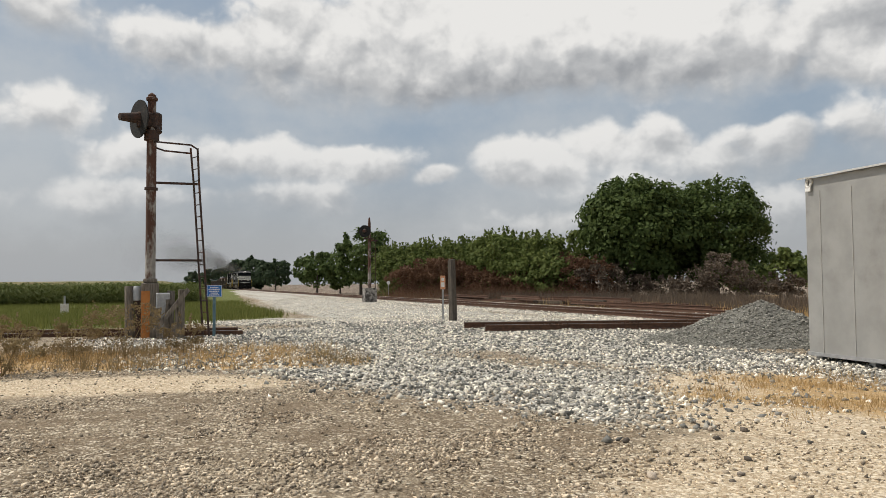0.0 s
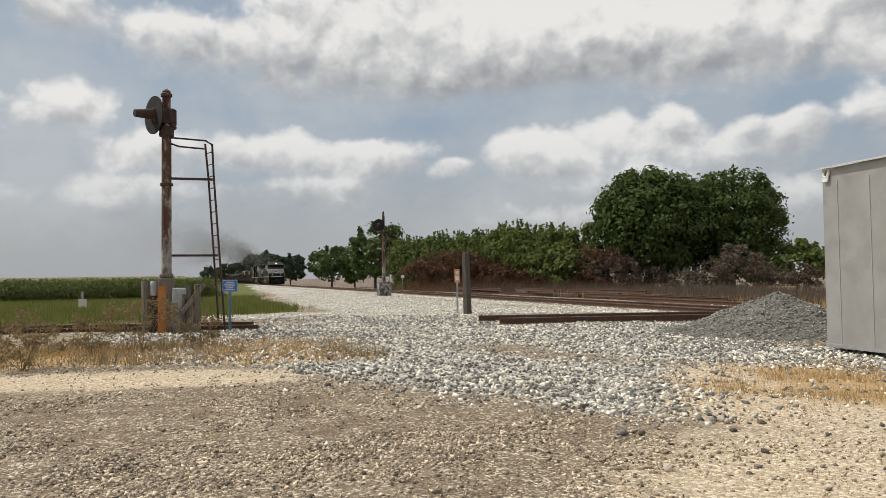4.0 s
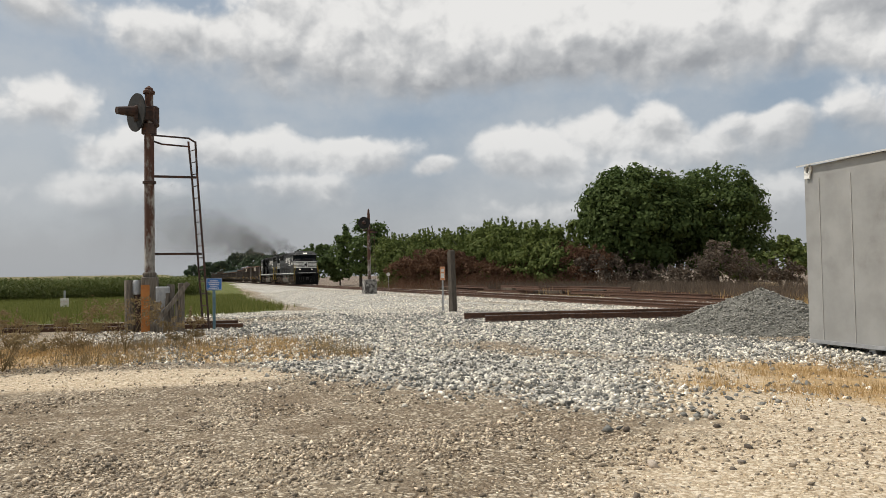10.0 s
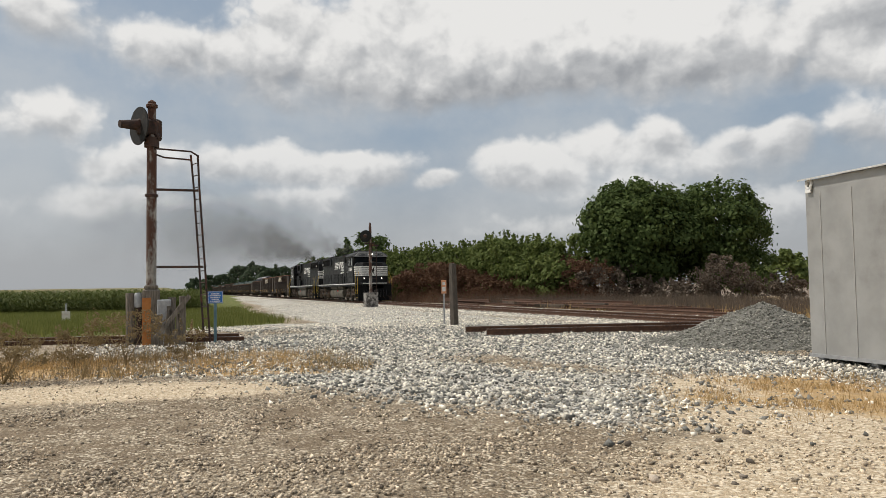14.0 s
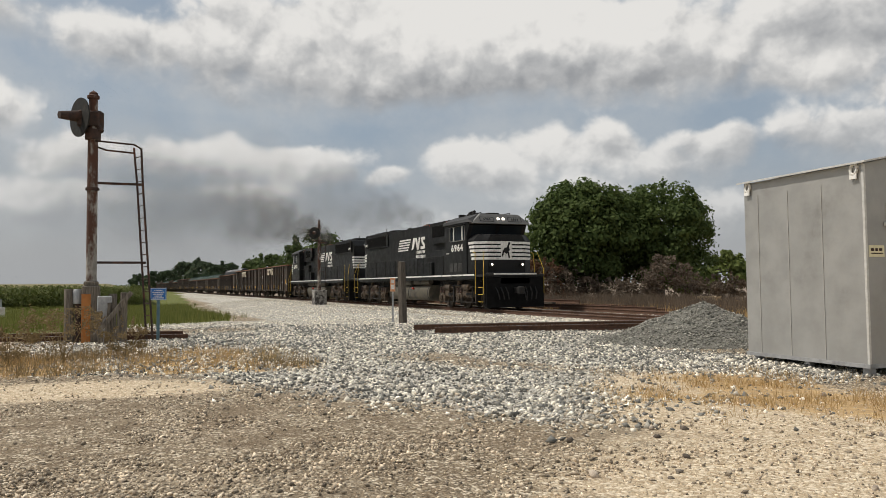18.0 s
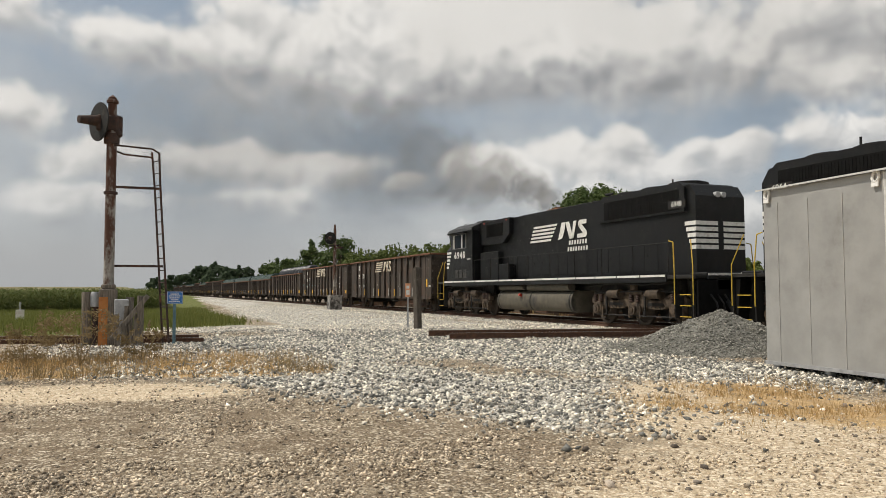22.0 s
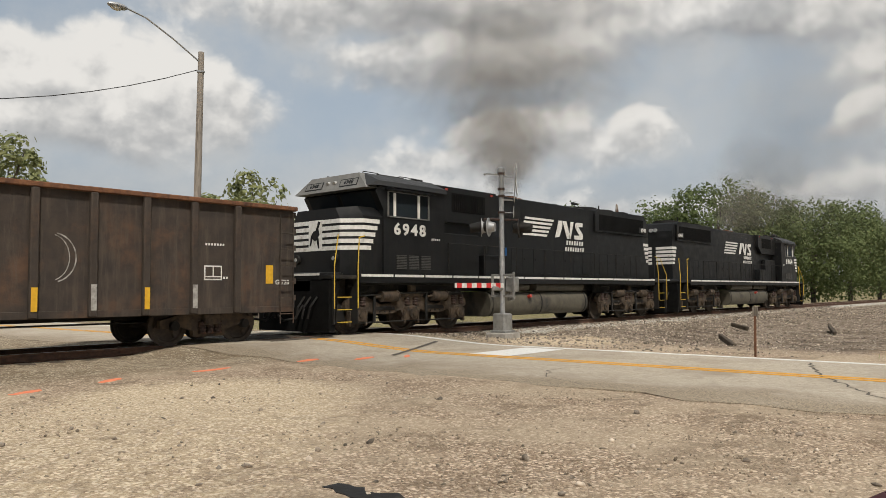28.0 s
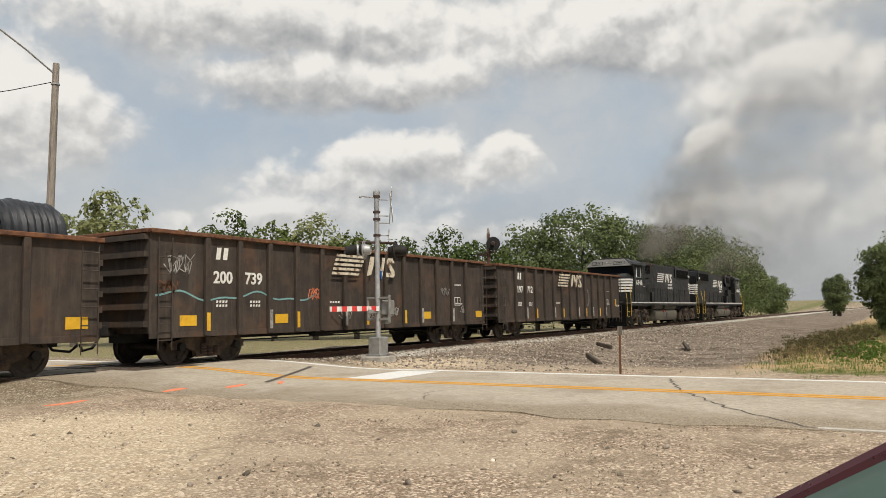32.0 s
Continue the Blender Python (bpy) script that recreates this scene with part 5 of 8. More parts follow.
# ---- orange paint marks and a strip of torn rubber ----
def daub(x, y, l, w, a):
    n = 16
    s = M()
    v = []
    for i in range(n):
        t = 2 * math.pi * i / n
        k = 1 + 0.35 * noise.noise((x * 3 + math.cos(t) * 1.5, y * 3 + math.sin(t) * 1.5, 2))
        p = Matrix.Rotation(radians(a), 2) @ Vector((l / 2 * math.cos(t) * k, w / 2 * math.sin(t) * k))
        v.append((x + p.x, y + p.y))
    zz = [max(lie(px, py), ramp_up(py) + 0.0 if ROAD_X0 < px < ROAD_X1 else -9) + 0.008 for px, py in v]
    s.add([(px, py, z) for (px, py), z in zip(v, zz)] + [(px, py, z - 0.02) for (px, py), z in zip(v, zz)], [tuple(range(n))] + [(i, i + n, (i + 1) % n + n, (i + 1) % n) for i in range(n)])
    ob = part("paint_mark", s, ORANGE, None)
    tagged(ob, "sprayed orange survey mark on the ground", "paint mark", "orange survey marks")


for x, y, l, w, a in ((-7.0, 12.6, 0.7, 0.22, 10), (-5.55, 12.7, 0.7, 0.2, 0), (-4.5, 12.75, 0.5, 0.18, 20), (-3.3, 12.1, 0.6, 0.2, -5), (-1.5, 12.15, 0.7, 0.2, 0), (1.2, 10.3, 0.75, 0.22, 0), (3.15, 10.7, 0.8, 0.24, 20), (4.3, 11.0, 0.55, 0.2, 25),
                      (5.6, 11.3, 0.5, 0.18, 25), (7.35, 11.35, 0.75, 0.22, 10), (9.4, 11.35, 0.6, 0.2, 15), (10.4, 10.9, 0.6, 0.2, 15), (11.3, 10.6, 0.5, 0.12, 40)):
    daub(x, y, l, w, a)
skid = M()
for k in range(9):
    xa, ya = 11.2 + 0.34 * k, 10.9 + 0.165 * k
    skid.add([(xa, ya - 0.06, ramp_up(ya - 0.06) + 0.011), (xa + 0.34, ya + 0.105, ramp_up(ya + 0.105) + 0.011), (xa + 0.34, ya + 0.225, ramp_up(ya + 0.225) + 0.011), (xa, ya + 0.06, ramp_up(ya + 0.06) + 0.011)], [(0, 1, 2, 3)])
part("skid_mark", skid, CRACK, road, "dark rubber skid mark", smooth=False)
st = M()
edge = [(3.60 + 0.16 * noise.noise((k * 0.37, 3, 1)) + 0.06 * noise.noise((k * 1.7, 8, 2)), 4.05 - 1.15 * k / 14, 0.05 + 0.045 * noise.noise((k * 1.1, 5, 6))) for k in range(15)]
sv = [p for xa, ya, wa in edge for z in (lie(xa, ya),) for p in ((xa - wa * 1.6, ya, z + 0.006), (xa + wa * 1.3, ya, z + 0.012 + 0.01 * math.sin(ya * 9)), (xa - wa * 1.6, ya, z - 0.03), (xa + wa * 1.3, ya, z - 0.03))]
st.add(sv, [q for k in range(14) for o in (4 * k,) for q in ((o, o + 1, o + 5, o + 4), (o, o + 4, o + 6, o + 2), (o + 1, o + 3, o + 7, o + 5), (o + 2, o + 6, o + 7, o + 3))] + [(0, 2, 3, 1), (56, 57, 59, 58)])
rb = part("torn_rubber_strip", st, BLACK2, None)
tagged(rb, "strip of torn black rubber on the gravel", "debris")
# ---- the train ----
# local x runs along the thing, z from the rail head
wheel_sets = []


def wheel_shape(r):
    prof = [(0.09, -0.075), (r * 0.55, -0.055), (r * 0.8, -0.03), (r * 0.86, -0.065), (r, -0.065), (r, 0.05), (r + 0.03, 0.055), (r + 0.03, 0.075), (r * 0.86, 0.075), (r * 0.8, 0.03), (r * 0.55, 0.01), (0.09, 0.02)]
    return prof


def wheel_set(parent, x, z, r):
    """An axle with its two wheels; it turns as the train rolls."""
    s = M().cyl((0, -0.7, 0), (0, 0.7, 0), 0.085, 10)
    s.lathe(wheel_shape(r), 20, m=pose(0, -0.78, 0, 90)).lathe(wheel_shape(r), 20, m=pose(0, 0.78, 0, -90))
    for k in range(3):   # spoke-like plate holes and dirt ribs
        s.box(-0.03, 0.03, -0.86, -0.845, r * 0.5, r * 0.78, m=Matrix.Rotation(k * 2.094, 4, "Y"))
    ob = part("wheel_set", s, WHEEL, parent, "steel wheels on an axle", at=pose(x, 0, z))
    wheel_sets.append((ob, x, z, r))
    return ob


SPRING = fixed(M().lathe([(0.075 + 0.02 * (k % 2), 0.035 * k) for k in range(9)], 10).mesh("spring", DARKSTEEL))


def car_truck(car, x, r=0.42):
    """A three-piece freight truck."""
    for side in (-1, 1):
        f = M().prism([(-1.18, 0.36), (-1.18, 0.54), (-0.92, 0.60), (-0.45, 0.74), (0.45, 0.74), (0.92, 0.60), (1.18, 0.54), (1.18, 0.36), (0.95, 0.36), (0.85, 0.44), (0.42, 0.30), (0.38, 0.16), (-0.38, 0.16), (-0.42, 0.30), (-0.85, 0.44), (-0.95, 0.36)], side * 1.0 - 0.07, side * 1.0 + 0.07)
        fr = part("truck_frame", f, TRUCK, car, at=pose(x, 0, 0))
        for dx in (-0.2, 0, 0.2):
            part("spring", SPRING, None, fr, at=pose(dx, side * 1.09, 0.22))
        for dx in (-0.88, 0.88):
            part("bearing", M().cyl((dx, side * 1.0, r), (dx, side * 1.17, r), 0.1, 12), BLACK2, fr)
    part("bolster", M().box(-0.2, 0.2, -1.2, 1.2, 0.42, 0.66, b=0.02), TRUCK, car, at=pose(x, 0, 0))
    for dx in (-0.88, 0.88):
        wheel_set(car, x + dx, r, r)


def coupler(car, x, d):
    c = M().box(min(0, d * 0.75), max(0, d * 0.75), -0.1, 0.1, 0.72, 0.98, b=0.02).box(min(d * 0.6, d * 0.95), max(d * 0.6, d * 0.95), -0.16, 0.12, 0.68, 1.02, b=0.04)
    c.tube([(0.1 * d, 0.45, 0.8), (0.4 * d, 0.42, 0.45), (0.8 * d, 0.3, 0.4), (0.95 * d, 0.2, 0.55)], 0.03, 6)
    part("coupler", c, BLACK2, car, at=pose(x, 0, 0))


def logo(parent, x, y, z, face, height=0.62, label="white striped railway emblem", mat=None, wide=1.3):
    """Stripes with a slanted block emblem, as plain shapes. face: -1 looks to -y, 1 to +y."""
    mat = mat or WHITE
    flip = pose(0, 0, 0) if face < 0 else pose(0, 0, 0, 0, 0, 180)
    base = pose(x, y, z) @ flip
    s, h = M(), height
    for k in range(5):
        zz = h / 2 - k * h / 4.6 - h * 0.13
        sl = 0.32 * h
        t0, t1 = zz / h + 0.5, (zz + h * 0.125) / h + 0.5
        s.add([(-2.75 * h + sl * (t0 - 1), 0, zz), (-0.95 * h + sl * (t0 - 1) * 1.6, 0, zz), (-0.95 * h + sl * (t1 - 1) * 1.6, 0, zz + h * 0.125), (-2.75 * h + sl * (t1 - 1), 0, zz + h * 0.125)], [(0, 1, 2, 3)])
    n = M()
    for poly in ([(-0.92, -0.5), (-0.62, -0.42), (-0.44, 0.1), (-0.40, 0.5), (-0.66, 0.5)], [(-0.40, 0.5), (-0.14, 0.5), (0.14, -0.5), (-0.12, -0.5)], [(0.02, -0.5), (0.14, -0.5), (0.36, 0.5), (0.14, 0.5)],
                 [(0.46, 0.18), (0.46, 0.38), (0.56, 0.5), (1.0, 0.5), (1.0, 0.26), (0.70, 0.26), (0.66, 0.2)], [(0.46, 0.18), (0.70, 0.24), (1.0, -0.16), (0.76, -0.24)], [(0.40, -0.5), (0.92, -0.5), (1.02, -0.38), (1.0, -0.16), (0.78, -0.2), (0.72, -0.27), (0.40, -0.27)]):
        n.add([(a * h, 0, b * h) for a, b in poly], [tuple(range(len(poly)))])
    for sh, nm in ((s, "stripes"), (n, "emblem")):
        sh.v = [(p[0] * wide, p[1] - 0.003, p[2]) for p in sh.v]
        part(nm, sh, mat, parent, label, smooth=False, at=base)
    return base


def bars(parent, x, y, z, face, rows, mat=None, name="lettering"):
    """Lines of unreadable writing: rows of (offset x, offset z, width, height, count)."""
    s = M()
    for ox, oz, w, h, n in rows:
        for i in range(n):
            a = ox + w * i / n
            s.add([(a, -0.003, oz), (a + w / n * 0.62, -0.003, oz), (a + w / n * 0.62 + 0.15 * h, -0.003, oz + h), (a + 0.15 * h, -0.003, oz + h)], [(0, 1, 2, 3)])
    part(name, s, mat or WHITE, parent, smooth=False, at=pose(x, y, z) @ (pose(0, 0, 0) if face < 0 else pose(0, 0, 0, 0, 0, 180)))


def loco_truck(loco, x):
    for side in (-1, 1):
        y0, y1 = side * 1.12 - 0.09, side * 1.12 + 0.09
        f = M().prism([(-2.5, 0.70), (-2.5, 0.86), (-2.3, 1.02), (-1.8, 1.02), (-1.55, 0.92), (-1.2, 0.78), (-0.85, 0.80), (-0.5, 0.98), (0.5, 0.98), (0.85, 0.80), (1.2, 0.78), (1.55, 0.92), (1.8, 1.02), (2.3, 1.02), (2.5, 0.86), (2.5, 0.70), (2.36, 0.66), (2.36, 0.40), (1.76, 0.40), (1.66, 0.60), (1.35, 0.52), (0.75, 0.52), (0.42, 0.62), (0.30, 0.40), (-0.30, 0.40), (-0.42, 0.62), (-0.75, 0.52), (-1.35, 0.52), (-1.66, 0.60), (-1.76, 0.40), (-2.36, 0.40), (-2.36, 0.66)], y0, y1)
        fr = part("truck_frame", f, TRUCK, loco, at=pose(x, 0, 0))
        for dx in (-1.05, 1.05):
            # no hollow here: a near-black plate on the frame stands for a recess's shade
            part("recess_shade", M().prism([(dx - 0.42, 0.62), (dx - 0.36, 0.72), (dx + 0.36, 0.72), (dx + 0.42, 0.62)], side * 1.21 - 0.012, side * 1.21 + 0.012), BLACK2, fr, "dark plate painted as a shaded recess in the frame")
            for h in (-0.2, 0.0, 0.2):
                part("bolt", M().cyl((dx + h, side * 1.2, 0.58), (dx + h, side * 1.235, 0.58), 0.025, 6), BLACK2, fr)
        for dx in (-2.07, 0, 2.07):
            j = M().box(dx - 0.25, dx + 0.25, side * 1.18 - 0.1, side * 1.18 + 0.1, 0.28, 0.74, b=0.05).cyl((dx, side * 1.24, 0.5), (dx, side * 1.36, 0.5), 0.155, 16).cyl((dx, side * 1.34, 0.5), (dx, side * 1.39, 0.5), 0.075, 10)
            j.box(dx - 0.32, dx - 0.25, side * 1.2 - 0.07, side * 1.2 + 0.07, 0.22, 0.62, b=0.015).box(dx + 0.25, dx + 0.32, side * 1.2 - 0.07, side * 1.2 + 0.07, 0.22, 0.62, b=0.015)
            part("journal_box", j, TRUCK, fr)
            for h in (-0.17, 0.17):
                part("spring", SPRING, None, fr, at=pose(dx + h, side * 1.22, 0.74))
        for dx in (-1.05, 1.05):
            part("brake_cylinder", M().cyl((dx - 0.36, side * 1.3, 1.0), (dx + 0.24, side * 1.3, 1.0), 0.15, 14).cyl((dx - 0.38, side * 1.3, 1.0), (dx - 0.34, side * 1.3, 1.0), 0.17, 14).cyl((dx + 0.24, side * 1.3, 1.0), (dx + 0.44, side * 1.3, 0.98), 0.04, 8), TRUCK, fr)
            part("brake_lever", M().box(dx + 0.42, dx + 0.5, side * 1.28 - 0.03, side * 1.28 + 0.03, 0.3, 1.08, b=0.012), BLACK2, fr)
        part("swing_hanger", M().box(-0.46, 0.46, side * 1.24 - 0.07, side * 1.24 + 0.07, 0.98, 1.12, b=0.03).box(-0.14, 0.14, side * 1.25 - 0.07, side * 1.25 + 0.07, 1.1, 1.36, b=0.03), TRUCK, fr)
        pipe = M().tube([(-2.3, side * 1.3, 1.05), (-1.5, side * 1.33, 1.10), (0.4, side * 1.33, 1.08), (2.2, side * 1.3, 1.02)], 0.025, 6).tube([(-2.2, side * 1.25, 0.3), (2.2, side * 1.25, 0.3)], 0.022, 6)
        part("brake_pipe", pipe, BLACK2, fr)
    part("bolster", M().box(-2.35, 2.35, -0.62, 0.62, 0.5, 1.15, b=0.04), BLACK2, loco, at=pose(x, 0, 0))
    for dx in (-1.35, -0.72, 1.35):
        part("traction_motor", M().cyl((dx, -0.55, 0.42), (dx, 0.55, 0.42), 0.3, 14), BLACK2, loco, at=pose(x, 0, 0))
    for side in (-1, 1):
        hang = M().box(-2.5, 2.5, side * 0.98 - 0.05, side * 0.98 + 0.05, 1.02, 1.48)
        hang.tube([(-2.4, side * 1.3, 1.36), (-0.6, side * 1.34, 1.3), (0.8, side * 1.34, 1.36), (2.5, side * 1.3, 1.28)], 0.03, 6).tube([(-2.1, side * 1.28, 1.36), (-2.0, side * 1.3, 1.1), (-1.6, side * 1.3, 1.04)], 0.025, 6).tube([(1.7, side * 1.3, 1.34), (1.8, side * 1.32, 1.16), (2.2, side * 1.3, 1.06)], 0.025, 6)
        part("pipe_rack", hang, BLACK2, loco, "dark pipes and cables under the walkway", at=pose(x, 0, 0))
    for dx in (-2.07, 0, 2.07):
        wheel_set(loco, x + dx, 0.508, 0.508)


def locomotive(number, logo_near, logo_far, lit=True):
    """Six-axle diesel; the cab end looks to +x."""
    L = thing("diesel_locomotive", "black six-axle diesel locomotive with white nose stripes", "locomotive", group="locomotives")
    part("underframe", M().box(-9.95, 9.95, -0.75, 0.75, 1.12, 1.5, b=0.03).box(-9.9, 9.9, -1.5, 1.5, 1.46, 1.56, b=0.01), BLACK2, L)
    for side in (-1, 1):
        part("walkway_edge", M().box(-8.65, 9.0, side * 1.515 - 0.015, side * 1.515 + 0.015, 1.36, 1.6, b=0.005), BLACK, L)
        seg_m = M()
        for k in range(14):
            a = -8.6 + k * 1.255
            seg_m.box(a, a + 1.19, side * 1.538 - 0.004, side * 1.538 + 0.004, 1.525, 1.592)
        part("sill_stripe", seg_m, WHITE, L, "white reflective sill stripe", smooth=False)
    # long hood
    hood = M().prism([(-9.3, 1.56), (-9.3, 3.95), (-9.05, 4.3), (-8.6, 4.32), (5.5, 4.32), (5.5, 1.56)], -0.93, 0.93)
    hd = part("long_hood", hood, BLACK, L)
    upper = M().prism([(-8.9, 3.5), (-8.9, 4.25), (-8.7, 4.4), (-4.6, 4.4), (-4.4, 4.2), (-4.4, 3.5)], -1.02, 1.02)
    part("radiator_section", upper, BLACK, L)
    part("blower_bulge", M().prism([(3.0, 3.25), (2.4, 3.65), (2.4, 4.34), (5.5, 4.34), (5.5, 3.25)], -1.12, 1.12), BLACK, L)
    for side in (-1, 1):
        gr = M().box(3.04, 4.7, side * 1.128 - 0.008, side * 1.128 + 0.008, 3.58, 4.16)
        for k in range(16):
            gr.box(3.1 + k * 0.095, 3.16 + k * 0.095, side * 1.14 - 0.012, side * 1.14 + 0.012, 3.62, 4.12)
        part("intake_grille", gr, GRILLE, L, smooth=False)
        gr = M().box(-8.66, -4.7, side * 1.024 - 0.006, side * 1.024 + 0.006, 3.56, 4.19)
        for k in range(40):
            gr.box(-8.6 + k * 0.095, -8.55 + k * 0.095, side * 1.032 - 0.008, side * 1.032 + 0.008, 3.6, 4.15)
        part("radiator_grille", gr, GRILLE, L, smooth=False)
    for side in (-1, 1):
        for k in range(16):
            a = -8.2 + k * 0.68
            dr = part("hood_door", M().box(a, a + 0.655, side * 0.932 - 0.008, side * 0.932 + 0.008, 1.75, 2.62, b=0.004), BLACK, hd)
            part("latch", M().box(a + 0.52, a + 0.56, side * 0.945 - 0.012, side * 0.945 + 0.012, 2.2, 2.27), BLACK2, dr)
        part("side_box", M().box(2.2, 3.2, side * 1.1 - 0.15, side * 1.1 + 0.15, 1.58, 2.3, b=0.03), BLACK, L)
        part("filter_box", M().box(3.4, 5.3, side * 1.06 - 0.12, side * 1.06 + 0.12, 1.58, 2.9, b=0.03), BLACK, L)
    top = M()
    for a, r in ((-7.9, 0.62), (-6.5, 0.62), (-5.1, 0.62)):
        top.cyl((a, 0, 4.4), (a, 0, 4.52), r, 24).cyl((a, 0, 4.52), (a, 0, 4.55), r * 0.85, 24)
    part("radiator_fan", top, BLACK2, L)
    db = M()
    for a in (-3.3, -2.3):
        db.cyl((a, 0, 4.3), (a, 0, 4.45), 0.48, 20)
    part("roof_fan", db, BLACK2, L)
    part("exhaust_stack", M().box(-0.3, 0.5, -0.35, 0.35, 4.3, 4.5, b=0.04).box(-0.1, 0.3, -0.2, 0.2, 4.5, 4.56), RUST, L)
    part("dynamic_brake_hatch", M().box(-3.9, 1.9, -0.8, 0.8, 4.3, 4.37, b=0.02), BLACK, L)
    # cab
    part("cab", M().prism([(5.5, 1.56), (5.5, 4.1), (8.15, 4.1), (8.35, 3.85), (8.05, 3.35), (8.05, 1.56)], -1.5, 1.5), BLACK, L)
    roof = M()
    pr = [(-1.58, 4.0), (-1.52, 4.14), (-0.95, 4.4), (0.95, 4.4), (1.52, 4.14), (1.58, 4.0)]
    v = [(5.45, y, z) for y, z in pr] + [(8.25, y, z) for y, z in pr] + [(8.62, y * 0.97, min(z, 4.0) - 0.02 if abs(y) > 1 else 4.05) for y, z in pr]
    n = len(pr)
    f = [tuple(range(n)), tuple(range(3 * n - 1, 2 * n - 1, -1))]
    for o in (0, n):
        f += [(o + i, o + n + i, o + n + (i + 1) % n, o + (i + 1) % n) for i in range(n)]
    roof.add(v, f)
    part("cab_roof", roof, ROOFGREY, L, "grey faceted cab roof")
    ac = M().box(6.2, 7.3, -0.55, 0.55, 4.4, 4.52, b=0.03).box(7.5, 7.9, -0.3, 0.3, 4.4, 4.5, b=0.02)
    for k in range(3):
        ac.cyl((5.7 + k * 0.12, 0.2, 4.46), (5.95 + k * 0.12, 0.2, 4.5), 0.05, 8)
    part("air_conditioner", ac, BLACK2, L)
    for xx, yy, w0 in ((5.75, -0.5, 0.16), (6.15, -0.85, 0.1), (6.75, -0.62, 0.2), (7.35, -0.7, 0.12)):
        part("roof_box", M().box(xx - w0, xx + w0, yy - 0.14, yy + 0.14, 4.3, 4.53, b=0.025), BLACK2, L)
    part("horn", M().box(6.95, 7.05, -0.75, -0.65, 4.3, 4.55).cyl((6.7, -0.62, 4.6), (7.12, -0.62, 4.6), 0.035, 8, 0.075).cyl((6.75, -0.76, 4.56), (7.05, -0.76, 4.56), 0.03, 8, 0.065), BLACK2, L)
    hb = part("headlight_bar", M().add([(8.70, -1.5, 3.92), (8.70, 1.5, 3.92), (8.48, 0.98, 4.38), (8.48, -0.98, 4.38), (8.2, -1.5, 3.92), (8.2, 1.5, 3.92), (8.2, 0.98, 4.38), (8.2, -0.98, 4.38)], [(0, 1, 2, 3), (4, 7, 6, 5), (0, 4, 5, 1), (3, 2, 6, 7), (0, 3, 7, 4), (1, 5, 6, 2)]), BARGREY, L, "grey sloping headlight panel")
    tilt = pose(8.608, 0, 4.12, 0, -25.6, 0)
    for y in (-0.13, 0.13):
        part("headlight", M().cyl((8.52, y, 4.16), (8.622, y, 4.12), 0.07, 16), HEADLIGHT if lit else LENS, hb, "lit twin headlamp" if lit else "unlit twin headlamp")
    for y in (-0.72, 0.72):
        part("number_board", M().box(-0.02, 0.004, y - 0.36, y + 0.36, -0.12, 0.12, m=tilt), BLACK, hb)
        part("board_face", M().box(-0.02, 0.009, y - 0.33, y + 0.33, -0.09, 0.09, m=tilt), BARGREY, hb)
        part("number", letters(number, 0.165, BLACK, gap=1.15, bold=0.004), None, hb, at=tilt @ pose(0.012, y, 0, 0, 0, 90))
    ws = M().add([(8.37, -1.3, 3.86), (8.37, -0.08, 3.86), (8.09, -0.08, 3.36), (8.09, -1.3, 3.36)], [(0, 1, 2, 3)]).add([(8.37, 1.3, 3.86), (8.37, 0.08, 3.86), (8.09, 0.08, 3.36), (8.09, 1.3, 3.36)], [(3, 2, 1, 0)])
    part("windshield", ws, GLASS, L, smooth=False)
    for side in (-1, 1):
        w = part("cab_window", M().box(6.25, 7.85, side * 1.505 - 0.006, side * 1.505 + 0.006, 3.2, 3.86), GLASS, L)
        fr = M()
        for a, b, c, d in ((6.2, 7.9, 3.17, 3.2), (6.2, 7.9, 3.86, 3.88), (6.2, 6.24, 3.17, 3.88), (7.86, 7.9, 3.17, 3.88)):
            fr.box(a, b, side * 1.515 - 0.015, side * 1.515 + 0.015, c, d)
        part("window_frame", fr, BARGREY, w)
        for a in (6.62, 7.6):
            part("sliding_post", M().box(a, a + 0.09, side * 1.53 - 0.012, side * 1.53 + 0.012, 3.2, 3.84), WHITE, w, "white window slat")
        part("awning", M().box(6.1, 8.0, side * 1.62 - 0.1, side * 1.62 + 0.1, 3.9, 3.93, m=None), BLACK, w)
        part("number", letters(number, 0.46, WHITE, bold=0.014, gap=1.3), WHITE, L, "white road number", at=pose(7.0, side * 1.508, 2.84) @ (pose(0, 0, 0) if side < 0 else pose(0, 0, 0, 0, 0, 180)) @ Matrix.Diagonal((1.16, 1.0, 0.96, 1.0)))
        lv = M()
        for b0 in (6.35, 6.85, 7.35):
            for k in range(9):
                lv.box(b0 - 0.2, b0 + 0.2, side * 1.51 - 0.012, side * 1.51 + 0.012, 1.75 + k * 0.045, 1.775 + k * 0.045)
        part("louvres", lv, LOUVRE, L, smooth=False)
        bars(L, 5.9, side * 1.508, 2.6, side, [(-0.2, 0, 0.4, 0.06, 5)])
    # nose
    nose = M()
    ring = [(-1.45, 1.56), (-1.45, 3.15), (-1.2, 3.42), (1.2, 3.42), (1.45, 3.15), (1.45, 1.56)]
    rings = [[(8.05, y, z) for y, z in ring], [(8.75, y, z) for y, z in ring], [(9.15, y * 0.66, 1.56 + (z - 1.56) * 0.975) for y, z in ring]]
    f = []
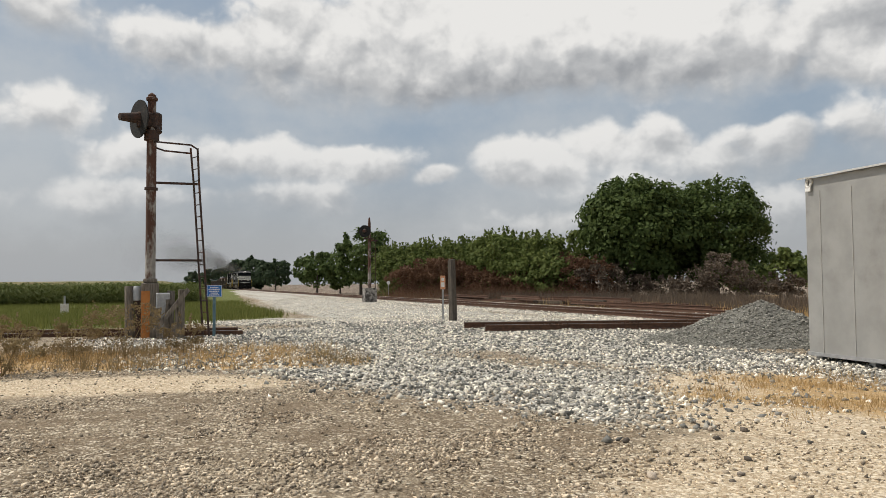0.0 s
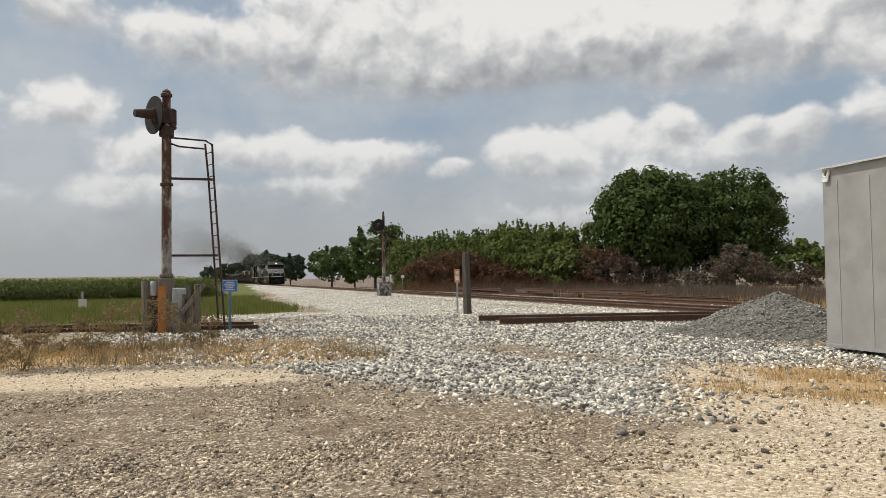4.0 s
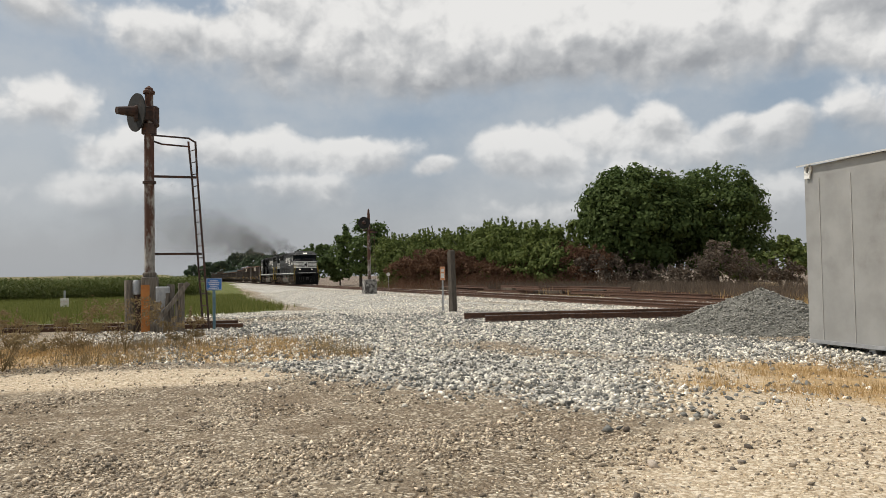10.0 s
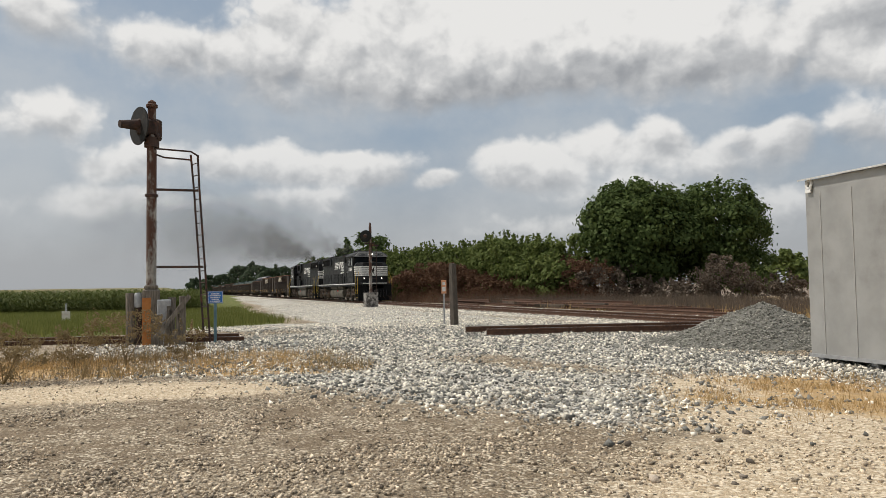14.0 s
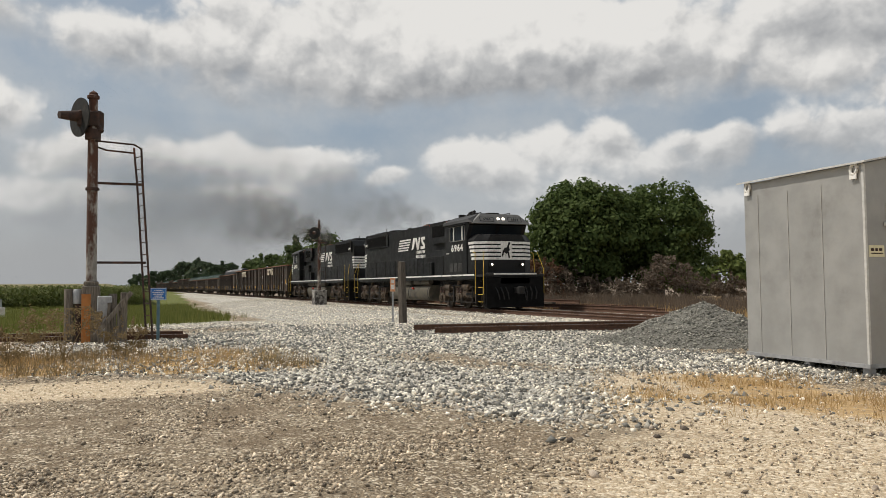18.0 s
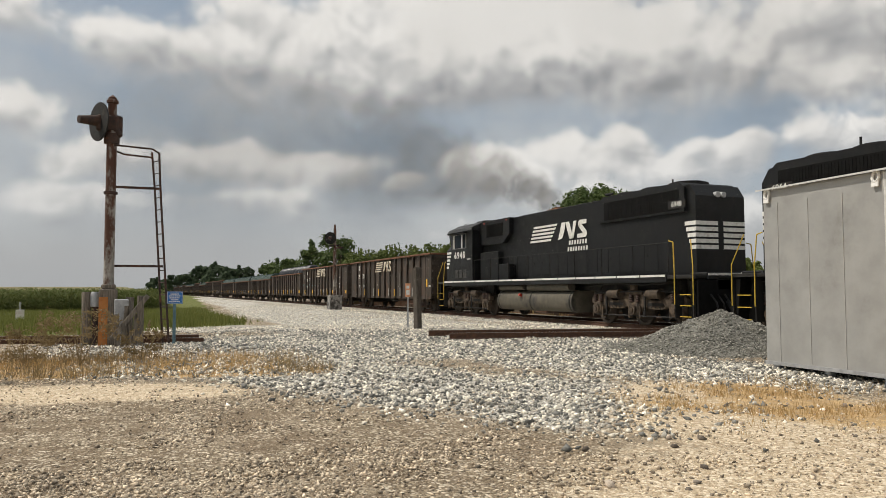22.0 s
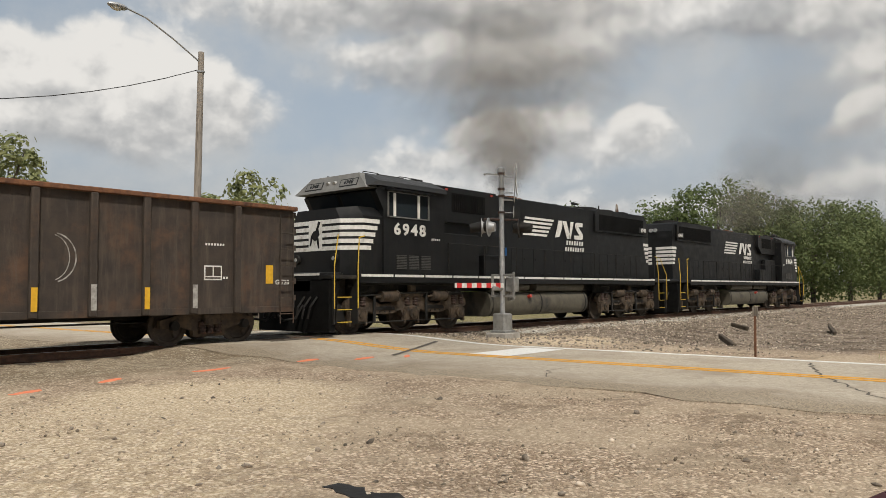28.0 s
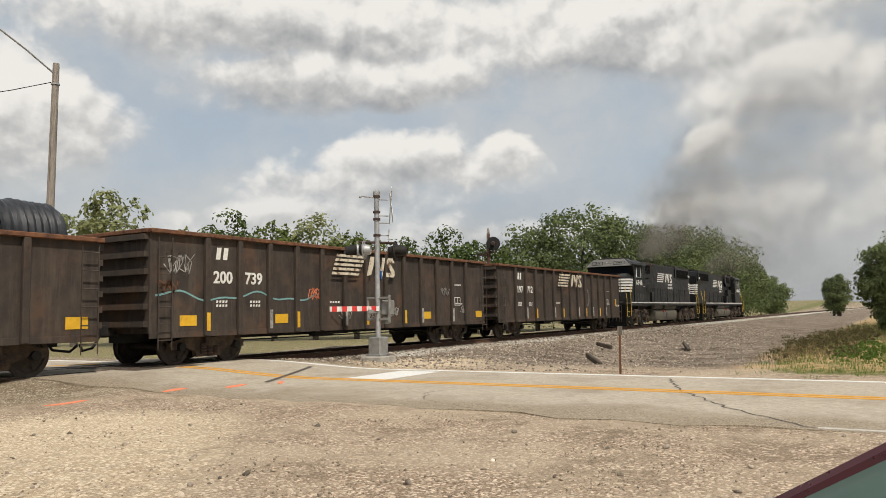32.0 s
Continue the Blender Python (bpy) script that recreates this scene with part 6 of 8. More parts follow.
    for o in (0, 6):
        f += [(o + i, o + 6 + i, o + 6 + (i + 1) % 6, o + (i + 1) % 6) for i in range(6)]
    f += [tuple(range(12, 18)), tuple(range(5, -1, -1))]
    nose.add([p for r in rings for p in r], f)
    ns = part("nose", nose, BLACK, L)
    st = M()
    for k in range(5):
        z0, z1 = 2.24 + k * 0.18, 2.24 + k * 0.18 + 0.112
        back = 8.72 - (4 - k) * 0.05 + 0.1
        for side in (-1, 1):
            q = [(back - 0.66 + (4 - k) * 0.13, side * 1.4575), (8.754, side * 1.4575), (9.158, side * 0.963), (9.158, 0.0)]
            for (xa, ya), (xb, yb) in zip(q, q[1:]):
                st.add([(xa, ya, z0), (xb, yb, z0), (xb, yb, z1), (xa, ya, z1)], [(0, 1, 2, 3)])
    part("nose_stripes", st, WHITE, ns, "white wrap-round nose stripes", smooth=False)
    em = M()
    for a, b, c, d in ((-0.3, 0.26, 2.25, 3.08),):
        em.box(9.156, 9.162, a, b, c, d)
    part("nose_panel", em, WHITE, ns, "white emblem panel")
    hz = M()
    for poly in ([(-0.22, 2.75), (-0.02, 2.62), (0.16, 2.8), (0.12, 2.95), (-0.1, 2.9)], [(0.08, 2.9), (0.2, 3.14), (0.1, 3.17), (0.0, 2.92)], [(-0.2, 2.8), (-0.26, 2.5), (-0.19, 2.5), (-0.12, 2.75)], [(0.02, 2.7), (0.1, 2.42), (0.16, 2.44), (0.12, 2.72)]):
        hz.add([(9.166, a, b - 0.12) for a, b in poly], [tuple(range(len(poly)))])
    part("emblem", hz, BLACK, ns, "black emblem shape", smooth=False)
    for y in (-0.78, 0.78):
        part("ditch_light", M().cyl((9.0, y, 2.02), (9.22, y, 2.02), 0.13, 14), BLACK2, ns)
        part("ditch_lamp", M().cyl((9.2, y, 2.02), (9.235, y, 2.02), 0.05, 14), HEADLIGHT if lit else LENS, ns, "lit ditch lamp" if lit else "unlit ditch lamp")
    for side in (-1, 1):
        for xx in (2.6, 4.9):
            part("marker_light", M().box(xx, xx + 0.12, side * 1.126 - 0.02, side * 1.126 + 0.02, 4.22, 4.28, b=0.006), REDLAMP, L, "small red marker light")
        part("roof_grab_rail", M().tube([(5.9, side * 0.7, 4.4), (5.95, side * 0.7, 4.5), (6.6, side * 0.7, 4.5), (6.65, side * 0.7, 4.4)], 0.014, 6).tube([(7.5, side * 0.75, 4.4), (7.52, side * 0.75, 4.48), (8.1, side * 0.75, 4.48), (8.12, side * 0.75, 4.38)], 0.014, 6), BLACK2, L)
    part("antenna_plate", M().box(6.9, 7.2, -0.85, -0.6, 4.4, 4.46, b=0.015).cyl((7.05, -0.72, 4.46), (7.05, -0.72, 4.6), 0.015, 6).box(5.6, 6.0, 0.3, 0.75, 4.4, 4.5, b=0.02), BLACK2, L)
    # ends, steps and rails
    for e in (1, -1):
        part("anticlimber", M().box(min(e * 9.15, e * 9.95), max(e * 9.15, e * 9.95), -1.1, 1.1, 1.42, 1.64, b=0.03), BLACK, L)
        part("end_sill_stripe", M().box(min(e * 9.945, e * 9.96), max(e * 9.945, e * 9.96), -1.08, 1.08, 1.55, 1.61), WHITE, L, "white end sill stripe")
        part("pilot", M().prism([(e * 9.75, 0.1), (e * 9.95, 0.1), (e * 9.95, 1.42), (e * 9.6, 1.42)], -1.45, 1.45), GRILLE, L)
        for y in (-1.0, -0.75, -0.5, 0.5, 0.75, 1.0):
            part("brake_hose", M().tube([(e * 9.95, y, 1.0), (e * 10.15, y * 0.97, 0.75), (e * 10.18, y * 0.9, 0.45)], 0.028, 6), BLACK2, L)
        coupler(L, e * 9.9, e * 0.72)
        for side in (-1, 1):
            s = part("steps", M().box(min(e * 9.05, e * 9.8), max(e * 9.05, e * 9.8), side * 1.05 - 0.02, side * 1.05 + 0.02, 0.3, 1.5).box(min(e * 9.0, e * 9.03), max(e * 9.0, e * 9.03), side * 1.28 - 0.24, side * 1.28 + 0.24, 0.3, 1.5).box(min(e * 9.8, e * 9.83), max(e * 9.8, e * 9.83), side * 1.28 - 0.24, side * 1.28 + 0.24, 0.3, 1.5), BLACK2, L)
            for k in range(3):
                part("step_edge", M().box(min(e * 9.2, e * 9.68), max(e * 9.2, e * 9.68), side * 1.48 - 0.012, side * 1.48 + 0.012, 0.34 + k * 0.32, 0.362 + k * 0.32), RAILYEL, s, "yellow step edge")
            part("grab_rail", M().tube([(e * 9.02, side * 1.53, 0.7), (e * 9.02, side * 1.53, 1.75), (e * 8.95, side * 1.5, 2.55), (e * 8.75, side * 1.5, 2.6)], 0.016, 6).tube([(e * 9.83, side * 1.53, 0.7), (e * 9.83, side * 1.53, 1.8), (e * 9.55, side * 1.35, 2.6)], 0.014, 6), RAILYEL, L, "yellow grab rail")
    for side in (-1, 1):
        hr = M().tube([(-8.7, side * 1.49, 2.55), (5.3, side * 1.49, 2.55)], 0.016, 6)
        for k in range(9):
            hr.cyl((-8.7 + k * 1.75, side * 1.49, 1.56), (-8.7 + k * 1.75, side * 1.49, 2.56), 0.018, 6)
        part("handrail", hr, BLACK2, L)
    # tank and reservoirs
    flank = [(1.02 + 0.36 * math.cos(radians(a)) ** 0.7, 0.70 + 0.40 * math.sin(radians(a))) for a in range(-84, 85, 14)]
    tank = [(-y, z) for y, z in reversed(flank)] + flank
    part("fuel_tank", M().prism(tank, -3.05, 3.1, m=pose(0, 0, 0, 0, 0, -90)), TANK, L, "dusty grey fuel tank with rounded flanks")
    for side in (-1, 1):
        for xx in (-2.9, 0.1, 2.95):
            part("tank_strap", M().prism([(side * (y + 0.012), z) for y, z in flank], xx - 0.03, xx + 0.03, m=pose(0, 0, 0, 0, 0, -90)), BLACK2, L)
        part("fuel_filler", M().cyl((0.9, side * 1.34, 0.92), (0.9, side * 1.46, 0.96), 0.06, 12), REDLAMP, L, "red fuel filler cap")
    for side in (-1, 1):
        part("air_reservoir", M().cyl((-2.8, side * 1.2, 1.27), (0.4, side * 1.2, 1.27), 0.17, 14).cyl((0.8, side * 1.2, 1.27), (3.0, side * 1.2, 1.27), 0.14, 14), TANK, L)
    for a in (-6.68, 6.68):
        loco_truck(L, a)
    # emblems on the hood
    for side, a in ((-1, logo_near), (1, logo_far)):
        logo(L, a + 0.32 * side, side * 0.962, 3.42, side, 0.66, "white striped railway emblem", wide=1.6)
        bars(L, a, side * 0.962, 2.98 - 0.42, side, [(-0.5, 0.3, 1.3, 0.16, 7), (-0.6, 0.05, 1.45, 0.16, 8)])
    # rear end of the hood
    rs = M()
    for k in range(5):
        z0 = 2.35 + k * 0.18
        for side in (-1, 1):
            rs.add([(-9.304, 0.93 * side, z0), (-9.304, 0.1 * side, z0), (-9.304, 0.1 * side, z0 + 0.12), (-9.304, 0.93 * side, z0 + 0.12)], [(0, 1, 2, 3)])
            rs.add([(-9.3, side * 0.934, z0), (-8.75 - 0.06 * (5 - k), side * 0.934, z0), (-8.75 - 0.06 * (5 - k), side * 0.934, z0 + 0.12), (-9.3, side * 0.934, z0 + 0.12)], [(0, 1, 2, 3)])
    part("end_stripes", rs, WHITE, hd, "white end stripes", smooth=False)
    for side in (-1, 1):
        part("number_board", M().box(-9.0, -8.2, side * 1.045 - 0.01, side * 1.045 + 0.01, 3.62, 3.86, m=None), BLACK2, L)
        part("number", letters(number, 0.24, WHITE), WHITE, L, at=pose(-8.6, side * 1.062, 3.74) @ (pose(0, 0, 0) if side < 0 else pose(0, 0, 0, 0, 0, 180)))
    part("end_headlight", M().cyl((-9.2, -0.1, 4.0), (-9.36, -0.1, 4.0), 0.09, 12).cyl((-9.2, 0.12, 4.0), (-9.36, 0.12, 4.0), 0.09, 12), GALV, L)
    part("horn", M().cyl((-4.0, 0.3, 4.4), (-4.0, 0.3, 4.62), 0.02, 6).cyl((-4.2, 0.3, 4.62), (-3.8, 0.3, 4.62), 0.05, 8).cyl((-6.9, -0.2, 4.55), (-6.9, -0.2, 4.8), 0.03, 6), BLACK2, L)
    return L


def gondola(length, height, number="", load="", look_of=0):
    """A ribbed steel gondola; the side with the writing is the -y one."""
    G = thing("gondola_car", "dark rusty ribbed steel gondola car", "freight car", group="freight cars")
    h, z0, z1, w = length / 2, 0.78, height, 1.42
    part("floor", M().box(-h + 0.06, h - 0.06, -w + 0.06, w - 0.06, z0, z0 + 0.12), GON, G)
    for s in (-1, 1):
        part("side_wall", M().box(-h, h, min(s * w, s * (w - 0.05)), max(s * w, s * (w - 0.05)), z0, z1 - 0.08), GON, G)
        part("end_wall", M().box(min(s * h, s * (h - 0.05)), max(s * h, s * (h - 0.05)), -w + 0.05, w - 0.05, z0 + 0.12, z1 - 0.08), GON, G)
    part("inner_floor", M().box(-h + 0.06, h - 0.06, -w + 0.06, w - 0.06, z0 + 0.12, z0 + 0.14), GON_IN, G)
    rim = M()
    for s in (-1, 1):
        rim.box(-h - 0.05, h + 0.05, s * (w + 0.03) - 0.09, s * (w + 0.03) + 0.09, z1 - 0.1, z1, b=0.015)
        rim.box(s * (h + 0.02) - 0.08, s * (h + 0.02) + 0.08, -w, w, z1 - 0.1, z1, b=0.015)
    part("top_rim", rim, RUST, G, "rusty top chord")
    n, bay = 13, length / 15
    rib = fixed(M().box(-0.075, 0.075, -0.06, 0.06, z0 - 0.11, z1 - 0.1, b=0.02).mesh("side_rib", GON))
    for s in (-1, 1):
        part("bottom_sill", M().box(-h, h, s * (w + 0.004) - 0.02, s * (w + 0.004) + 0.02, z0 - 0.12, z0 + 0.02, b=0.006), GON, G)
        for k in range(n):
            part("side_rib", rib, None, G, at=pose(-h + bay * 1.5 + k * bay, s * (w + 0.06), 0))
        er = M()
        for k in range(6):
            er.box(s * (h + 0.06) - 0.06, s * (h + 0.06) + 0.06, -w + 0.05, w - 0.05, z0 + 0.15 + k * (z1 - z0 - 0.4) / 5, z0 + 0.28 + k * (z1 - z0 - 0.4) / 5)
        part("end_ribs", er, GON, G)
    part("centre_sill", M().box(-h + 0.2, h - 0.2, -0.3, 0.3, 0.55, 0.8), BLACK2, G)
    part("brake_gear", M().cyl((-1.5, -0.5, 0.62), (-0.6, -0.5, 0.62), 0.14, 10).box(0.6, 1.3, 0.3, 0.8, 0.5, 0.78, b=0.02).tube([(-h + 2.8, -0.6, 0.5), (h - 2.8, -0.6, 0.5)], 0.02, 6), BLACK2, G)
    for e in (-1, 1):
        coupler(G, e * (h - 0.2), e * 0.85)
        lad = M()
        for k in range(6):
            lad.cyl((e * (h - 0.5), -w - 0.16, 0.62 + k * 0.38), (e * (h - 0.12), -w - 0.16, 0.62 + k * 0.38), 0.014, 6)
        lad.cyl((e * (h - 0.5), -w - 0.16, 0.4), (e * (h - 0.5), -w - 0.16, z1 - 0.2), 0.014, 6).cyl((e * (h - 0.12), -w - 0.16, 0.4), (e * (h - 0.12), -w - 0.16, z1 - 0.2), 0.014, 6)
        part("ladder", lad, GON, G)
        car_truck(G, e * (h - 2.05))
    y = -w - 0.003
    if number:
        lx = -h + bay * 2.0
        bars(G, lx, y, z1 - 0.62, -1, [(-0.22, 0, 0.46, 0.3, 2)])
        a, b = number.split()
        part("road_number", letters(a, 0.42, WHITE, bold=0.01), WHITE, G, "white car number", at=pose(lx + 0.02, y - 0.004, z1 - 1.08))
        part("road_number", letters(b, 0.42, WHITE, bold=0.01), WHITE, G, "white car number", at=pose(lx + bay, y - 0.004, z1 - 1.08))
        logo(G, 0.68, y - 0.125, z1 - 0.53, -1, 0.63, "faded cream striped emblem", FADED, 1.28)
        for row in ((-0.2, 0.3, 0.4, 0.06, 4), (-0.2, 0.2, 0.4, 0.06, 4), (0.95, 0.3, 0.4, 0.06, 4), (0.95, 0.2, 0.4, 0.06, 4), (4.2, 0.3, 0.5, 0.06, 4), (2 * h - 2.4 - bay * 2, 0.98, 0.5, 0.05, 7), (2 * h - 2.1 - bay * 2, 0.25, 0.3, 0.05, 4)):
            bars(G, lx, y, z0 + 0.4, -1, [row], name="data_lettering")
        pn = part("data_panel", M().box(h - 2.42, h - 1.98, y - 0.005, y + 0.002, z1 - 1.78, z1 - 1.46), WHITE, G, "white lube-plate outline", smooth=False)
        for a0, a1, c0, c1 in ((-2.39, -2.215, 0.09, 0.29), (-2.185, -2.01, 0.09, 0.29), (-2.39, -2.01, 0.03, 0.065)):
            part("field", M().box(h + a0, h + a1, y - 0.008, y + 0.002, z1 - 1.78 + c0, z1 - 1.78 + c1), GON, pn, smooth=False)
    for k in range(12):
        a = -h + bay * 1.5 + k * bay
        kind = (2, 0, 1, 2, 0, 1, 2, 0, 1, 0, 1, 0)[(k + look_of * 2) % 12]
        if kind == 2:
            continue
        part("reflector" if kind else "scuffed_strip", M().box(a - 0.055, a + 0.055, y - 0.128, y - 0.122, z0 + 0.02, z0 + (0.46 if kind else 0.52)), YELLOW if kind else SCUFF, G, "yellow reflective strip" if kind else "worn white strip", smooth=False)
    if look_of == 0:
        part("reflector", M().box(h - 0.80, h - 0.6, y - 0.008, y + 0.002, z1 - 1.85, z1 - 1.42), YELLOW, G, "yellow reflective strip", smooth=False)
        part("stencil", letters("G-720", 0.16, WHITE), None, G, "white stencilled letters", at=pose(h - 0.33, y - 0.004, z1 - 1.82))
        cres = M()
        for j in range(14):
            t0, t1 = radians(-75 + j * 11), radians(-64 + j * 11)
            cres.add([(2.5 + r * math.cos(t), y - 0.006, 1.8 + r * math.sin(t) * 1.05) for r, t in ((0.43, t0), (0.455, t0), (0.455, t1), (0.43, t1))], [(0, 1, 2, 3)])
            cres.add([(2.5 + 0.34 * math.cos(t) - 0.02 + (r - 0.43) * math.cos(t), y - 0.006, 1.8 + r * math.sin(t)) for r, t in ((0.42, t0), (0.44, t0), (0.44, t1), (0.42, t1))], [(0, 1, 2, 3)])
        part("chalk_arc", cres, SCUFF, G, "faint white chalk crescent", smooth=False)
    else:
        for a in (-h + 0.85, -h + bay * 3.75, h - bay * 4.3, h - 0.75):
            part("reflector", M().box(a, a + 0.5, y - 0.008, y + 0.002, z0 + 0.15, z0 + 0.4), YELLOW, G, "yellow reflective plate", smooth=False)
        if number:
            spray = M()
            for j in range(40):
                a0, a1 = -h + 0.15 + j * 0.14, -h + 0.15 + (j + 1) * 0.14
                q0, q1 = (1.62 + 0.09 * math.sin(a * 2.3) + 0.05 * math.sin(a * 5) for a in (a0, a1))
                spray.add([(a0, y - 0.006, q0), (a1, y - 0.006, q1), (a1, y - 0.006, q1 + 0.045), (a0, y - 0.006, q0 + 0.045)], [(0, 1, 2, 3)])
            part("spray_band", spray, pbr("teal_spray", (0.14, 0.30, 0.30), (0.20, 0.36, 0.36), 9, 0.8), G, "faded teal sprayed band", smooth=False)
            for a, zc, c, big in ((-7.3, 2.4, 0, 0.45), (-7.6, 1.85, 1, 0.3), (-2.4, 1.75, 2, 0.32), (-1.0, 1.15, 0, 0.32), (0.3, 1.15, 0, 0.32), (1.6, 1.2, 0, 0.3), (5.0, 1.9, 0, 0.3), (6.4, 1.25, 0, 0.3)):
                sc, pt = M(), None
                for j in range(26):
                    t = j / 25
                    np_ = (a + big * (t - 0.5) * 1.6 + 0.1 * math.sin(j * 2.1 + a), zc + big * 0.55 * math.sin(j * 1.7 + a * 3))
                    if pt:
                        sc.add([(pt[0], y - 0.006, pt[1]), (np_[0], y - 0.006, np_[1]), (np_[0] + 0.03, y - 0.006, np_[1] + 0.01), (pt[0] + 0.03, y - 0.006, pt[1] + 0.01)], [(0, 1, 2, 3)])
                    pt = np_
                part("spray_scribble", sc, (SCUFF, RUST, ORANGE)[c], G, "sprayed scribble", smooth=False)
    if load == "coils":
        for k in range(10):
            a = -h + 1.0 + k * (length - 2.0) / 9
            prof = [(0.45, -0.70)]
            for j in range(19):
                prof.append((0.80 - 0.1 * (abs(j - 9) / 9) ** 6 - 0.035 * (j % 2) + random.uniform(-0.025, 0.02), -0.70 + j * 0.078))
            prof.append((0.45, 0.70))
            c = M().lathe(prof, 30, m=pose(a, random.uniform(-0.03, 0.03), z1 + 0.04, 0, 90, 0))
            part("wire_coil", c, COIL, G, "shiny black bundled wire coil")
    if load == "hood":
        for k in range(3):
            l3 = length / 3
            a = -h + l3 * k
            pr = [(-1.46, z1 - 0.02)] + [(1.46 * math.cos(math.pi * (1 - t / 10)), z1 + 0.1 + 0.62 * math.sin(math.pi * t / 10)) for t in range(11)] + [(1.46, z1 - 0.02)]
            c = M().prism(pr, 0, l3 - 0.06, m=pose(a + 0.03, 0, 0, 0, 0, -90))
            for j in range(5):
                c.prism([(p * 1.015, q + 0.02) for p, q in pr], j * l3 / 5 + 0.1, j * l3 / 5 + 0.17, m=pose(a + 0.03, 0, 0, 0, 0, -90))
            part("coil_hood", c, GREENTARP, G, "weathered rounded steel hood")
    return G


LOCO_MID = 11.1
PITCH = 17.47
train = []
lead = locomotive("6964", 0.85, 0.85)
train.append((lead, 43.38 - LOCO_MID, 0))
second = locomotive("6948", -2.75, -2.75, False)
train.append((second, LOCO_MID, 180))
cars = [gondola(16.2, 3.18, "197 712"), gondola(16.2, 3.18, "200 739", look_of=1), gondola(16.2, 2.85, "", "coils", 1)]
hooded = gondola(16.2, 2.55, "", "hood", 1)
open_car = gondola(16.2, 3.05, "", "", 1)
for k in range(26):
    if k < 3:
        c = cars[k]
    elif k == 3:
        c = hooded
    elif k == 6:
        c = open_car
    else:
        src = hooded if k % 5 in (0, 1, 3) or k < 6 else open_car
        c = copy_thing(src, Matrix.Identity(4))
    train.append((c, -8.05 - k * PITCH, 0))
# ---- plants ----
rng = np.random.default_rng(5)


def quads_mesh(name, v, f, material, smooth=False):
    me = bpy.data.meshes.new(name)
    nv, nf, k = len(v), len(f), f.shape[1]
    me.vertices.add(nv), me.loops.add(nf * k), me.polygons.add(nf)
    me.vertices.foreach_set("co", np.asarray(v, dtype=np.float32).ravel())
    me.loops.foreach_set("vertex_index", np.asarray(f, dtype=np.int32).ravel())
    me.polygons.foreach_set("loop_start", np.arange(0, nf * k, k, dtype=np.int32))
    me.update(calc_edges=True)
    me.materials.append(material)
    if smooth:
        me.polygons.foreach_set("use_smooth", [True] * nf)
    return me


def leaves(centres, size, droop=0.0, facing=None):
    """A lozenge leaf at each place, turned at random or, with facing, mostly outwards from its clump."""
    n = len(centres)
    a = rng.normal(size=(n, 3))
    if facing is not None:
        face = facing + rng.normal(0, 0.42, (n, 3)) + np.array([0, 0, 0.25])
        a = np.cross(face, a)
        b = np.cross(face, a)
    else:
        b = np.cross(a, rng.normal(size=(n, 3)))
    a /= np.linalg.norm(a, axis=1)[:, None]
    b /= np.linalg.norm(b, axis=1)[:, None]
    s = size * rng.uniform(0.6, 1.35, (n, 1))
    a, b = a * s, b * s * 0.6
    a[:, 2] -= droop * s[:, 0]
    v = np.stack([centres - a, centres + b, centres + a, centres - b], 1).reshape(-1, 3)
    return v, np.arange(4 * n).reshape(-1, 4)


def unit(p):
    return p / np.linalg.norm(p, axis=1)[:, None]


def crown_points(rx, ry, z0, z1, lumps, count, ragged=0.35, spire=0.2):
    """Places of leaves and the way each faces: uneven clumps, upright shoots and a loose filling that together make a crown."""
    out, way = [], []
    zc, rz = (z0 + z1) / 2, (z1 - z0) / 2
    small = min(rx, ry, rz)
    m = int(count * 0.72 / lumps)
    for i in range(lumps):
        d = rng.normal(size=3)
        d /= np.linalg.norm(d)
        d[2] += 0.15
        k = rng.uniform(0.55, 0.9)
        c = np.array([d[0] * rx * k, d[1] * ry * k, zc + d[2] * rz * k])
        r = small * rng.uniform(0.14, 0.36)
        mm = int(m * (r / (small * 0.26)) ** 1.6) + 4
        p = unit(rng.normal(size=(mm, 3)) + d * 0.5 + np.array([0, 0, 0.25]))
        rad = r * (1 - ragged * rng.random((mm, 1)) + 0.16 * rng.normal(size=(mm, 1)))
        out.append(c + p * rad * np.array([1.2, 1.2, 0.85]))
        way.append(p)
    n = int(count * 0.12)
    p = unit(rng.normal(size=(n, 3)))
    out.append(np.array([0, 0, zc]) + p * rng.uniform(0.3, 0.85, (n, 1)) ** 0.6 * np.array([rx, ry, rz]))
    way.append(p)
    for i in range(max(8, lumps // 2)):
        d = rng.normal(size=3)
        d /= np.linalg.norm(d)
        d[2] = abs(d[2])
        c = np.array([d[0] * rx * 0.85, d[1] * ry * 0.85, zc + d[2] * rz * 0.85])
        q = int(count * 0.16 / max(8, lumps // 2))
        t = rng.random((q, 1))
        rise = d * np.array([0.5, 0.5, 1.0]) + np.array([0, 0, 0.6])
        off = rng.normal(0, (0.085 if spire < 0.25 else 0.05) * small, (q, 3)) * (1.3 - t)
        out.append(c + t * rise * small * spire + off)
        way.append(unit(off + d * 0.02))
    return np.concatenate(out), np.concatenate(way)


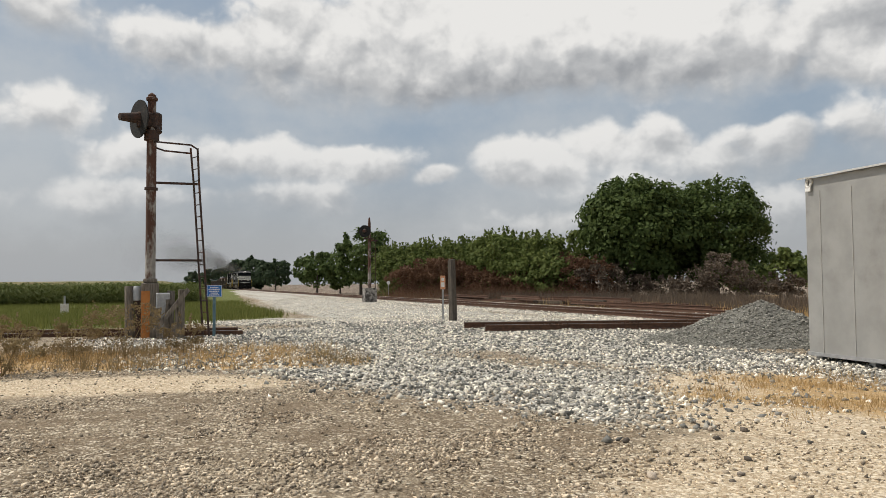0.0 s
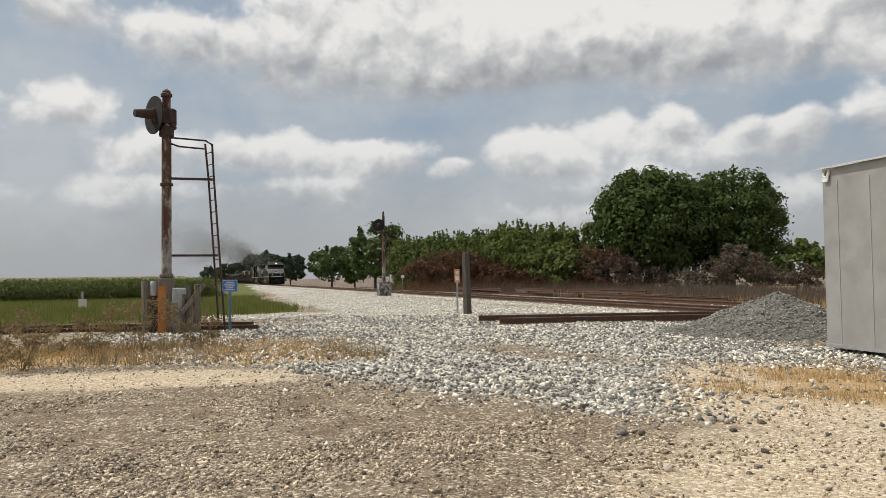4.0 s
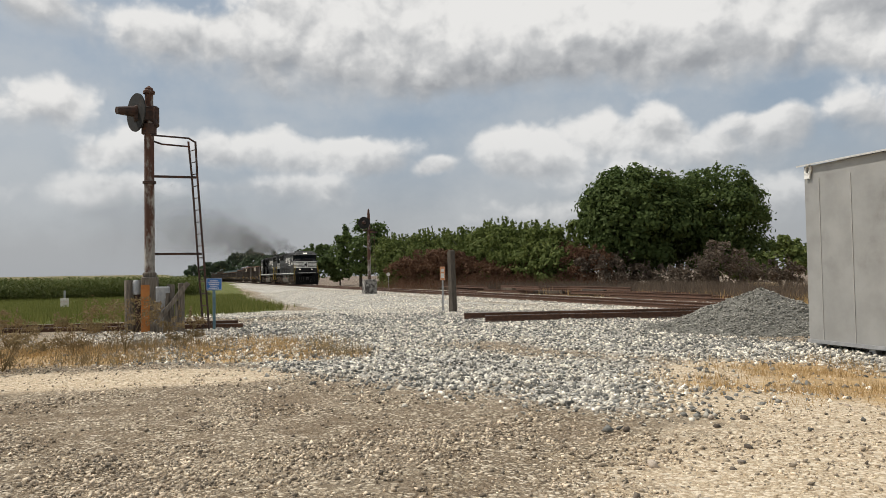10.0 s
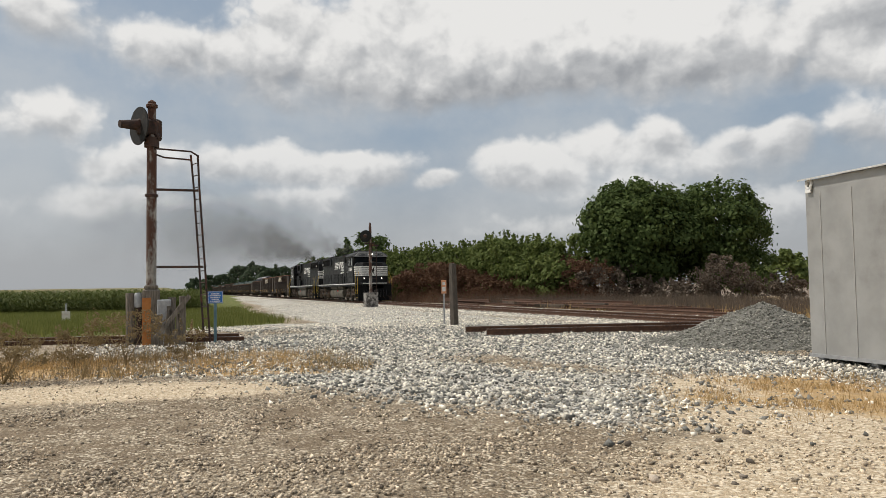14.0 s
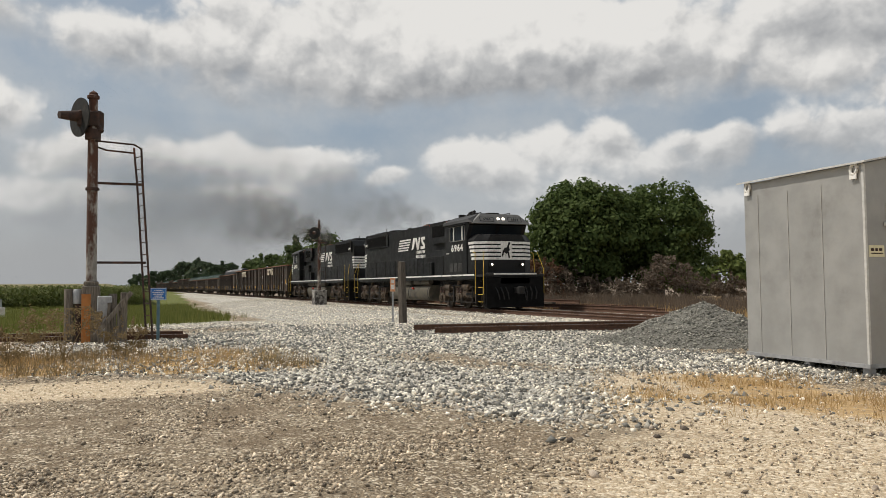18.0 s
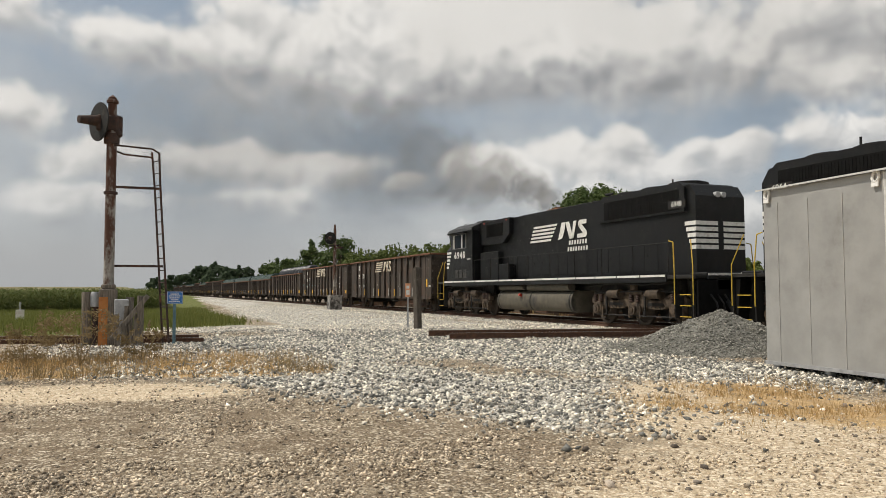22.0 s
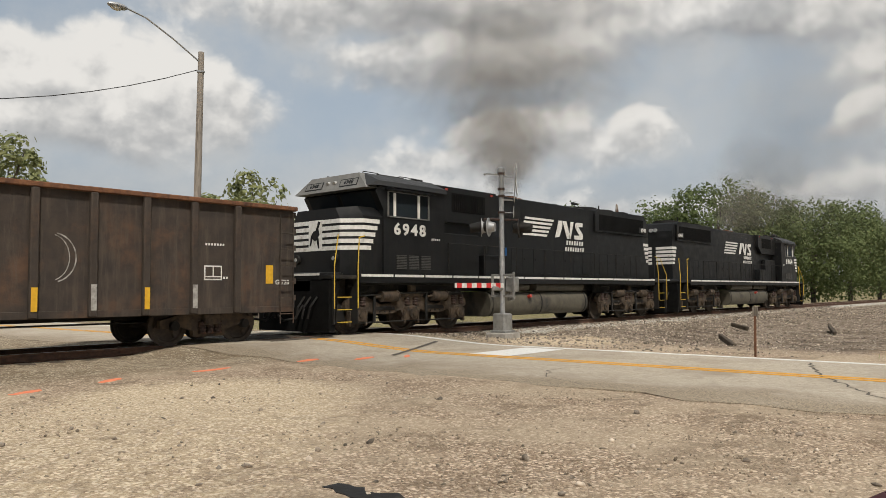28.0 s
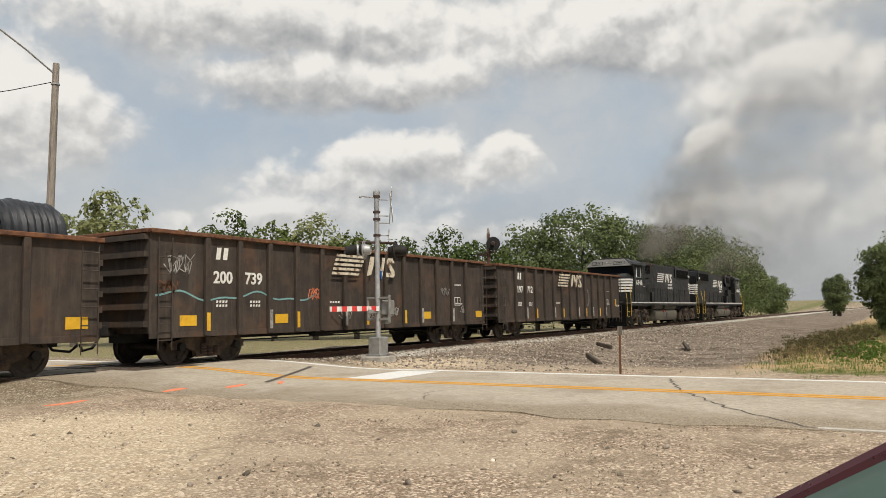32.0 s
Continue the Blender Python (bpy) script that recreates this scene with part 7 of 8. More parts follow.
def plant_tree(name, label, x, y, h, rx, ry, z0, mat, bark, lumps=26, count=4200, leaf=0.2, group="trees", category="tree", trunks=1, spire=0.2):
    g = lie(x, y)
    T = thing(name, label, category, at=pose(x, y, g - 0.05), group=group)
    tr = M()
    for k in range(trunks):
        bx, by = (random.uniform(-0.25, 0.25) * rx, random.uniform(-0.25, 0.25) * ry) if trunks > 1 else (0, 0)
        r = 0.018 * h + 0.05
        top = Vector((bx * 1.6, by * 1.6, h * 0.72))
        mid = Vector((bx * 1.2 + random.uniform(-0.2, 0.2), by * 1.2, h * 0.33))
        tr.cyl((bx, by, 0), mid, r * 1.15, 8, r * 0.8).cyl(mid, top, r * 0.8, 8, r * 0.3)
        for j in range(6):
            a = random.uniform(0, 6.28)
            s = mid.lerp(top, j / 6)
            e = s + Vector((math.cos(a) * rx * 0.6, math.sin(a) * ry * 0.6, h * random.uniform(0.1, 0.26)))
            m = s.lerp(e, 0.5) + Vector((0, 0, -0.12 * rx * 0.5))
            tr.cyl(s, m, r * 0.4, 6, r * 0.28).cyl(m, e, r * 0.28, 6, r * 0.1)
    part("trunk", tr, bark, T)
    spots, way = crown_points(rx, ry, z0, h, lumps, count, spire=spire)
    v, f = leaves(spots, leaf, facing=way)
    part("crown", quads_mesh("crown", v, f, mat), mat, T)
    return T


LEAF_DARK = leaf_mat("tree_leaves", (0.048, 0.078, 0.024), (0.125, 0.165, 0.052))
LEAF_MID = leaf_mat("shrub_leaves", (0.075, 0.108, 0.03), (0.185, 0.215, 0.065))
LEAF_LIGHT = leaf_mat("willow_leaves", (0.18, 0.21, 0.095), (0.35, 0.36, 0.18))
LEAF_BANK = leaf_mat("bank_tree_leaves", (0.085, 0.118, 0.048), (0.195, 0.232, 0.098))
LEAF_FAR = leaf_mat("far_leaves", (0.035, 0.055, 0.03), (0.07, 0.10, 0.05))
RUSSET = leaf_mat("russet_weeds", (0.10, 0.054, 0.034), (0.20, 0.115, 0.07), 0.2)
GREYBRUSH = leaf_mat("grey_dead_brush", (0.085, 0.066, 0.05), (0.21, 0.165, 0.125), 0.15)
STRAW = leaf_mat("straw", (0.36, 0.235, 0.10), (0.60, 0.43, 0.21), 0.25)
WEEDTAN = leaf_mat("tan_weeds", (0.17, 0.125, 0.066), (0.34, 0.26, 0.14), 0.3)
BLADE = leaf_mat("green_grass", (0.10, 0.122, 0.03), (0.235, 0.235, 0.075), 0.4)
DITCHBROWN = leaf_mat("olive_brown_weeds", (0.07, 0.062, 0.034), (0.17, 0.16, 0.07), 0.3)
DITCHGREEN = leaf_mat("lush_ditch_grass", (0.085, 0.145, 0.03), (0.19, 0.28, 0.07), 0.4)
BARK = pbr("bark", (0.06, 0.05, 0.04), (0.13, 0.11, 0.09), 8, 0.95, 0, 0.6, 20)


def polar(az, d):
    return -d * math.sin(radians(az)), d * math.cos(radians(az))


big = "broad dark green maple in full leaf"
plant_tree("maple_tree", big, *polar(56.4, 60), 9.3, 4.5, 4.0, 0.5, LEAF_DARK, BARK, 130, 30000, 0.165)
plant_tree("maple_tree", "loose feathery green tree in full leaf", *polar(50.8, 62), 9.0, 3.9, 3.8, 0.6, LEAF_DARK, BARK, 110, 26000, 0.15, spire=0.24)
plant_tree("maple_tree", "green sapling between two maples", *polar(53.4, 63), 8.5, 3.2, 3.0, 0.6, LEAF_DARK, BARK, 60, 13000, 0.15)
plant_tree("shrub", "green shrub in full leaf", *polar(59.8, 63), 5.6, 1.9, 1.8, 0.8, LEAF_MID, BARK, 14, 2400, 0.19, "hedge of shrubs", "shrub", 3)
for k in range(20):
    t = k / 19
    d = 84 - 24 * t
    plant_tree("shrub", "tall green hedge shrub above dry weeds", *polar(74.6 - 12.6 * t + random.uniform(-0.2, 0.2), d), 5.6 + random.uniform(-0.3, 0.25) - 0.9 * max(0, t - 0.75) * 4, 2.7, 2.0, -0.6, LEAF_MID, BARK, 66, 5200, 0.15, "hedge of shrubs", "shrub", 4, 0.42)
plant_tree("tree", "dense dark tree behind the far signal", *polar(76.7, 92), 7.6, 3.4, 3.2, 0.8, LEAF_DARK, BARK, 28, 5200, 0.24)
plant_tree("tree", "rounded green tree beside the line", *polar(79.9, 118), 6.2, 4.0, 3.8, 0.4, LEAF_DARK, BARK, 26, 4600, 0.28)
plant_tree("tree", "small tree far along the line", *polar(78.2, 125), 4.6, 2.6, 2.6, 0.4, LEAF_DARK, BARK, 16, 2200, 0.28)
plant_tree("tree", "small rounded tree far along the line", *polar(82.9, 175), 6.6, 3.6, 3.6, 0.4, LEAF_FAR, BARK, 18, 2200, 0.4)
for az_, d, h, r in ((84.6, 300, 11.5, 8), (85.9, 310, 10.5, 8), (87.2, 330, 8.0, 7), (88.4, 360, 6.8, 7), (83.9, 240, 7.5, 5)):
    plant_tree("far_tree", "hazy dark tree on the horizon", *polar(az_, d), h, r, 6, 0.3, LEAF_FAR, BARK, 18, 1600, 0.8, "far trees")
for az_, d, h, r in ((46.6, 72, 4.2, 3.6), (43.5, 75, 4.3, 3.6), (40.5, 80, 4.5, 3.6), (48.6, 76, 3.4, 3.0), (36, 85, 4.6, 4)):
    plant_tree("shrub", "low green thicket in dry grass", *polar(az_, d), h, r, 2.8, 0.3, LEAF_MID, BARK, 20, 3000, 0.22, "thicket", "shrub", 4)
# beyond the road
plant_tree("willow_tree", "pale thin-leaved tree behind the train", *polar(-35.9, 60), 10.8, 3.0, 3.0, 3.0, LEAF_LIGHT, BARK, 22, 2600, 0.2)
plant_tree("willow_tree", "pale thin-leaved tree behind the train", *polar(-33.2, 62), 10.4, 2.6, 2.6, 3.0, LEAF_LIGHT, BARK, 18, 2200, 0.2)
for az_, d, h, r, m in ((-19.5, 52, 9.0, 2.4, LEAF_LIGHT), (-40.5, 64, 7.2, 3.0, LEAF_MID), (-43.6, 62, 8.0, 3.0, LEAF_DARK), (-46.5, 62, 7.6, 3.0, LEAF_MID), (-49.5, 62, 8.0, 3.4, LEAF_LIGHT), (-52.5, 62, 7.0, 3.0, LEAF_MID),
                        (-56.0, 66, 6.6, 3.2, LEAF_DARK), (-59.2, 68, 7.2, 3.4, LEAF_DARK), (-62.2, 70, 6.8, 3.4, LEAF_DARK), (-29.5, 70, 7.5, 3, LEAF_MID), (-25.5, 72, 7.0, 3, LEAF_MID), (-15.5, 75, 7.8, 3.5, LEAF_MID), (-11, 78, 7.2, 3.5, LEAF_MID), (8.5, 62, 5.5, 3, LEAF_MID), (2, 80, 6.5, 4, LEAF_MID), (14, 80, 6.0, 4, LEAF_MID)):
    plant_tree("tree", "green tree in the row behind the railway", *polar(az_, d), h * 1.22, r * 1.2, r, 0.0, m, BARK, 60, 4600, 0.17)
for az_, d, h, r in ((-66.0, 76, 9.6, 3.6), (-69.4, 76, 11.6, 4.2), (-72.4, 78, 10.2, 3.8), (-75.4, 84, 9.6, 4.0), (-77.6, 92, 9.6, 4.0), (-79.3, 104, 9.4, 4.2), (-80.4, 120, 7.6, 3.4), (-82.2, 150, 6.0, 2.9)):
    plant_tree("tree", "dense green tree beside the embankment", *polar(az_, d), h * 1.04, r * 1.35, r * 1.2, -0.6, LEAF_BANK, BARK, 110, 10500, 0.165)
for az_, d, h, r in ((-91.2, 40, 4.8, 1.9), (-94, 36, 5.4, 2.5), (-89.6, 54, 5.0, 2.0), (-97, 32, 5.6, 2.8), (-86.3, 130, 6.2, 2.0), (-92.6, 47, 5.8, 2.6), (-90.6, 66, 5.8, 2.6), (-92.0, 27, 1.5, 1.2), (-90.0, 40, 1.4, 1.2)):
    plant_tree("tree" if h > 3 else "shrub", "dark leafy thicket by the roadside ditch", *polar(az_, d), h, r, r, -0.2, LEAF_BANK, BARK, 80, 9000, 0.08 if d < 50 else 0.13, trunks=3)


# ---- field of maize ----
MAIZE = leaf_mat("maize_leaves", (0.05, 0.078, 0.017), (0.135, 0.145, 0.042), 0.3)


def field_edge(y):
    return -79 - 0.12 * (y + 10)


def build_maize():
    v, f = [], []
    for row in range(9):
        y = 2.2 + row * 0.1
        while y > -62:
            x = field_edge(y) - row * 0.76 + random.uniform(-0.1, 0.1)
            h = random.uniform(1.75, 2.15)
            b = lie(x, y)
            o = len(v)
            v += [(x - 0.02, y, b), (x + 0.02, y + 0.02, b), (x + 0.01, y, b + h), (x - 0.01, y, b + h)]
            f.append((o, o + 1, o + 2, o + 3))
            for k in range(8):
                a, z, l = random.uniform(0, 6.28), b + h * random.uniform(0.12, 0.95), random.uniform(0.45, 0.8)
                c, s = math.cos(a), math.sin(a)
                o = len(v)
                v += [(x, y, z), (x + c * l * 0.5 - s * 0.05, y + s * l * 0.5 + c * 0.05, z + 0.26), (x + c * l, y + s * l, z - 0.02), (x + c * l * 0.5 + s * 0.05, y + s * l * 0.5 - c * 0.05, z + 0.2)]
                f.append((o, o + 1, o + 2, o + 3))
            y -= random.uniform(0.17, 0.3)
    me = quads_mesh("maize", np.array(v), np.array(f), MAIZE)
    tagged(new("maize_plants", me), "dense green maize plants with browning tassels", "maize", kind="stuff")
    xs = [-86 - i * (3 if i < 30 else 14) for i in range(70)]
    ys = [3.2 - j * 2.2 for j in range(36)] + [-80 - 14 * j for j in range(40)]
    vv = [(x, y, lie(x, y) + 1.85 + 0.16 * noise.noise((x * 0.7, y * 0.7, 0)) + random.uniform(-0.1, 0.1)) for x in xs for y in ys]
    k = len(ys)
    ff = [(i * k + j, i * k + k + j, i * k + k + j + 1, i * k + j + 1) for i in range(len(xs) - 1) for j in range(k - 1)]
    me = bpy.data.meshes.new("maize_field")
    me.from_pydata(vv, [], ff)
    me.materials.append(pbr("maize_tops", (0.11, 0.11, 0.035), (0.22, 0.18, 0.075), 1.2, 0.95, 0, 0.6, 6, (0.16, 0.10, 0.05), 0.05, coords="World"))
    tagged(new("maize_field", me), "ripening maize field with tan tassels", "maize field", kind="stuff")


build_maize()


def tufts(name, label, places, h, n, mat, spread=0.12, width=0.012, lean=0.35, category="grass"):
    """Bunches of thin blades, three-cornered."""
    p = np.repeat(np.asarray(places), n, axis=0)
    k = len(p)
    base = p + np.c_[rng.normal(0, spread, (k, 2)), np.zeros(k)]
    hh = h * rng.uniform(0.5, 1.25, k)
    a = rng.uniform(0, 6.283, k)
    tip = base + np.c_[np.cos(a) * hh * lean * rng.random(k), np.sin(a) * hh * lean * rng.random(k), hh]
    b = rng.uniform(0, 6.283, k)
    side = np.c_[np.cos(b), np.sin(b), np.zeros(k)] * width
    v = np.stack([base - side, base + side, tip], 1).reshape(-1, 3)
    me = quads_mesh(name, v, np.arange(3 * k).reshape(-1, 3), mat)
    return tagged(new(name, me), label, category, kind="stuff")


def strew(n, x0, x1, y0, y1, keep):
    out = []
    while n > 0:
        x, y = random.uniform(x0, x1), random.uniform(y0, y1)
        n -= 1
        if random.random() < keep(x, y):
            out.append((x, y, lie(x, y) - 0.01))
    return out


tufts("grass", "green meadow grass in uneven tufts", strew(26000, -82, -23, -22, 9, lambda x, y: zones(x, y)[0] * (0.35 + 0.65 * smooth(-75, -25, x))), 0.34, 5, BLADE, 0.14, 0.016)
tufts("roadside_grass", "fresh green grass along the ditch", strew(15000, 15.3, 60, -10, 6, lambda x, y: zones(x, y)[0]), 0.13, 7, DITCHGREEN, 0.1, 0.006, 0.9)
tufts("dry_weeds", "brown dry weeds round the signal mast", strew(3000, -17.4, -12.2, -11, 2.8, lambda x, y: zones(x, y)[3] * smooth(-0.1, 0.35, noise.noise((x * 0.8, y * 0.55, 11)))), 0.3, 7, WEEDTAN, 0.12, 0.005, 0.7, "weeds")
tufts("straw_weeds", "straw-coloured weeds round the signal mast", strew(3600, -17.4, -12.0, -11, 3.0, lambda x, y: zones(x, y)[3] * (0.35 + 0.6 * smooth(-0.2, 0.3, noise.noise((x * 0.9, y * 0.7, 31))))), 0.16, 8, STRAW, 0.1, 0.005, 0.7, "weeds")
tufts("dry_grass", "dry golden grass in front of the cabinet", strew(3600, -9.5, -4.2, 4.6, 9.2, lambda x, y: max(near(-7.6, 7.3, x, y, 1.05), near(-6.5, 6.4, x, y, 1.0), near(-5.5, 7.2, x, y, 0.9), near(-7.2, 5.6, x, y, 0.6)) * smooth(-0.35, 0.25, noise.noise((x * 1.4, y * 1.4, 21)))), 0.11, 6, STRAW, 0.08, 0.004, 0.8, "weeds")
tufts("tall_dead_weeds", "dead grey weeds beyond the line", strew(9000, -90, -24, 22.5, 33, lambda x, y: 0.75), 0.9, 6, GREYBRUSH, 0.3, 0.018, 0.4, "weeds")
tufts("tan_grass", "tan dry grass beyond the line", strew(5000, -44, 6, 21, 60, lambda x, y: 0.7), 0.5, 6, STRAW, 0.3, 0.016, 0.5, "grass")
tufts("ditch_weeds", "dark weeds in the ditch by the road", strew(2200, 16.5, 48, 0, 8, lambda x, y: smooth(1.6, 0.5, abs(y - 2.4)) * smooth(19.5, 24, x)), 0.34, 7, WEEDTAN, 0.2, 0.007, 0.8, "weeds")
pts = np.concatenate([np.array([x, y, lie(x, y) - 0.05]) + crown_points(0.55, 0.55, 0.0, random.uniform(0.18, 0.4), 9, 420)[0] for x, y in ((random.uniform(17.5, 27), random.uniform(-3.5, 1.6)) for _ in range(46))])
v, f = leaves(pts, 0.028)
tagged(new("roadside_weeds", quads_mesh("roadside_weeds", v, f, DITCHGREEN)), "bright green low weeds along the road", "weeds", kind="stuff")
pts = np.concatenate([np.array([x, y, lie(x, y) - 0.05]) + crown_points(0.45, 0.45, 0.0, random.uniform(0.25, 0.6), 9, 420, spire=0.6)[0] for x, y in ((random.uniform(19.5, 36), random.uniform(1.2, 3.3)) for _ in range(30))])
v, f = leaves(pts, 0.026)
tagged(new("brown_ditch_weeds", quads_mesh("brown_ditch_weeds", v, f, DITCHBROWN)), "brown seeding weeds at the foot of the bank", "weeds", kind="stuff")
# russet weed bank in front of the hedge, grey brush under the maples
pts = np.concatenate([np.array([*polar(73.5 - 14 * t, 74 - 17 * t), 0]) + crown_points(2.2, 1.6, 0.2, 3.1 + 0.6 * math.sin(t * 9), 16, 2000)[0] for t in np.linspace(0, 1, 22)])
pts[:, 2] += -0.3
v, f = leaves(pts, 0.095)
tagged(new("russet_weed_bank", quads_mesh("russet_weed_bank", v, f, RUSSET)), "reddish brown bank of dead weeds", "weeds", kind="stuff")
stand = [(*(np.array(polar(74.5 - 15.5 * t, 71 - 17 * t)) + rng.normal(0, 1.6, 2)), -0.5) for t in rng.random(1000)]
tufts("russet_stems", "standing reddish brown dead weed stems", stand, 1.5, 6, RUSSET, 0.5, 0.016, 1.1, "weeds")
stand = [(*(np.array(polar(72.0 - 25 * t, 67 - 15 * min(t * 1.7, 1))) + rng.normal(0, 1.6, 2)), -0.4) for t in rng.random(900)]
tufts("grey_stems", "pale grey standing dead stems before the weed bank", stand, 0.95, 5, GREYBRUSH, 0.5, 0.014, 0.9, "weeds")
pts = np.concatenate([np.array([*polar(59.5 - 13 * t, 56 + 2 * math.sin(t * 8)), 0]) + crown_points(1.9, 1.5, 0.0, 2.6 + 0.8 * math.sin(t * 12), 7, 1600)[0] for t in np.linspace(0, 1, 14)])
pts[:, 2] += -0.3
v, f = leaves(pts, 0.085)
tagged(new("dead_brush", quads_mesh("dead_brush", v, f, GREYBRUSH)), "grey brown dead brush under the trees", "brush", kind="stuff")
# weeds at the mast, one bushy plant each
for x, y, r, h in ((-14.9, -1.0, 0.62, 1.0), (-14.6, -1.8, 0.5, 0.75), (-15.2, 0.0, 0.42, 0.6), (-12.6, -2.5, 0.6, 0.6), (-13.4, -3.6, 0.7, 0.6), (-15.6, -2.9, 0.5, 0.7), (-14.2, -5.0, 0.7, 0.55)):
    W0 = thing("weed_bush", "dry brown weed bush by the branch line", "weeds", at=pose(x, y, lie(x, y)), group="weed bushes")
    stem = M()
    for k in range(9):
        a = random.uniform(0, 6.28)
        stem.cyl((0, 0, 0), (math.cos(a) * r * 0.7, math.sin(a) * r * 0.7, h * random.uniform(0.6, 1.0)), 0.008, 4, 0.003)
    part("stem", stem, WEEDTAN, W0)
    v, f = leaves(crown_points(r, r, 0.02, h, 14, 1500, spire=0.5)[0], 0.021)
    part("foliage", quads_mesh("foliage", v, f, WEEDTAN), None, W0)


# ---- loose stones ----
def stones(name, label, places, sizes, mat, facets=20):
    t = (1 + 5 ** 0.5) / 2
    if facets == 20:
        bv = np.array([(-1, t, 0), (1, t, 0), (-1, -t, 0), (1, -t, 0), (0, -1, t), (0, 1, t), (0, -1, -t), (0, 1, -t), (t, 0, -1), (t, 0, 1), (-t, 0, -1), (-t, 0, 1)]) / 1.9
        bf = np.array([(0, 11, 5), (0, 5, 1), (0, 1, 7), (0, 7, 10), (0, 10, 11), (1, 5, 9), (5, 11, 4), (11, 10, 2), (10, 7, 6), (7, 1, 8), (3, 9, 4), (3, 4, 2), (3, 2, 6), (3, 6, 8), (3, 8, 9), (4, 9, 5), (2, 4, 11), (6, 2, 10), (8, 6, 7), (9, 8, 1)])
    else:
        bv = np.array([(1, 0, 0), (-1, 0, 0), (0, 1, 0), (0, -1, 0), (0, 0, 1), (0, 0, -1)], dtype=float)
        bf = np.array([(0, 2, 4), (2, 1, 4), (1, 3, 4), (3, 0, 4), (2, 0, 5), (1, 2, 5), (3, 1, 5), (0, 3, 5)])
    n, k = len(places), len(bv)
    v = bv[None] * (1 + 0.3 * rng.normal(size=(n, k, 1)).clip(-1.6, 1.6)) * rng.uniform(0.45, 1.3, (n, 1, 3))
    q = rng.normal(size=(n, 4))
    q /= np.linalg.norm(q, axis=1)[:, None]
    w, axis = q[:, None, :1], np.repeat(q[:, None, 1:], k, axis=1)
    v = v + 2 * np.cross(axis, np.cross(axis, v) + w * v)
    v[..., 2] *= 0.8
    v = v * np.asarray(sizes)[:, None, None] + np.asarray(places)[:, None, :]
    f = bf[None] + (np.arange(n) * k)[:, None, None]
    me = quads_mesh(name, v.reshape(-1, 3), f.reshape(-1, 3), mat)
    return tagged(new(name, me), label, "gravel", kind="stuff")


STONE_PALE = pbr("pale_limestone_ballast", (0.47, 0.43, 0.355), (0.86, 0.80, 0.69), 14, 0.95, 0, 0.3, 60, per_piece=0.7, both="island", coords="World")
STONE_TAN = pbr("tan_gravel", (0.27, 0.21, 0.148), (0.68, 0.57, 0.43), 14, 0.95, 0, 0.3, 60, per_piece=0.75, both="island", coords="World")
STONE_LOT = pbr("lot_gravel", (0.22, 0.17, 0.12), (0.52, 0.43, 0.33), 14, 0.95, 0, 0.3, 60, per_piece=0.6, both="island", coords="World")
STONE_BROWN = pbr("brown_ballast", (0.18, 0.143, 0.11), (0.50, 0.425, 0.345), 14, 0.95, 0, 0.3, 60, per_piece=0.7, both="island", coords="World")
STONE_HEAP = pbr("grey_brown_crushed_stone", (0.15, 0.144, 0.122), (0.34, 0.327, 0.285), 14, 0.95, 0, 0.3, 60, per_piece=0.55, both="island", coords="World")
STONE_DARK = pbr("dark_grey_crushed_stone", (0.12, 0.118, 0.105), (0.26, 0.254, 0.23), 14, 0.9, 0, 0.3, 60, per_piece=0.5, both="island", coords="World")


def fan(n, r0, r1, az0, az1, keep, power=1.0):
    """Places in a fan round the yard's middle, thinner outwards."""
    out = []
    for _ in range(n):
        r = r0 + (r1 - r0) * random.random() ** power
        x, y = polar(random.uniform(az0, az1), r)
        if random.random() < keep(x, y):
            out.append((x, y))
    return out


def put(ps, lo, hi, skew=1.5):
    size = [lo + (hi - lo) * random.random() ** skew for _ in ps]
    return [(x, y, lie(x, y) + s * 0.26) for (x, y), s in zip(ps, size)], size


def off_road(x, y):
    return 0.0 if ROAD_X0 - 0.2 < x < ROAD_X1 + 0.2 or heap(x, y) > 0.05 else 1.0


ps, sz = put(fan(82000, 5.0, 30, 32, 100, lambda x, y: min(1, zones(x, y)[1] * 1.15) * (0.35 + 0.65 * smooth(-0.3, 0.1, noise.noise((x * 0.5, y * 0.9, 51)))) * off_road(x, y), 0.8), 0.012, 0.042)
stones("ballast", "pale grey and white crushed limestone", ps, sz, STONE_PALE, 8)
ps, sz = put(fan(125000, 3.6, 16, 36, 104, lambda x, y: (0.12 + 0.88 * smooth(-0.22, 0.22, noise.noise((x * 0.8, y * 0.8, 41)) + 0.5 * noise.noise((x * 2.6, y * 2.6, 47)))) * (1 - zones(x, y)[1]) * (1 - 0.93 * zones(x, y)[2]) * off_road(x, y), 1.25), 0.005, 0.024, 2.8)
stones("pebbles", "tan and grey loose pebbles", ps, sz, STONE_TAN, 8)
STONE_SAND = pbr("sandy_gravel", (0.46, 0.36, 0.235), (0.82, 0.70, 0.52), 14, 0.95, 0, 0.3, 60, per_piece=0.45, both="island", coords="World")
ps, sz = put(fan(28000, 3.6, 12, 0, 100, lambda x, y: zones(x, y)[2] * off_road(x, y), 1.1), 0.004, 0.015, 2.4)
stones("sand_grains", "pale yellow coarse sand and small stones", ps, sz, STONE_SAND, 8)
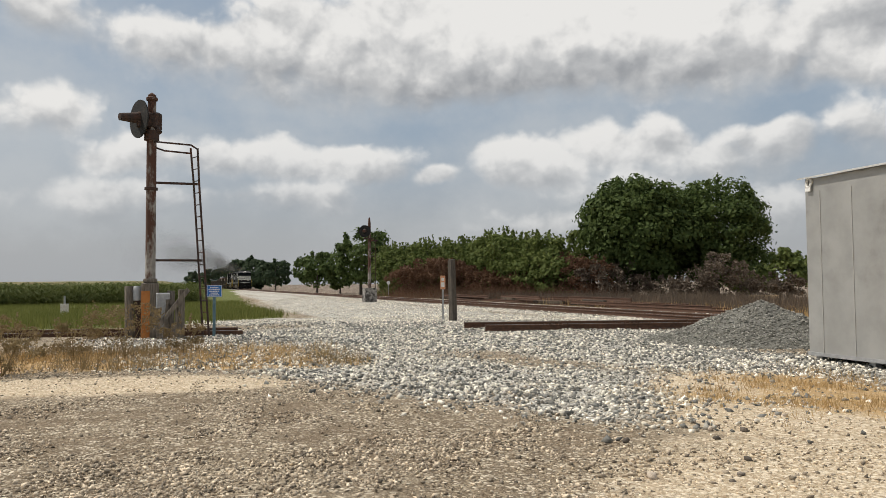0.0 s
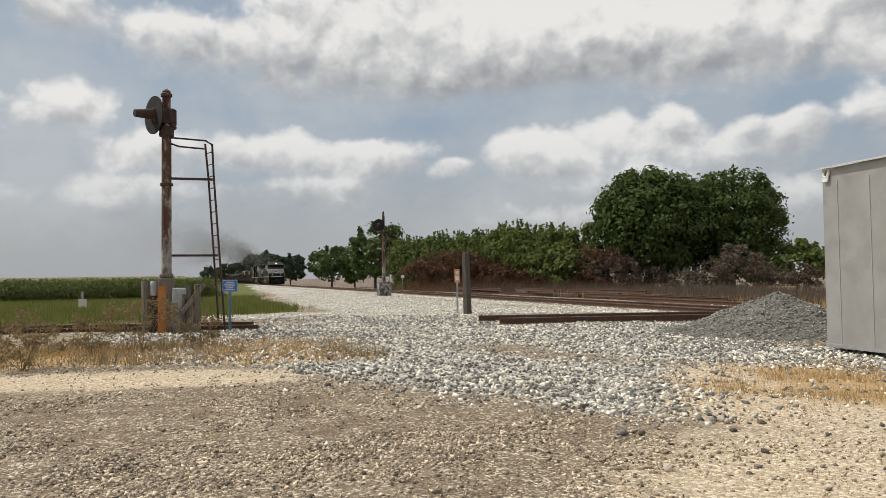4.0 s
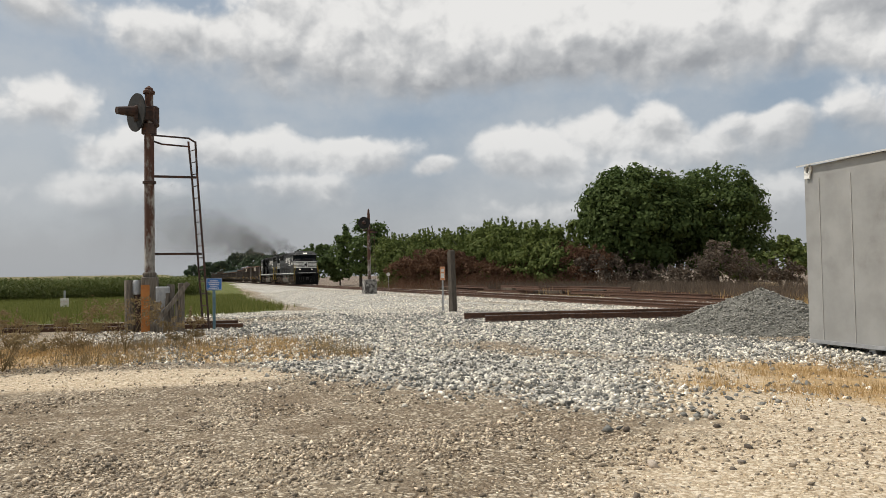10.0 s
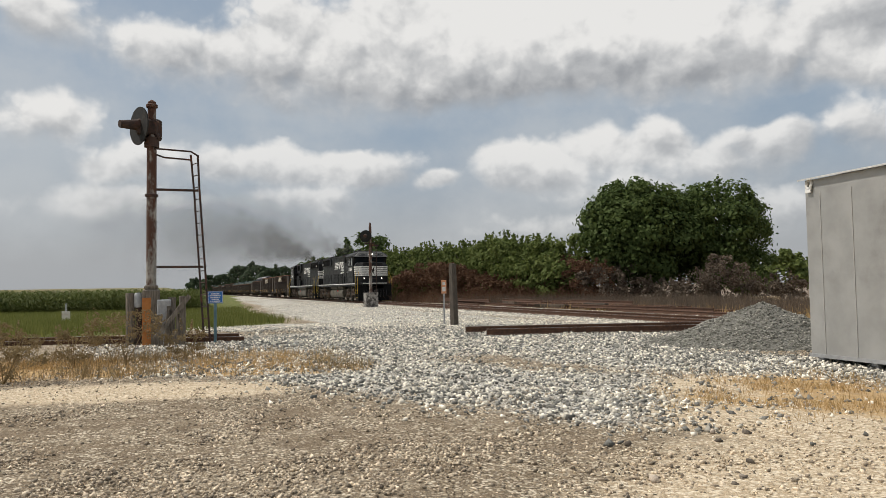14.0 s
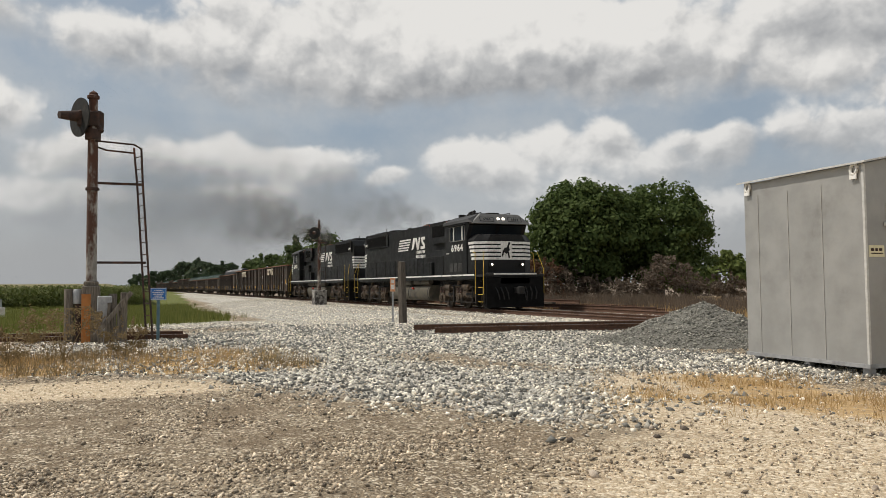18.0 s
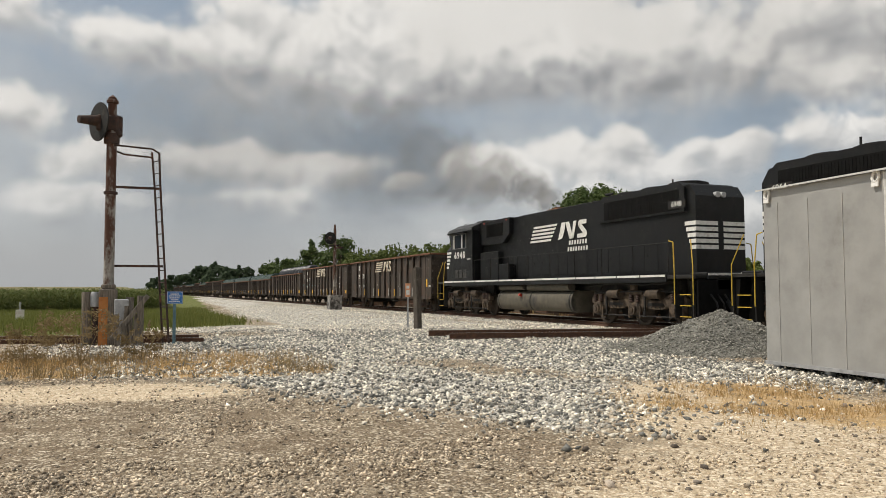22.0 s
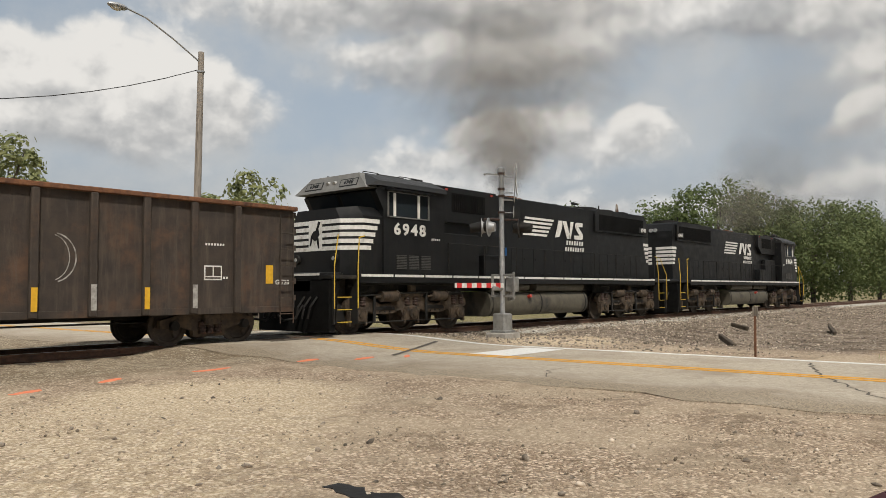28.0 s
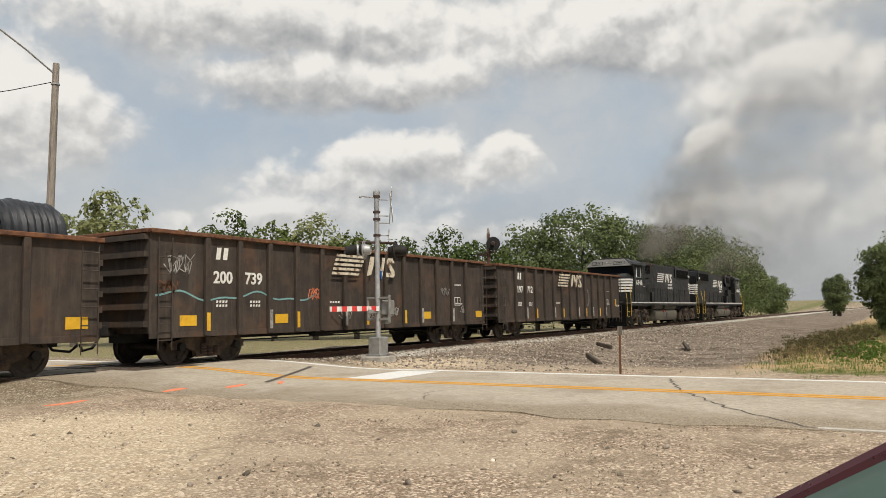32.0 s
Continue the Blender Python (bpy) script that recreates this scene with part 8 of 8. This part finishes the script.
ps, sz = put(fan(52000, 3.4, 12, -98, 42, lambda x, y: (0.1 + 0.9 * smooth(-0.15, 0.35, noise.noise((x * 0.7, y * 0.7, 43)))) * (1 - 0.6 * zones(x, y)[2]) * off_road(x, y), 1.0), 0.005, 0.018, 2.6)
stones("pebbles", "tan and grey loose pebbles on the lot", ps, sz, STONE_LOT, 8)
ps, sz = put(fan(420, 3.4, 12, -98, 60, lambda x, y: off_road(x, y), 1.0), 0.018, 0.04, 2.0)
stones("clods", "dark brown clods and larger stones on the lot", ps, sz, STONE_BROWN, 20)
ps, sz = put(fan(30000, 5.0, 26, 32, 100, lambda x, y: min(1, zones(x, y)[1] * 1.3) * off_road(x, y), 0.8), 0.014, 0.045)
stones("dark_ballast", "blue grey and dark crushed stone among the limestone", ps, sz, STONE_DARK, 8)
ps, sz = [], []
for _ in range(24000):
    a, r = random.uniform(0, 6.28), random.random() ** 0.5
    x, y = PILE[0] + 3.2 * r * math.cos(a), PILE[1] + 3.2 * r * math.sin(a)
    z = heap(x, y)
    if z > 0.0 or random.random() < 0.12:
        s = random.uniform(0.012, 0.034)
        ps.append((x, y, lie(x, y) + z + s * 0.25)), sz.append(s)
stones("heap_stones", "dark grey crushed stones on the heap", ps, sz, STONE_HEAP, 8)
ps, sz = [], []
for _ in range(20000):
    x, y = random.uniform(15.6, 60), random.uniform(4.0, 15.3)
    if random.random() < smooth(3.0, 10.5, y):
        s = random.uniform(0.018, 0.05)
        ps.append((x, y, lie(x, y) + s * 0.2)), sz.append(s)
stones("bank_ballast", "brown grey ballast on the bank", ps, sz, STONE_BROWN, 8)
ps, sz = [], []
for _ in range(10000):
    x, y = random.uniform(-60, 1.0), random.choice((-1, 1)) * random.uniform(0.0, 2.8)
    if abs(abs(y) - 0.75) > 0.1:
        s = random.uniform(0.02, 0.045)
        ps.append((x, y + TRACK_Y, lie(x, y + TRACK_Y) + s * 0.1)), sz.append(s)
more = [(x, y) for x, y in ((random.uniform(-75, -22), TRACK_Y + random.uniform(-10.5, 3.5)) for _ in range(17000)) if zones(x, y)[0] < 0.3]
qs, qz = put(more, 0.018, 0.045)
stones("far_ballast", "pale ballast shoulder along the main line", qs, qz, STONE_PALE, 8)
stones("track_ballast", "pale ballast between the ties", ps, sz, STONE_PALE, 8)


# ---- exhaust smoke: soft dark puffs that roll and trail behind each stack ----
def smoke_mat():
    m = bpy.data.materials.new("thin_dark_smoke")
    m.use_nodes = True
    k = Nodes(m.node_tree)
    uv = k.n("UVMap", uv_map="puff").outputs[0]
    rnd = k.n("ObjectInfo").outputs["Random"]
    shift = k.n("VectorMath", operation="ADD")
    k.link(uv, shift.inputs[0])
    cx = k.n("CombineXYZ")
    k.link(k.math("MULTIPLY", rnd, 37.0), cx.inputs[0]), k.link(k.math("MULTIPLY", rnd, 91.0), cx.inputs[2])
    k.link(cx.outputs[0], shift.inputs[1])
    billow = k.noise(shift.outputs[0], 2.6, 7.0, 0.58, 0.7)
    off = k.n("VectorMath", operation="SUBTRACT")
    k.link(uv, off.inputs[0])
    off.inputs[1].default_value = (0.5, 0.5, 0)
    ln = k.n("VectorMath", operation="LENGTH")
    k.link(off.outputs[0], ln.inputs[0])
    r = ln.outputs["Value"]
    body = k.ramp(k.math("ADD", r, k.math("MULTIPLY", k.math("SUBTRACT", billow, 0.5), 0.85)), 0.48, 0.06)
    rim = k.ramp(r, 0.49, 0.25)
    alpha = k.math("MULTIPLY", k.math("MULTIPLY", body, rim), k.n("Attribute", attribute_name="thick").outputs["Fac"])
    d = k.n("BsdfDiffuse")
    d.inputs[0].default_value = (0.19, 0.176, 0.158, 1)
    mx = k.n("MixShader")
    k.link(alpha, mx.inputs[0]), k.link(k.n("BsdfTransparent").outputs[0], mx.inputs[1]), k.link(d.outputs[0], mx.inputs[2])
    k.link(mx.outputs[0], k.n("OutputMaterial").inputs[0])
    return m


SMOKE = smoke_mat()


def puff(parent, at, r, thick):
    """A dished, lumpy puff of smoke."""
    n, v, uv, f = 8, [], [], []
    for i in range(n + 1):
        for j in range(n + 1):
            a, b = i / n * 2 - 1, j / n * 2 - 1
            v.append((a * r, b * r, 0.35 * r * (1 - min(1, a * a + b * b)) + 0.12 * r * noise.noise((a * 1.7 + r, b * 1.7, at[0]))))
            uv.append((i / n, j / n))
    for i in range(n):
        for j in range(n):
            o = i * (n + 1) + j
            f.append((o, o + n + 1, o + n + 2, o + 1))
    me = bpy.data.meshes.new("smoke_puff")
    me.from_pydata(v, [], f)
    me.uv_layers.new(name="puff").data.foreach_set("uv", [c for q in f for i in q for c in uv[i]])
    me.attributes.new("thick", "FLOAT", "POINT").data.foreach_set("value", [thick] * len(v))
    me.polygons.foreach_set("use_smooth", [True] * len(f))
    me.materials.append(SMOKE)
    return part("smoke_puff", me, None, parent, at=pose(*at))


plumes, puffs = [], []
for mid, seed, load, climb in ((43.38 - LOCO_MID, 1.0, 0.42, 0.42), (LOCO_MID - 0.3, 7.0, 0.85, 0.7)):
    P = thing("exhaust_smoke", "dark grey diesel exhaust smoke drifting behind the stack", "smoke", group="exhaust plumes")
    for b, thick in ((0.3, 0.6), (1.0, 0.62), (2.0, 0.58), (3.4, 0.52), (5.2, 0.42), (7.2, 0.33), (9.6, 0.25), (12.4, 0.18), (15.6, 0.13), (19.5, 0.10), (24.0, 0.07), (30.0, 0.05), (38.0, 0.03)):
        r = 0.75 + 0.56 * b * (1 - 0.012 * b)
        w = 0.14 * b
        at = (-b + w * noise.noise((b, seed, 9)), -0.70 * b + w * noise.noise((b, seed, 0)), 4.7 + climb * b ** 0.68 + w * noise.noise((b, seed, 5)))
        puffs.append((puff(P, at, r, thick * load), at, mid, random.uniform(-12, 12), random.uniform(0, 360)))
    plumes.append((P, mid))


# ---- what moves ----
def train_at(t):
    """Place along the line of the coupling behind the locomotives."""
    return 3.43195596e-4 * t ** 3 - 0.0284355 * t * t + 9.1365592 * t - 229.393


def motions():
    for ob, off, turned in train:
        walk(ob, [(t, pose(train_at(t) + off, TRACK_Y, RAIL_Z, 0, 0, turned)) for t in range(0, 33)])
    for ob, off in plumes:
        walk(ob, [(t, pose(train_at(t) + off, TRACK_Y, RAIL_Z)) for t in range(0, 33)])
    # puffs roll slowly round as they drift past the yard
    for ob, at, off, lean, spin in puffs:
        rows = []
        for t in range(0, 33):
            x, y = train_at(t) + off + at[0], TRACK_Y + at[1]
            rows.append((t, pose(*at) @ Matrix.Rotation(math.atan2(-y, -x), 4, "Z") @ pose(0, 0, 0, 0, 84 + lean, 0) @ pose(0, 0, 0, 0, 0, spin)))
        walk(ob, rows)
    steps = int(32 / 0.07) + 1
    for ob, x, z, r in wheel_sets:
        back = -1 if ob.parent is second else 1
        rows = []
        for i in range(steps + 1):
            t = i * 32 / steps
            rows.append((t, pose(x, 0, z) @ Matrix.Rotation(back * (train_at(t) / r), 4, "Y")))
        walk(ob, rows)


motions()
